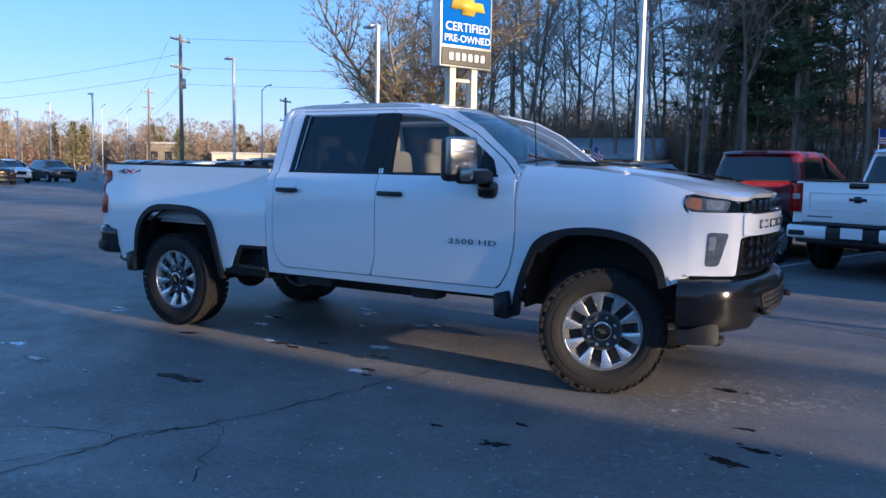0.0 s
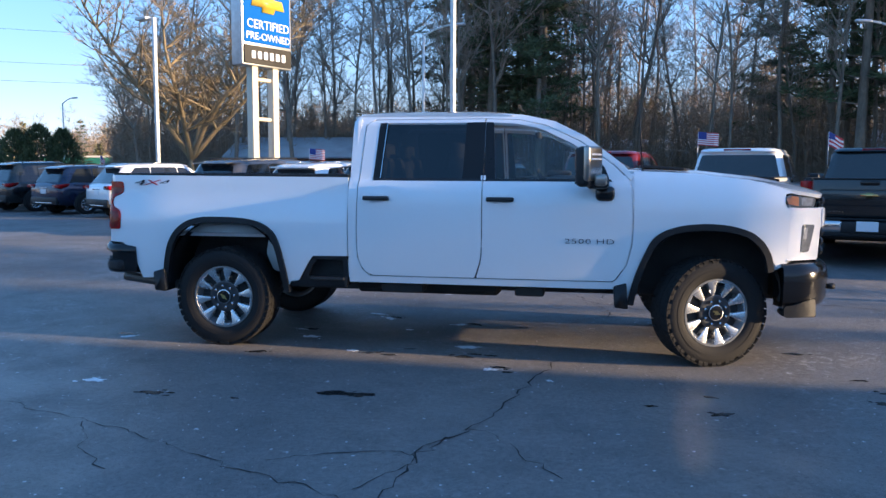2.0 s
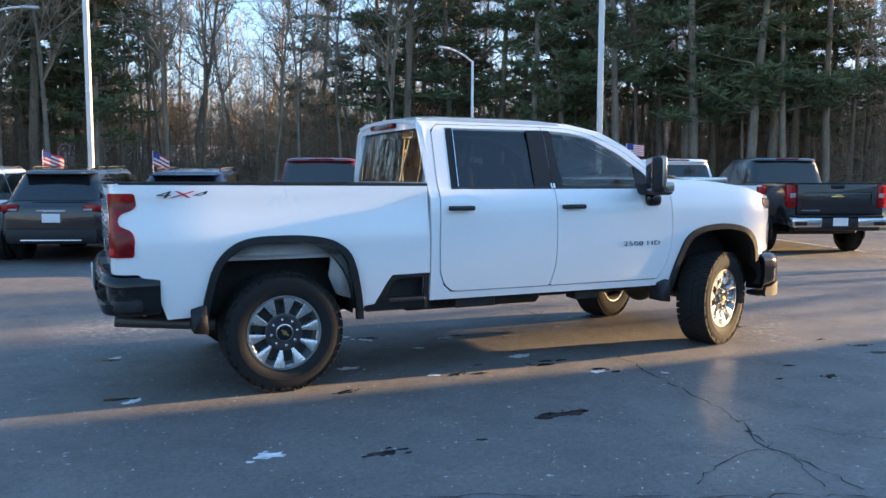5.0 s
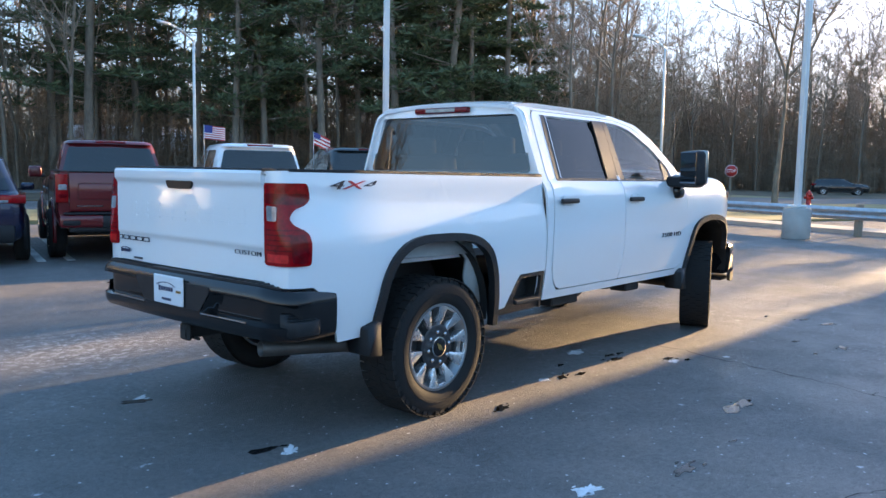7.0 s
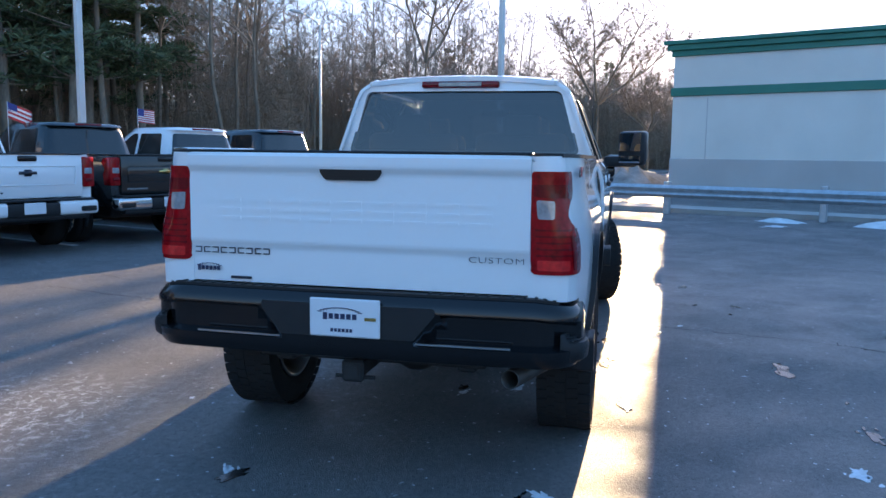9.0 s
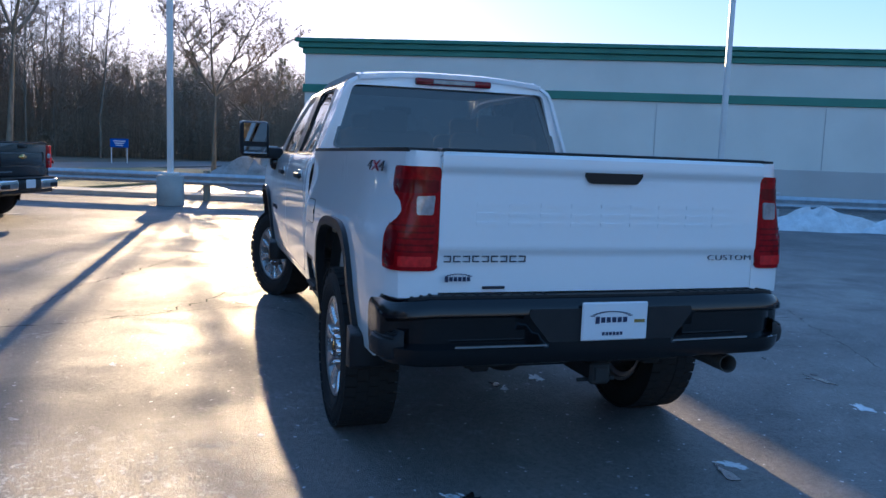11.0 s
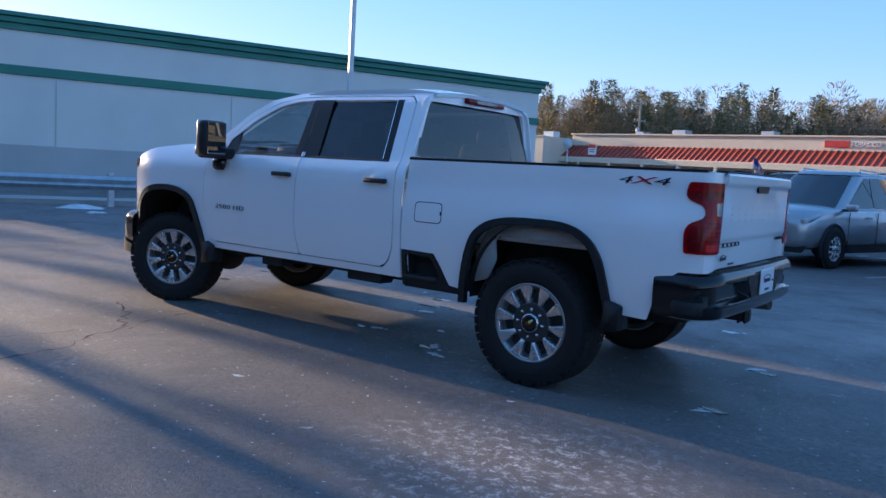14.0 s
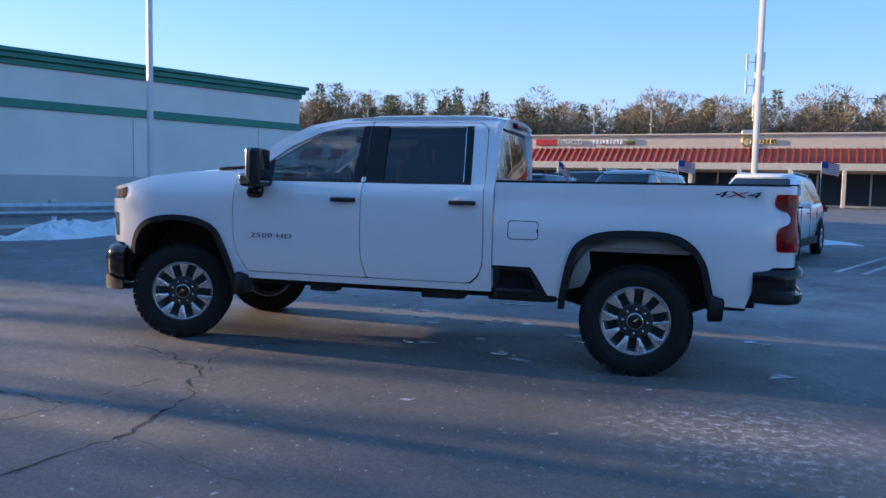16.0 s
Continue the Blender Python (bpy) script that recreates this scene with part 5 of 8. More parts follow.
def cabin_rows(x0, x1, r0, r1, wb, wr, zb, zr):
    """Glasshouse: from the belt (x0 to x1, half width wb) up to the roof (r0 to r1, wr)."""
    rows = []
    for t in (0.0, 0.5, 0.9, 1.0):
        a, c = x0 + (r0 - x0) * t, x1 + (r1 - x1) * t
        y = wb + (wr - wb) * t - (0.03 if t == 1.0 else 0)
        z = zb + (zr - zb) * t
        e = 0.10
        rows.append([(a, -y + e * 1.6, z), (a + e * 0.5, -y + e * 0.4, z), (a + 2 * e, -y, z), (c - 2.5 * e, -y, z), (c - e * 0.7, -y + e * 0.6, z), (c, -y + e * 3, z), (c + 0.05, 0, z),
                     (c, y - e * 3, z), (c - e * 0.7, y - e * 0.6, z), (c - 2.5 * e, y, z), (a + 2 * e, y, z), (a + e * 0.5, y - e * 0.4, z), (a, y - e * 1.6, z), (a - 0.02, 0, z)])
    return rows


SMALL = {}


def small_wheel(parent, x, y, s, r, w=0.22):
    if (r, w) not in SMALL:
        bm = bmesh.new()
        q = r * 0.62
        lathe(bm, [(q, w / 2), (r * 0.80, w / 2 + 0.012), (r * 0.95, w / 2 - 0.005), (r, w / 2 - 0.03), (r, -w / 2 + 0.03), (q, -w / 2)], 28)
        tyre = finish(bm, "tyre", RUBBER)
        bm = bmesh.new()
        lathe(bm, [(q + 0.01, w / 2 - 0.005), (q - 0.02, w / 2 + 0.004), (q - 0.03, w / 2 - 0.05), (0.001, w / 2 - 0.06)], 28)
        rim = finish(bm, "wheel", [ALLOY])
        spokes = []
        for d in (-1, 1):
            bm = bmesh.new()
            prism(bm, [(0.03, d * 0.03 - 0.014), (q - 0.01, d * 0.055 - 0.016), (q - 0.01, d * 0.055 + 0.016), (0.03, d * 0.03 + 0.014)], 0.02, Matrix.Translation((0, w / 2 - 0.012, 0)))
            spokes.append(finish(bm, "spoke", [ALLOY]))
        bm = bmesh.new()
        lathe(bm, [(0.055, w / 2 - 0.02), (0.05, w / 2 + 0.002), (0.001, w / 2 + 0.004)], 16)
        SMALL[(r, w)] = (tyre, rim, spokes, finish(bm, "hub_cap", [ALLOY]))
    tyre, rim, spokes, cap = SMALL[(r, w)]
    o = part("wheel", rim, None, parent)
    o.matrix_local = pose(x, y, r, 0, random.uniform(0, 70), 0 if s > 0 else 180)
    part("tyre", tyre, None, o)
    part("hub_cap", cap, None, o)
    for i in range(5):
        for sp in spokes:
            part("spoke", sp, None, o).matrix_local = pose(0, 0, 0, 0, i * 72)
    return o


def patch(name, pts, mat_, parent, thick=0.01, label=""):
    """A flat-edged plate through four points, given as a loop, with some thickness."""
    bm = bmesh.new()
    vs = [bm.verts.new(p) for p in pts]
    bm.faces.new(vs)
    bm.normal_update()
    thicken(bm, thick)
    bmesh.ops.recalc_face_normals(bm, faces=bm.faces[:])
    return part(name, bm, mat_, parent, label, smooth=False)


def cabin_side(spec, s):
    """Places a side window: x along the car, z up, on the sloping side of a cabin."""
    x0, x1, r0, r1, wb, wr, zb, zr = spec

    def f(x, z, o=0.006):
        t = (z - zb) / (zr - zb)
        return Vector((x, s * (wb + (wr - wb) * t + o), z))
    return f


def cabin_end(spec, front):
    """Places the windscreen or the rear window: y across, t from the belt (0) to the roof (1)."""
    x0, x1, r0, r1, wb, wr, zb, zr = spec

    def f(y, t, o=0.010):
        w = wb + (wr - wb) * t
        a = abs(y)
        z = zb + (zr - zb) * t
        if front:
            c = x1 + (r1 - x1) * t
            k = w - 0.30
            x = c + 0.05 * (1 - a / k) if a < k else c - 0.07 * (a - k) / 0.24
            return Vector((x + o, y, z + o * 0.6))
        c = x0 + (r0 - x0) * t
        k = w - 0.16
        x = c - 0.02 * (1 - a / k) if a < k else c + 0.05 * (a - k) / 0.12
        return Vector((x - o, y, z))
    return f


def glaze(T, spec, posts, tall, dark=None):
    """Windows of a cabin: posts are (x at the belt, x at the roof) pairs for each side window's two ends."""
    x0, x1, r0, r1, wb, wr, zb, zr = spec
    lo, hi = zb + 0.05, zb + (zr - zb) * tall
    for s in (1, -1):
        for (b0, t0), (b1, t1) in posts:
            part("side_window", panel(rounded([(b0, lo), (b1, lo), (t1, hi), (t0, hi)], 0.05), cabin_side(spec, s), (0, s, 0), thick=0.004, step=0.3), CAR_GLASS, T)
    wl = wb - 0.10
    part("windscreen", panel(rounded([(-wl, 0.06), (wl, 0.06), (wr - 0.09, tall + 0.03), (-wr + 0.09, tall + 0.03)], 0.05), cabin_end(spec, True), (1, 0, 0.5), thick=0.004, steps=(0.12, 0.3)), CAR_GLASS, T)
    part("rear_window", panel(rounded([(-wl + 0.02, 0.12), (wl - 0.02, 0.12), (wr - 0.08, tall), (-wr + 0.08, tall)], 0.06), cabin_end(spec, False), (-1, 0, 0), thick=0.004, steps=(0.12, 0.3)), CAR_GLASS, T)


def roof_cap(T, P, x0, x1, w, H):
    bm = bmesh.new()
    rows = []
    for k, z, d in ((1.0, H - .075, 0.0), (.97, H - .035, .04), (.86, H - .012, .12), (.55, H, .35)):
        rows.append([(x, y, z) for x, y, _ in cabin_rows(0, 0, x0 + d, x1 - d, 0, w * k, 1, 2)[3]])
    loft(bm, rows)
    part("roof", bm, P, T, angle=50)


def arch(T, P, x, s, w, r, z, lip=0.03, mt=None):
    """A dark wheel well with a rounded lip."""
    bm = bmesh.new()
    lathe(bm, [(r * .985, .0), (.001, .0)], 28, pose(x, s * (w + .004), z, 0, 0, 0 if s > 0 else 180))
    part("wheel_well", bm, UNDERBODY, T)
    bm = bmesh.new()
    k = 22
    rows = []
    for i in range(k + 1):
        a = radians(-22 + 224 * i / k)
        rows.append([bm.verts.new((x + q * math.cos(a), s * (w + o), z + q * math.sin(a))) for q, o in ((r * .97, -.02), (r * .975, .014), (r * 1.0 + lip * .5, .020), (r + lip, .002), (r + lip, -.03))])
    for q, p in zip(rows, rows[1:]):
        for j in range(4):
            bm.faces.new((q[j], q[j + 1], p[j + 1], p[j]))
    bmesh.ops.recalc_face_normals(bm, faces=bm.faces[:])
    part("arch_lip", bm, mt or P, T)


def parked_suv(m, colour, label, L=4.75, W=1.88, H=1.70, group="parked row", lean=0.0, black_low=True):
    T = thing("suv", label, "car", group, m)
    w, h, P = W / 2, L / 2, PAINTS[colour]
    st = [(-h, .80, .50, .92, .02), (-h + .04, .90, .40, 1.00, .03), (-h + .16, .965, .33, 1.06, .02), (-h + .6, 1, .29, 1.08, .0), (-.2, 1, .27, 1.05, .0), (h - 1.45, 1, .27, 1.04, .01), (h - 1.2, 1, .28, 1.035, .06), (h - .75, .99, .30, 1.01, .08), (h - .40, .965, .32, .975, .07), (h - .18, .92, .34, .93, .045), (h - .05, .85, .37, .86, .02), (h, .75, .42, .76, .0)]
    part("body", loft(bmesh.new(), body_rows(st, w)), P, T, angle=50)
    spec = (-h + .10, h - 1.08, -h + .42 + lean, h - 2.05, w * .925, w * .70, 1.02, H - .06)
    part("cabin", loft(bmesh.new(), cabin_rows(*spec)), P, T, angle=50)
    glaze(T, spec, (((-.02, -.07), (h - 1.42, h - 2.26)), ((-1.00, -.98), (-.055, -.105)), ((-h + .42, -h + .78 + lean), (-1.035, -1.015))), .90)
    roof_cap(T, P, -h + .34 + lean, h - 1.99, w * .715, H)
    for s in (1, -1):
        for x in (-h + .95, h - .93):
            arch(T, P, x, s, w, .40, .36, .035, TRIM_BLACK if black_low else None)
            small_wheel(T, x, s * (w - .065), s, .355)
        if black_low:
            patch("sill_trim", [(-h + 1.38, s * (w + .004), .27), (h - 1.36, s * (w + .004), .27), (h - 1.36, s * (w + .008), .42), (-h + 1.38, s * (w + .008), .42)], TRIM_BLACK, T, .02)
        # tail lamp wrapped round the corner
        bm = bmesh.new()
        prism(bm, rounded([(-h - .02, .90), (-h - .015, 1.01), (-h + .40, 1.045), (-h + .30, .95), (-h + .08, .885)], .02), w * .40, pose(0, s * w * .80, 0))
        tl = part("tail_lamp", bm, RED_LENS, T, "red tail lamp wrapped round the corner")
        bm = bmesh.new()
        box(bm, -h - .022, s * w * .68, .925, .02, w * .16, .035, .006)
        part("clear_lens", bm, CLEAR_LENS, tl)
        # head lamp swept back along the wing
        bm = bmesh.new()
        prism(bm, rounded([(h - .05, .775), (h - .06, .845), (h - .50, .955), (h - .56, .935), (h - .22, .81)], .015), w * .42, pose(0, s * w * .755, 0))
        part("head_lamp", bm, CLEAR_LENS, T, "swept-back clear head lamp")
        bm = bmesh.new()
        box(bm, h - .10, s * w * .70, .55, .08, w * .24, .10, .03, 2)
        fg = part("fog_lamp", bm, TRIM_BLACK, T)
        bm = bmesh.new()
        box(bm, h - .052, s * w * .70, .555, .02, w * .12, .045, .01)
        part("lens", bm, CLEAR_LENS, fg)
        bm = bmesh.new()
        box(bm, h - 1.28, s * (w + .10), 1.075, .13, .22, .14, .045, 3)
        mr = part("door_mirror", bm, P, T)
        bm = bmesh.new()
        box(bm, h - 1.24, s * (w + .0), 1.02, .06, .12, .04, .01)
        part("mirror_stalk", bm, SATIN_BLACK, mr)
        for x in (-.78, .22):
            bm = bmesh.new()
            box(bm, x, s * (w + .010), .90, .20, .03, .032, .01)
            part("door_handle", bm, CHROME, T)
        for x in (-h + 1.42, -.10, h - 1.42):
            bm = bmesh.new()
            box(bm, x, s * (w - .002), .68, .008, .012, .62)
            part("door_seam", bm, UNDERBODY, T)
        bm = bmesh.new()
        tube(bm, (-h + .75, s * w * .62, H + .025), (h - 2.3, s * w * .62, H + .025), .016, None, 6)
        for x in (-h + .75, h - 2.3):
            tube(bm, (x, s * w * .62, H + .025), (x, s * w * .62, H - .03), .016, None, 6)
        part("roof_rail", bm, CHROME if colour in ("silver", "white") else BLACK_PLASTIC, T)
    bm = bmesh.new()
    box(bm, -h + .03, 0, .47, .12, W * .84, .26, .05, 2)
    rb = part("rear_bumper", bm, TRIM_BLACK, T)
    bm = bmesh.new()
    box(bm, -h - .035, 0, .40, .03, W * .56, .035, .012, 2)
    part("skid_plate", bm, CHROME, rb)
    bm = bmesh.new()
    box(bm, -h - .005, 0, .78, .03, .31, .15, .006)
    part("plate", bm, PLATE_WHITE, T)
    bm = bmesh.new()
    box(bm, -h - .005, 0, .905, .03, .50, .03, .008)
    part("gate_trim", bm, CHROME, T)
    # face: upper grille, lower intake, dark chin
    gr = part("grille", panel(rounded([(-W * .27, .785), (W * .27, .785), (W * .30, .695), (W * .24, .61), (-W * .24, .61), (-W * .30, .695)], .03), lambda y, z: Vector((h + .022 - .10 * y * y, y, z)), (1, 0, 0), thick=.05, step=.1), GLOSS_BLACK, T, "black mesh grille")
    part("grille_rim", panel(rounded([(-W * .29, .802), (W * .29, .802), (W * .32, .695), (W * .255, .593), (-W * .255, .593), (-W * .32, .695)], .03), lambda y, z: Vector((h + .028 - .10 * y * y, y, z)), (1, 0, 0), [rounded([(-W * .275, .788), (W * .275, .788), (W * .305, .695), (W * .243, .607), (-W * .243, .607), (-W * .305, .695)], .03)], thick=.03, step=.1), CHROME, gr)
    for z in (.65, .695, .74):
        part("grille_bar", panel([(-W * .25, z), (W * .25, z), (W * .25, z + .010), (-W * .25, z + .010)], lambda y, z: Vector((h + .030 - .10 * y * y, y, z)), (1, 0, 0), thick=.01, step=.1), SATIN_BLACK, gr)
    part("front_bumper", panel(rounded([(-w * .90, .42), (w * .90, .42), (w * .84, .27), (-w * .84, .27)], .04), lambda y, z: Vector((h - .02 - .22 * (y / w) ** 4 - .10 * y * y, y, z)), (1, 0, 0), thick=.05, step=.1), TRIM_BLACK, T, "dark chin of the bumper")
    bm = bmesh.new()
    box(bm, h + .035, 0, .80, .02, .17, .045, .008)
    part("emblem", bm, GOLD, gr)
    bm = bmesh.new()
    box(bm, -h + .30 + lean, 0, H - .055, .26, W * .62, .03, .012, 2)
    part("rear_spoiler", bm, P, T)
    for y in (.22, -.22):
        bm = bmesh.new()
        box(bm, h - 1.75, y * 1.6, 1.16, .12, .42, .60, .08, 3)
        part("seat", bm, CABIN_DARK, T)
    # the roof line falls off in an arc towards both ends
    for ob in T.children:
        if ob.name.split(".")[0] not in ("wheel", "body", "wheel_well"):
            for v in ob.data.vertices:
                if v.co.z > 1.05:
                    v.co.z -= .085 * ((v.co.x + .45) / (h - .7)) ** 2 * (v.co.z - 1.05) / (H - 1.05)
    return T


def parked_pickup(m, colour, label, L=5.85, W=2.02, H=1.95, group="parked row", chrome=True, emblem=GOLD, plate=True, flares=False, rack=False):
    T = thing("pickup_truck", label, "pickup truck", group, m)
    w, h = W / 2, L / 2
    P = PAINTS[colour]
    cab = -h + 1.95
    # bed: two sides, floor and front wall, open above
    for s in (1, -1):
        bm = bmesh.new()
        prof = [(w * .80, .56), (w * .96, .60), (w, .78), (w, 1.10), (w * .985, 1.28), (w * .965, 1.37), (w * .955, 1.395), (w * .86, 1.395), (w * .85, 1.37), (w * .85, .90)]
        loft(bm, [[(x, s * y * k, z) for y, z in prof] for x, k in ((-h + .02, .965), (-h + .10, .985), (-h + .5, 1.0), (cab - .02, 1.0))])
        part("bed_side", bm, P, T, angle=50)
        bm = bmesh.new()
        box(bm, (-h + cab) / 2, s * w * .905, 1.402, cab + h - .06, w * .125, .018, .006)
        part("bed_rail_cap", bm, TRIM_BLACK, T)
    bm = bmesh.new()
    box(bm, (-h + cab) / 2, 0, .90, cab + h - .06, W * .84, .06)
    box(bm, cab - .04, 0, 1.14, .04, W * .84, .50)
    part("bed_floor", bm, TRIM_BLACK, T)
    st = [(cab, .985, .46, 1.28, .0), (0, 1, .44, 1.27, .0), (h - 1.75, 1, .44, 1.26, .02), (h - 1.5, 1, .46, 1.25, .05), (h - .7, .985, .50, 1.22, .07), (h - .2, .95, .54, 1.16, .05), (h - .04, .88, .58, 1.07, .02), (h, .80, .64, .98, .0)]
    part("cab_and_hood", loft(bmesh.new(), body_rows(st, w)), P, T, angle=50)
    spec = (cab + .02, h - 1.50, cab + .16, h - 2.46, w * .915, w * .745, 1.24, H - .06)
    part("cabin", loft(bmesh.new(), cabin_rows(*spec)), P, T, angle=50)
    glaze(T, spec, (((cab + 1.10, cab + 1.08), (h - 1.86, h - 2.66)), ((cab + .28, cab + .36), (cab + 1.02, cab + 1.0))), .88)
    roof_cap(T, P, cab + .06, h - 2.40, w * .755, H)
    for s in (1, -1):
        for x in (-h + 1.12, h - .98):
            arch(T, P, x, s, w, .48, .46, .06 if flares else .035, TRIM_BLACK if flares else None)
            small_wheel(T, x, s * (w - .07), s, .40, .27)
        bm = bmesh.new()
        prism(bm, rounded([(-h - .025, .93), (-h - .02, 1.36), (-h + .15, 1.355), (-h + .20, 1.28), (-h + .12, 1.18), (-h + .17, 1.10), (-h + .15, .94)], .02), w * .165, pose(0, s * w * .915, 0))
        tl = part("tail_lamp", bm, RED_LENS, T, "upright red tail lamp")
        bm = bmesh.new()
        box(bm, -h - .027, s * w * .905, 1.16, .02, w * .12, .085, .01)
        part("reverse_lens", bm, CLEAR_LENS, tl)
        bm = bmesh.new()
        box(bm, -h - .026, s * w * .905, 1.03, .02, w * .12, .05, .01)
        part("lens_shade", bm, DARK_RED_LENS, tl)
        bm = bmesh.new()
        box(bm, h - .14, s * w * .80, 1.04, .26, w * .28, .16, .05, 3)
        part("head_lamp", bm, CLEAR_LENS, T)
        bm = bmesh.new()
        box(bm, h - 1.72, s * (w + .13), 1.36, .13, .24, .22, .05, 3)
        mr = part("door_mirror", bm, P if colour != "white" else SATIN_BLACK, T)
        bm = bmesh.new()
        box(bm, h - 1.70, s * (w + .02), 1.28, .07, .14, .05, .015)
        part("mirror_stalk", bm, SATIN_BLACK, mr)
        for x in (cab + .42, cab + 1.45):
            bm = bmesh.new()
            box(bm, x, s * (w + .012), 1.08, .20, .03, .035, .01)
            part("door_handle", bm, P if colour == "white" else CHROME, T)
        for x in (cab + .16, cab + 1.05, h - 1.66):
            bm = bmesh.new()
            box(bm, x, s * (w - .002), .85, .008, .012, .72)
            part("door_seam", bm, UNDERBODY, T)
        bm = bmesh.new()
        tube(bm, (cab + .1, s * (w - .02), .42), (h - 1.6, s * (w - .02), .42), .045, None, 8)
        part("side_step", bm, BLACK_PLASTIC if flares else CHROME, T)
    bm = bmesh.new()
    box(bm, -h + .005, 0, 1.09, .06, W * .815, .60, .02, 2)
    tg = part("tailgate", bm, P, T)
    bm = bmesh.new()
    box(bm, -h - .022, 0, 1.10, .02, W * .70, .26, .03, 3)
    part("gate_panel", bm, P, tg)
    bm = bmesh.new()
    box(bm, -h + .005, 0, 1.398, .09, W * .815, .02, .006)
    part("gate_cap", bm, TRIM_BLACK, tg)
    bm = bmesh.new()
    box(bm, -h - .028, 0, 1.335, .02, .27, .075, .02, 2)
    part("gate_handle", bm, GLOSS_BLACK, tg)
    bm = bmesh.new()
    prism(bm, [(-.13, -.02), (-.05, -.02), (-.05, -.045), (.05, -.045), (.05, -.02), (.13, -.02), (.12, .02), (.05, .02), (.05, .045), (-.05, .045), (-.05, .02), (-.12, .02)], .015, pose(-h - .036, 0, 1.14, 0, 0, 90))
    part("emblem", bm, emblem, tg)
    bm = bmesh.new()
    for k in range(9):
        box(bm, -h - .026, w * .70 - k * .042, .875, .008, .028, .022)
    part("badge_bar", bm, CHROME if colour != "white" else BADGE, tg)
    BM = CHROME if chrome else P
    rb = None
    for s in (1, -1):
        bm = bmesh.new()
        box(bm, -h - .07, s * w * .66, .65, .22, w * .62, .20, .05, 3)
        rb = part("rear_bumper", bm, BM, T)
    bm = bmesh.new()
    box(bm, -h - .075, 0, .64, .20, w * .76, .19, .03, 2)
    box(bm, -h - .05, 0, .765, .24, W * .90, .03, .012)
    part("bumper_recess", bm, TRIM_BLACK, rb)
    bm = bmesh.new()
    box(bm, -h - .06, 0, .53, .16, W * .84, .09, .03, 2)
    part("bumper_valance", bm, TRIM_BLACK, rb)
    for s in (1, -1):
        bm = bmesh.new()
        box(bm, -h - .178, s * w * .80, .63, .02, w * .24, .075, .02, 2)
        part("bumper_step", bm, TRIM_BLACK, rb)
    if plate:
        bm = bmesh.new()
        box(bm, -h - .18, 0, .66, .012, .31, .155, .005)
        part("plate", bm, PLATE_WHITE, rb)
    if rack:
        bm = bmesh.new()
        box(bm, cab - .30, 0, 1.47, .42, W * .86, .15, .02, 2)
        part("tool_box", bm, CHROME, T, "bright metal tool box across the bed")
    bm = bmesh.new()
    box(bm, h - .02, 0, .90, .08, W * .62, .38, .03, 2)
    part("grille", bm, GLOSS_BLACK, T)
    bm = bmesh.new()
    box(bm, h + .0, 0, .60, .16, W * .92, .24, .05, 2)
    part("front_bumper", bm, BM, T)
    bm = bmesh.new()
    box(bm, cab + .10, 0, H - .045, .08, .50, .04, .012, 2)
    part("brake_light", bm, DARK_RED_LENS, T)
    bm = bmesh.new()
    box(bm, 0, 0, .50, L * .86, W * .7, .20, .03)
    tube(bm, (-h + 1.12, -w * .8, .40), (-h + 1.12, w * .8, .40), .06, None, 8)
    part("chassis", bm, UNDERBODY, T)
    return T


FLAG_RED = mat("flag_red", (0.55, 0.04, 0.05), 0.7, 0, 0.05, 5)
FLAG_WHITE = mat("flag_white", (0.75, 0.74, 0.72), 0.7, 0, 0.05, 5)
FLAG_BLUE = mat("flag_blue", (0.03, 0.05, 0.22), 0.7, 0, 0.05, 5)


def window_flag(p, turn, droop=0.2, red=False):
    """A small flag on a stick clipped to a car window."""
    T = thing("flag", "small striped flag clipped to a parked vehicle" if not red else "small drooping tricolour flag clipped to a parked vehicle", "flag", "window flags", Matrix.Translation(p) @ pose(0, 0, 0, 0, 0, turn))
    bm = bmesh.new()
    tube(bm, (0, 0, -.55), (0, 0, .30), .006, .005, 6)
    part("stick", bm, PLATE_WHITE, T)
    n, hh, ll = 13, .27, .42

    def cloth(a, z):
        return Vector((a * (1 - .15 * droop), .035 * math.sin(a * 14) * a / ll, .30 - hh + z - droop * a * .6))
    for i in range(7 if red else n):
        k = 7 if red else n
        z0, z1 = hh * i / k, hh * (i + 1) / k
        a0 = .17 if z0 > hh * .44 else .0
        part("stripe", panel([(a0, z0), (ll, z0), (ll, z1), (a0, z1)], cloth, (0, -1, 0), thick=.002, step=.06), FLAG_RED if (i % 2 == 0) else FLAG_WHITE, T)
    part("canton", panel([(0, hh * .46), (.17, hh * .46), (.17, hh), (0, hh)], cloth, (0, -1, 0), thick=.003, step=.06), FLAG_BLUE, T)
    return T


ROW0 = Vector((3.0, 7.75, 0))    # rear end of the white pickup in the row


def slot(k, L, off=0.0):
    """Pose in the row: k bays along, rear end on the line."""
    p = ROW0 + lot(2.45 * k, L / 2 + off)
    return pose(p.x, p.y, 0, 0, 0, 67)


# the near part of the row stands at its own angle
NEAR0, NEAR_WAY, NEAR_HEAD = Vector((2.95, 7.05, 0)), Vector((math.cos(radians(-16.5)), math.sin(radians(-16.5)), 0)), 70.5


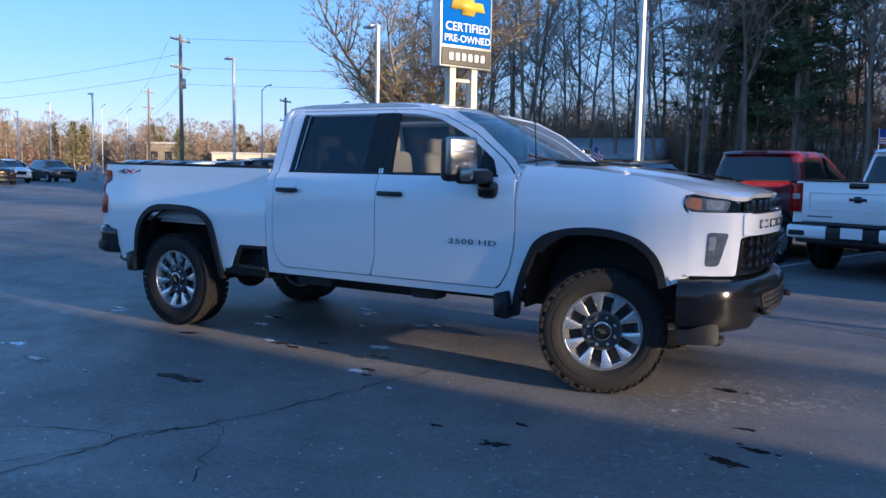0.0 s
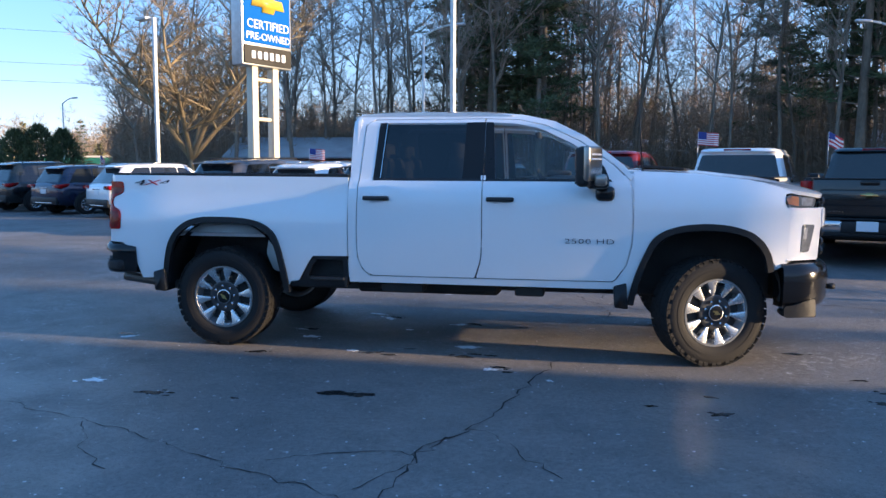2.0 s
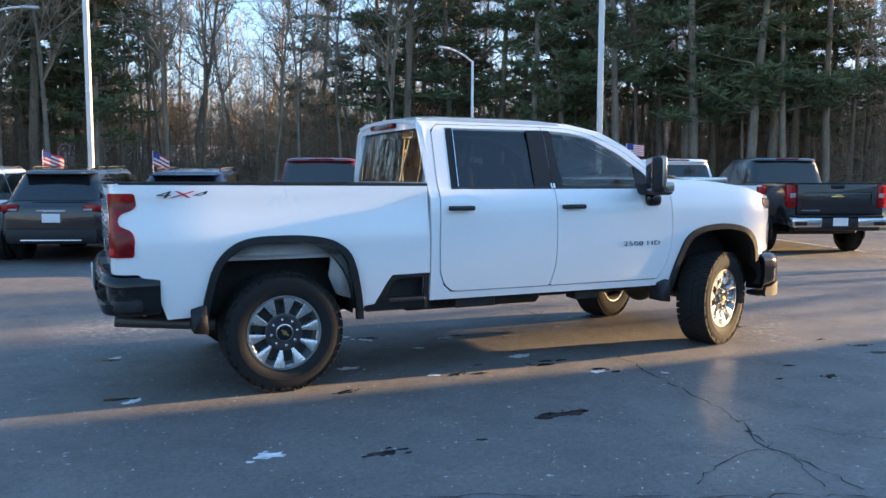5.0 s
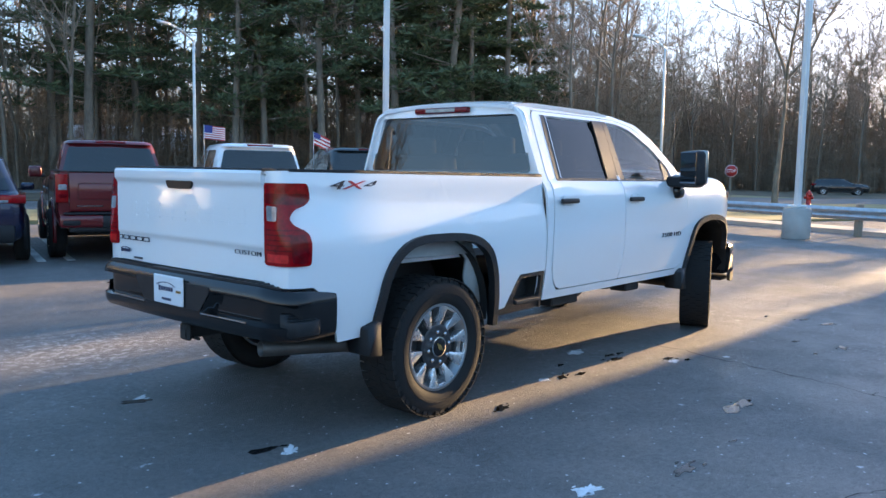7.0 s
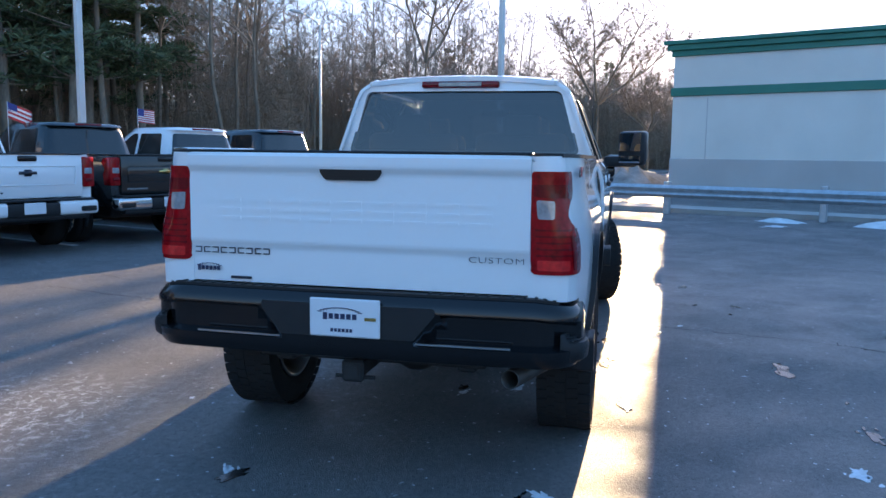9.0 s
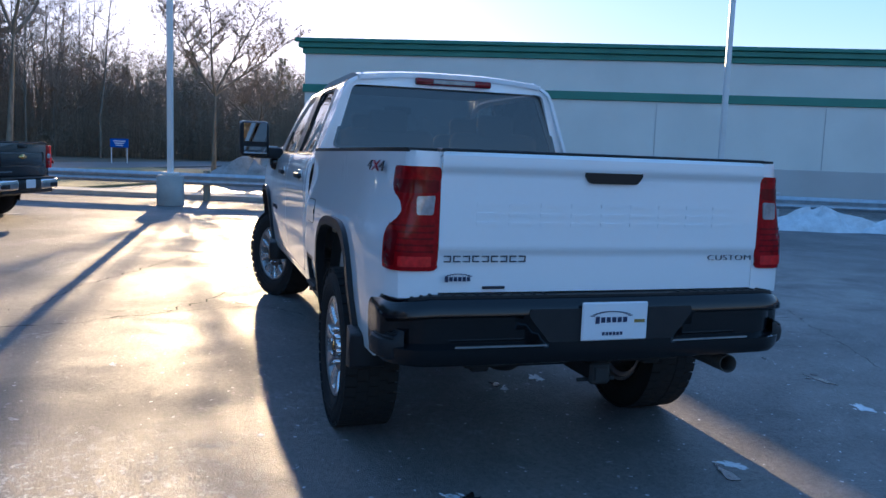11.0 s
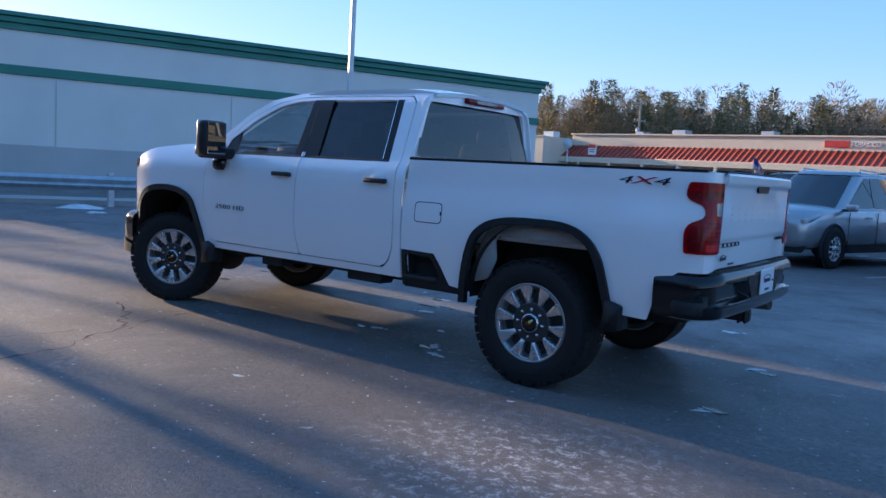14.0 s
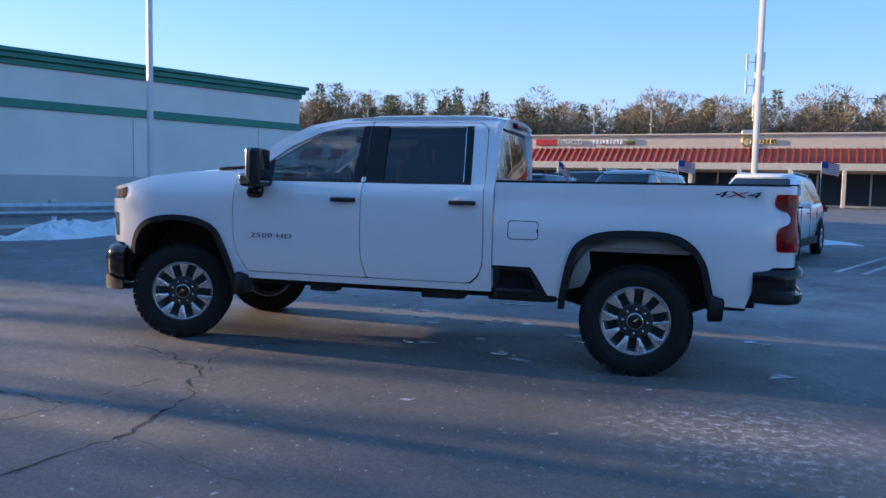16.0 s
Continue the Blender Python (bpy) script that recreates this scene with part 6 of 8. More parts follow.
def bay(u, L, tall=1.0):
    """Pose in the near row: rear end u metres along its line."""
    p = NEAR0 + NEAR_WAY * u + Vector((math.cos(radians(NEAR_HEAD)), math.sin(radians(NEAR_HEAD)), 0)) * (L / 2)
    return pose(p.x, p.y, 0, 0, 0, NEAR_HEAD) @ Matrix.Diagonal((1, 1, tall, 1))


parked_pickup(bay(-2.60, 5.85, 1.0), "red", "dark red crew cab pickup truck parked nose to the verge", chrome=False, emblem=BADGE)
parked_pickup(bay(.12, 5.85, 1.015), "white", "white crew cab pickup truck with black emblem and black arches", chrome=False, emblem=BADGE, flares=True)
parked_pickup(bay(2.50, 5.85, 1.01), "green", "black-green pickup truck with chrome bumper and gold emblem", chrome=True)
parked_pickup(bay(5.15, 5.85, 1.01), "white", "white pickup truck with chrome bumper and bed tool box", chrome=True, emblem=INK_BLUE, rack=True)
parked_pickup(bay(7.70, 5.85, 1.03), "black", "black pickup truck with chrome bumper at the end of the row", chrome=True)
for u, c, L, H, lab in ((-4.95, "blue", 4.35, 1.66, "dark blue SUV with bright lower trim parked in the row"), (-7.15, "black", 4.6, 1.68, "black SUV parked among others in the row"),
                        (-9.15, "white", 4.6, 1.67, "white SUV with wide red tail lamps in the row"), (-11.55, "grey", 4.95, 1.76, "dark grey family SUV parked in the row")):
    parked_suv(bay(u, L, 1.03), c, lab, L=L, H=H)
parked_suv(pose(-12.9, 17.0, 0, 0, 0, 58), "white", "white SUV with sloping roof parked in the row", L=4.85, H=1.72, lean=.15)
ROW = [(-8.9, "blue", 4.65, 1.68, "dark blue SUV beside white ones"), (-10.2, "green", 4.4, 1.80, "upright dark green SUV parked in the row"), (-11.5, "black", 4.75, 1.70, "black SUV parked beside a green one"), (-12.8, "white", 4.6, 1.66, "white SUV far along the row"), (-14.1, "blue", 4.6, 1.66, "blue-black SUV far along the row"), (-15.3, "grey", 4.7, 1.7, "grey SUV far along the row"),
       (-16.5, "black", 4.7, 1.7, "black SUV far along the row"), (-17.7, "silver", 4.7, 1.7, "silver SUV far along the row")]
for k, c, L, H, lab in ROW:
    parked_suv(slot(k, L), c, lab, L=L, H=H)
for k, c, u, v, yaw in ((0, "black", -52, 2.5, -14), (1, "white", -57, 4.0, -10), (2, "grey", -60, 7.5, -10), (3, "blue", -64, 5.5, 60)):
    p = lot(u, v)
    parked_suv(pose(p.x, p.y, 0, 0, 0, yaw), c, ["black SUV standing side-on far across the car park", "white car far across the car park", "grey car far across the car park", "blue-black car far across the car park"][k], group="far cars", L=4.7, H=1.62)
for u, a, z, turn, rd in ((.05, 2.75, 2.03, -20, 0), (2.45, 3.0, 2.0, -60, 1), (5.10, 2.9, 2.03, -15, 0), (-4.95, 1.4, 1.74, -40, 1), (-9.15, 1.9, 1.76, 0, 0), (-7.15, 1.8, 1.76, 10, 1)):
    p = bay(u, 2 * a) @ Vector((0, .84, 0))
    window_flag((p.x, p.y, z), turn, .15 + .5 * rd, bool(rd))
p = ROW0 + lot(2.45 * -8.8 - .83, 2.5)
window_flag((p.x, p.y, 1.74), -30, .65, True)
# across the lane, on the other side
ACROSS = "row across the lane"
parked_suv(pose(1.5, -13.2, 0, 0, 0, 72), "blue", "dark blue SUV with bright grille parked nose to the lane", L=4.65, H=1.74, group=ACROSS)
parked_suv(pose(-1.25, -12.1, 0, 0, 0, 72) @ Matrix.Diagonal((1, 1, 1.06, 1)), "silver", "silver SUV parked nose to the lane", L=4.75, H=1.74, group=ACROSS)
parked_suv(pose(-4.15, -11.7, 0, 0, 0, 72) @ Matrix.Diagonal((1, 1, 1.08, 1)), "white", "white SUV with black grille parked nose to the lane", L=4.65, H=1.68, group=ACROSS)
parked_suv(pose(-8.0, -11.0, 0, 0, 0, 72), "teal", "bright blue SUV parked nose to the lane", L=4.6, H=1.66, group=ACROSS)
parked_suv(pose(-.6, -18.6, 0, 0, 0, 162), "black", "large black SUV standing behind the row", L=5.2, W=2.02, H=1.93, group=ACROSS)
parked_suv(pose(6.2, -24.0, 0, 0, 0, 252), "blue", "dark SUV behind the row across the lane", L=4.6, H=1.62, group=ACROSS)
for fx, fy, tr, dr in ((-2.3, -12.2, 200, .3), (-5.3, -11.9, 200, .3), (.6, -13.1, 150, 1.2)):
    window_flag((fx, fy, 1.80), tr, dr, False)

# ---------- roadside sign of the dealer ----------
SIGN_BLUE = mat("sign_blue", (0.003, 0.105, 0.42), 0.8, 0, 0.03, 1, spec=0.1)
SIGN_BLACK = mat("sign_black", (0.012, 0.012, 0.013), 0.3, 0, 0.05, 1)
LETTER_WHITE = mat("letter_white", (0.8, 0.8, 0.8), 0.4, 0, 0.02, 2)
CREAM = mat("cream_paint", (0.62, 0.55, 0.42), 0.5, 0, 0.08, 1.5)


def dealer_sign(p, yaw):
    T = thing("sign", "tall blue and black dealer sign on two metal posts", "sign", m=pose(p[0], p[1], 0, 0, 0, yaw))
    W_, z0, z1 = 2.1, 4.95, 8.9
    for s in (-.5, .5):
        bm = bmesh.new()
        box(bm, s * .92, 0, 2.55, .26, .30, 5.1, .03, 2)
        part("post", bm, CREAM, T, "square cream metal post")
    for z in (1.3, 3.2, 4.5):
        bm = bmesh.new()
        box(bm, 0, 0, z, .66, .12, .12, .02)
        part("crossbar", bm, CREAM, T)
    bm = bmesh.new()
    box(bm, 0, 0, (z0 + z1) / 2, W_ + .10, .50, z1 - z0 + .1, .04, 2)
    cab = part("cabinet", bm, GALVANISED, T)
    bm = bmesh.new()
    box(bm, 0, -.262, (z0 + .62 + z1) / 2 + .02, W_ - .06, .03, z1 - z0 - .70, .01)
    part("blue_face", bm, SIGN_BLUE, cab, "blue sign face with white words")
    bm = bmesh.new()
    box(bm, 0, -.268, z0 + .30, W_ - .02, .05, .58, .01)
    part("black_face", bm, SIGN_BLACK, cab, "black name panel with white marks")
    letters("word", "CERTIFIED", .40, .01, LETTER_WHITE, cab, pose(0.03, -.282, 6.22), stretch=1.02)
    letters("word", "PRE-OWNED", .33, .01, LETTER_WHITE, cab, pose(0.03, -.282, 5.84), stretch=1.02)
    for i in range(6):
        bm = bmesh.new()
        box(bm, -.66 + i * .265, -.297, z0 + .30, .17, .012, .25, .03, 2)
        part("name_mark", bm, LETTER_WHITE, cab)
    bm = bmesh.new()
    prism(bm, [(-.72, -.14), (-.25, -.14), (-.25, -.30), (.25, -.30), (.32, -.14), (.72, -.14), (.62, .16), (.25, .16), (.25, .30), (-.25, .30), (-.32, .16), (-.62, .16)], .05, pose(0, -.29, 6.94))
    part("emblem", bm, mat("yellow_enamel", (0.72, 0.48, 0.06), 0.4, 0, 0.1, 2), cab, "plain gold emblem")
    return T


dealer_sign((-9.97, 18.05), 67)

# ---------- guard rail ----------
RU = 14.9


def guard_rail():
    T = thing("guard_rail", "long galvanised guard rail on wooden and steel posts", "guard rail")
    V0, V1 = -15.5, 13.4
    prof = [(0.0, .44), (-.05, .47), (-.08, .52), (-.05, .57), (0.0, .60), (-.05, .63), (-.08, .68), (-.05, .73), (0.0, .76)]
    n = int((V1 - V0) / 3.81) + 1
    for k in range(n):
        a, c = V0 + k * 3.81, min(V0 + (k + 1) * 3.81, V1)
        bm = bmesh.new()
        r = [[bm.verts.new(lot(RU + o + (.006 if k % 2 else 0), v, z)) for o, z in prof] for v in (a - .12, c + .12)]
        for i in range(len(prof) - 1):
            bm.faces.new((r[0][i], r[1][i], r[1][i + 1], r[0][i + 1]))
        bmesh.ops.recalc_face_normals(bm, faces=bm.faces[:])
        bm.normal_update()
        thicken(bm, .004)
        part("rail", bm, GALVANISED, T)
    v = 8.0
    while v > V0:
        bm = bmesh.new()
        box(bm, 0, 0, .42, .16, .16, .86, .02, 1, m=Matrix.Translation(lot(RU + .12, v)) @ pose(0, 0, 0, 0, 0, -23))
        part("post", bm, OLD_WOOD if v > 6 else GALVANISED, T)
        v -= 3.81
    return T


guard_rail()
# kerb and island beyond the rail
sheet("verge", [(15.6, -30), (17.0, -30), (17.0, 16), (15.6, 16)], 0.12, CONCRETE, "narrow grey concrete strip behind the guard rail", "pavement")


# ---------- snow ----------
def snow_heap(name, p, rx, ry, h, yaw, seed, label, mat_=SNOW):
    random.seed(seed)
    bm = bmesh.new()
    n, k = 26, 7
    rings = []
    ph = [random.uniform(0, 6.3) for _ in range(6)]
    for j in range(k + 1):
        t = j / k
        row = []
        for i in range(n):
            a = math.tau * i / n
            wob = 1 + .16 * math.sin(3 * a + ph[0]) + .12 * math.sin(5 * a + ph[1]) + .08 * math.sin(9 * a + ph[2])
            z = h * (1 - t ** 2) * (1 + .25 * math.sin(4 * a + ph[3] + 3 * t) + .15 * math.sin(7 * a + ph[4]))
            row.append(bm.verts.new((rx * t * wob * math.cos(a), ry * t * wob * math.sin(a), max(0.004, z) if j < k else 0.002)))
        rings.append(row)
    for q, w in zip(rings[1:], rings[2:]):
        for i in range(n):
            m = (i + 1) % n
            bm.faces.new((q[i], w[i], w[m], q[m]))
    bm.faces.new(rings[1])
    bmesh.ops.delete(bm, geom=rings[0], context="VERTS")
    bmesh.ops.recalc_face_normals(bm, faces=bm.faces[:])
    return solid(name, bm, mat_, label, "snow", "snow patches", pose(p[0], p[1], 0, 0, 0, yaw))


for i, (u, v, rx, ry, h) in enumerate(((13.4, -2.6, .45, .9, .20), (14.0, -4.6, .5, 1.0, .24), (13.9, -3.4, .5, .9, .22), (14.3, -1.2, .35, .8, .10), (14.1, -3.3, .45, 1.3, .22), (14.0, -5.6, .5, 1.2, .26), (13.9, -7.9, .6, 1.5, .32), (14.0, -10.4, .6, 1.5, .30), (14.2, 1.1, .25, .5, .06))):
    snow_heap("snow_bank", lot(u, v), rx, ry, h * 1.4, -23, 40 + i, "low bank of dirty snow along the guard rail")
snow_heap("snow_mound", (30.2, -0.7), 2.7, 1.8, 1.0, -50, 60, "grey mound of ploughed dirty snow beyond the rail", mat("dirty_snow", (0.36, 0.35, 0.34), 0.85, 0, 0.15, 1.5, 0.9, 14, tint=(0.14, 0.13, 0.12)))
snow_heap("snow_bank", (-5.6, -17.0), 1.5, .5, .14, -23, 61, "low bank of dirty snow at the end of a parking bay")

# patches of ice and snow, spots and cracks on the asphalt
ICE = mat("thin_ice", (0.80, 0.82, 0.85), 0.55, 0, 0.08, 14, 0.6, 60, tint=(0.50, 0.51, 0.53))
WET = mat("wet_oil_spot", (0.016, 0.016, 0.017), 0.22, 0, 0.2, 12, rvar=0.12)
TAR = mat("crack_shadow", (0.016, 0.015, 0.015), 0.85, 0, 0.2, 30)


def blot(name, mat_, p, size, seed, label, category, group, squash=.5, yaw=0.0, z=.004):
    """A ragged flat patch, a few millimetres thick, with a few drops beside it."""
    random.seed(seed)
    bm = bmesh.new()
    drops = [(0.0, 0.0, 1.0)] + [(random.uniform(-1.7, 1.7), random.uniform(-1.5, 1.5), random.uniform(.10, .34)) for _ in range(random.randint(2, 5))]
    for k, (dx, dy, f) in enumerate(drops):
        n = 56 if k == 0 else 16
        ring = []
        for i in range(n):
            a = math.tau * i / n
            q = Vector((math.cos(a), math.sin(a), seed * 1.7 + k * 3.1))
            r = size * f * (.85 + .75 * noise.noise(q * 1.3) + .40 * noise.noise(q * 3.1) + .22 * noise.noise(q * 7.3))
            ring.append(bm.verts.new((size * dx + r * math.cos(a), (size * dy + r * math.sin(a)) * squash, z)))
        bm.faces.new(ring)
    bm.normal_update()
    thicken(bm, z)
    return solid(name, bm, mat_, label, category, group, pose(p[0], p[1], 0.0005, 0, 0, yaw), smooth=False)


SNOWY = [(-2.38, -2.26, .10), (-1.6, -.18, .05), (-1.08, .75, .08), (.06, -.64, .09), (-3.03, -.84, .08), (-.93, .55, .08), (-.14, .35, .06), (-.58, 0, .05), (-.85, -.95, .05), (-1.39, -.48, .09), (-3.09, .64, .06), (.38, -1.37, .07), (-.62, 2.24, .04), (-2.16, 1.38, .03), (.85, -1.6, .03), (1.1, -3.8, .04), (12.4, -4.3, .35)]
for i, (x, y, r) in enumerate(SNOWY):
    blot("ice_patch", ICE, (x, y), r * .95, 100 + i, "thin patch of white ice on the asphalt", "ice", "ice patches", .55, random.uniform(-40, 40), .0022)
SPOTS = [(-.6, -2.24, .15), (-.4, -2.24, .14), (-1.8, -2.47, .13), (.12, -1.0, .09), (.2, -.89, .07), (-.69, -1.0, .09), (-.38, -.79, .05), (.45, -1.29, .08), (2.8, -.32, .10), (3.08, -1.75, .13), (3.2, -1.49, .09), (3.07, -1.14, .06), (1.95, -2.19, .09), (1.94, -1.81, .05), (-1.62, -1.16, .10), (-.51, -1.05, .08), (-3.12, -.73, .10), (.32, -.91, .06), (.53, -1.42, .05), (1.53, -2.1, .05), (-1.19, -2.48, .04), (-1.51, -.16, .07), (-3.14, .57, .11), (-.86, .6, .10), (-.03, .42, .08)]
for i, (x, y, r) in enumerate(SPOTS):
    blot("wet_spot", WET, (x, y), r * .8, 200 + i, "dark wet spot on the asphalt", "stain", "wet spots", .42, random.uniform(-25, 25), .0035)


def crack(pts, w, seed):
    """A jagged crack along a line of places, as a thin dark ribbon."""
    random.seed(seed)
    line = []
    for (ax, ay), (bx, by) in zip(pts, pts[1:]):
        n = max(2, int(math.hypot(bx - ax, by - ay) / .07))
        for i in range(n):
            t = i / n
            line.append(Vector((ax + (bx - ax) * t + random.gauss(0, .022), ay + (by - ay) * t + random.gauss(0, .022))))
    line.append(Vector(pts[-1]))
    bm = bmesh.new()
    prev = None
    for i, p in enumerate(line):
        d = (line[min(i + 1, len(line) - 1)] - line[max(i - 1, 0)]).normalized()
        nrm = Vector((-d.y, d.x)) * w * random.choice((.18, .3, .45, .65, .9))
        cur = (bm.verts.new((p.x - nrm.x, p.y - nrm.y, .003)), bm.verts.new((p.x + nrm.x, p.y + nrm.y, .003)))
        if prev:
            bm.faces.new((prev[0], cur[0], cur[1], prev[1]))
        prev = cur
    bmesh.ops.recalc_face_normals(bm, faces=bm.faces[:])
    return solid("crack", bm, TAR, "jagged crack in the asphalt", "crack", "asphalt cracks", kind="structure", smooth=False)


CRACKS = [([(2.13, 1.44), (1.62, 1.62), (1.4, 1.84), (1.07, 2.0), (.98, 2.36), (.77, 2.62), (.66, 3.14), (.62, 3.53), (.73, 3.96), (.81, 4.24), (1.0, 5.0)], .016), ([(1.07, 1.96), (1.29, 1.5), (1.29, 1.1)], .010), ([(1.53, 1.37), (1.31, 1.09), (.9, .8)], .009),
          ([(.63, 3.48), (.13, 3.7), (-.3, 3.9), (-.9, 4.3)], .003), ([(1.2, 2.3), (1.31, 2.79), (1.65, 4.48), (2.09, 5.41)], .007), ([(10.85, -.4), (5.77, 1.57), (4.11, 2.22), (2.5, 2.9), (1.4, 3.1)], .012),
          ([(-5.2, -2.2), (-2.84, -2.8), (-1.88, -3.1), (-1.06, -3.43), (-.32, -3.76), (.6, -4.2)], .006), ([(-1.85, -3.12), (-1.57, -3.56), (-1.26, -3.8)], .006),
          ([(.87, -1.0), (.74, -1.5), (.7, -1.84), (.58, -2.44), (.39, -2.94), (.25, -3.35), (.2, -3.9)], .009), ([(.45, -2.8), (.62, -2.92), (.84, -3.22), (1.03, -3.46)], .005), ([(.39, -2.94), (.22, -3.26), (-.09, -3.27), (-.51, -3.52)], .006), ([(.22, -3.26), (.24, -3.47), (.05, -3.8)], .005)]
for i, (pts, w) in enumerate(CRACKS):
    crack(pts, w, 300 + i)

# bay lines
for k in range(-14, 5):
    for (du, dv0, dv1) in ((-1.22, .6, 5.3),):
        a = ROW0 + lot(2.45 * k + du, 0) if k < -5 else NEAR0 + NEAR_WAY * (2.52 * k - 1.26)
        bm = bmesh.new()
        box(bm, 0, (dv0 + dv1) / 2, .003, .10, dv1 - dv0, .006, m=pose(a.x, a.y, 0, 0, 0, -23 if k < -5 else -16.5))
        solid("bay_line", bm, STRIPE, "worn white line of a parking bay", "road marking", "bay lines", kind="structure", smooth=False)
for k in range(2):
    a = NEAR0 + NEAR_WAY * (-3.78 + .42 * k)
    bm = bmesh.new()
    box(bm, 0, 2.8, .0035, .12, 4.6, .007, m=pose(a.x, a.y, 0, 0, 0, -16.5))
    solid("bay_line", bm, STRIPE, "worn white line beside a parking bay", "road marking", "bay lines", kind="structure", smooth=False)
for k in range(-3, 4):
    a = Vector((-2.9, -9.4, 0)) + lot(2.85 * k, 0)
    for du in (0, .45):
        bm = bmesh.new()
        box(bm, du, -2.2, .003, .10, 4.6, .006, m=pose(a.x, a.y, 0, 0, 0, -23))
        solid("bay_line", bm, STRIPE, "worn white line of a parking bay", "road marking", "bay lines", kind="structure", smooth=False)

# ---------- street furniture ----------
RED_PAINT = mat("red_enamel", (0.5, 0.03, 0.025), 0.4, 0, 0.08, 6)


def hydrant(p):
    T = thing("fire_hydrant", "red fire hydrant standing in the grass", "fire hydrant", m=pose(p[0], p[1], .08))
    bm = bmesh.new()
    lathe(bm, [(.001, 0), (.17, 0), (.17, .05), (.12, .07), (.115, .55), (.15, .57), (.15, .62), (.12, .70), (.05, .78), (.03, .84), (.001, .85)], 20, pose(0, 0, 0, 90))
    part("barrel", bm, RED_PAINT, T)
    for a in (0, 90, 180):
        bm = bmesh.new()
        lathe(bm, [(.06, .08), (.06, .17), (.075, .17), (.075, .21), (.001, .22)], 12, Matrix.Translation((0, 0, .46)) @ pose(0, 0, 0, 0, 0, a))
        part("outlet", bm, RED_PAINT, T)
    return T


hydrant((36.0, 8.6))


def stop_sign(p, yaw):
    T = thing("stop_sign", "red octagonal stop sign on a thin post", "sign", m=pose(p[0], p[1], 0, 0, 0, yaw))
    bm = bmesh.new()
    box(bm, 0, .03, .95, .05, .04, 1.9, .005)
    part("post", bm, OLD_WOOD, T)
    oc = [(.38 / math.cos(math.pi / 8) * math.cos(math.pi / 8 + i * math.pi / 4), .38 / math.cos(math.pi / 8) * math.sin(math.pi / 8 + i * math.pi / 4)) for i in range(8)]
    bm = bmesh.new()
    prism(bm, oc, .012, pose(0, 0, 1.88))
    b = part("rim", bm, LETTER_WHITE, T)
    bm = bmesh.new()
    prism(bm, [(x * .93, z * .93) for x, z in oc], .012, pose(0, -.008, 1.88))
    part("face", bm, RED_PAINT, b)
    letters("word", "STOP", .30, .004, LETTER_WHITE, b, pose(0, -.018, 1.88), stretch=.85)
    return T


stop_sign((45.8, 16.5), -72)
# small notice board on two legs by the road
T = thing("notice_board", "small blue notice board on two legs by the road", "sign", m=pose(60, 7.6, 0, 0, 0, -80) @ Matrix.Diagonal((.7, 1, .62, 1)))
bm = bmesh.new()
box(bm, 0, 0, 2.6, 1.9, .08, 1.1, .02)
part("board", bm, SIGN_BLUE, T)
for s in (-.8, .8):
    bm = bmesh.new()
    box(bm, s, .05, 1.3, .09, .09, 2.6)
    part("leg", bm, LETTER_WHITE, T)
bm = bmesh.new()
for k in range(3):
    box(bm, 0, -.045, 2.85 - k * .26, 1.3 - .3 * k, .01, .12)
part("marks", bm, LETTER_WHITE, T)

# street lamps with curved arms, farther off
for p, h, yaw in (((-6.8, 28.5), 7.6, -10), ((30.4, 13.8), 7.6, 160), ((9.7, 58.6), 13.0, -40), ((11.8, 24.6), 6.5, 200), ((-52, 52.2), 8.8, -20), ((-94, 64.8), 9.0, -20), ((-43, 52.6), 7.0, -20), ((-85, 62), 8.0, -20)):
    lamp_pole(p, h, "arm", yaw, base=False, group="street lamps", label="grey street lamp with a curved arm", r=.07)


def utility_pole(p, h, yaw):
    T = thing("utility_pole", "weathered wooden utility pole with crossarms", "utility pole", "utility poles", pose(p[0], p[1], 0, 0, 0, yaw))
    bm = bmesh.new()
    tube(bm, (0, 0, 0), (0, 0, h), .17, .11, 10)
    part("pole", bm, OLD_WOOD, T)
    for z in (h - .4, h - 2.4):
        bm = bmesh.new()
        box(bm, 0, 0, z, 2.4, .10, .12, .01)
        part("crossarm", bm, OLD_WOOD, T)
        for x in (-1.05, -.45, .45, 1.05):
            bm = bmesh.new()
            lathe(bm, [(.02, 0), (.05, .05), (.03, .10), (.05, .13), (.001, .17)], 8, pose(x, 0, z + .06, 90))
            part("insulator", bm, PLATE_WHITE, T)
    bm = bmesh.new()
    lathe(bm, [(.001, 0), (.2, 0), (.2, .7), (.001, .75)], 12, pose(.3, 0, h - 3.9, 90))
    part("transformer", bm, GALVANISED, T)
    return T


UP = [((-44, 35.4), 11.0), ((-82, 63), 11.0), ((-53.5, 57.2), 8.55), ((2.5, 62), 12.5), ((33, 50), 12.5)]
for p, h in UP:
    utility_pole(p, h, 105)
CABLE = mat("cable", (0.02, 0.02, 0.02), 0.6, 0, 0.05, 2)


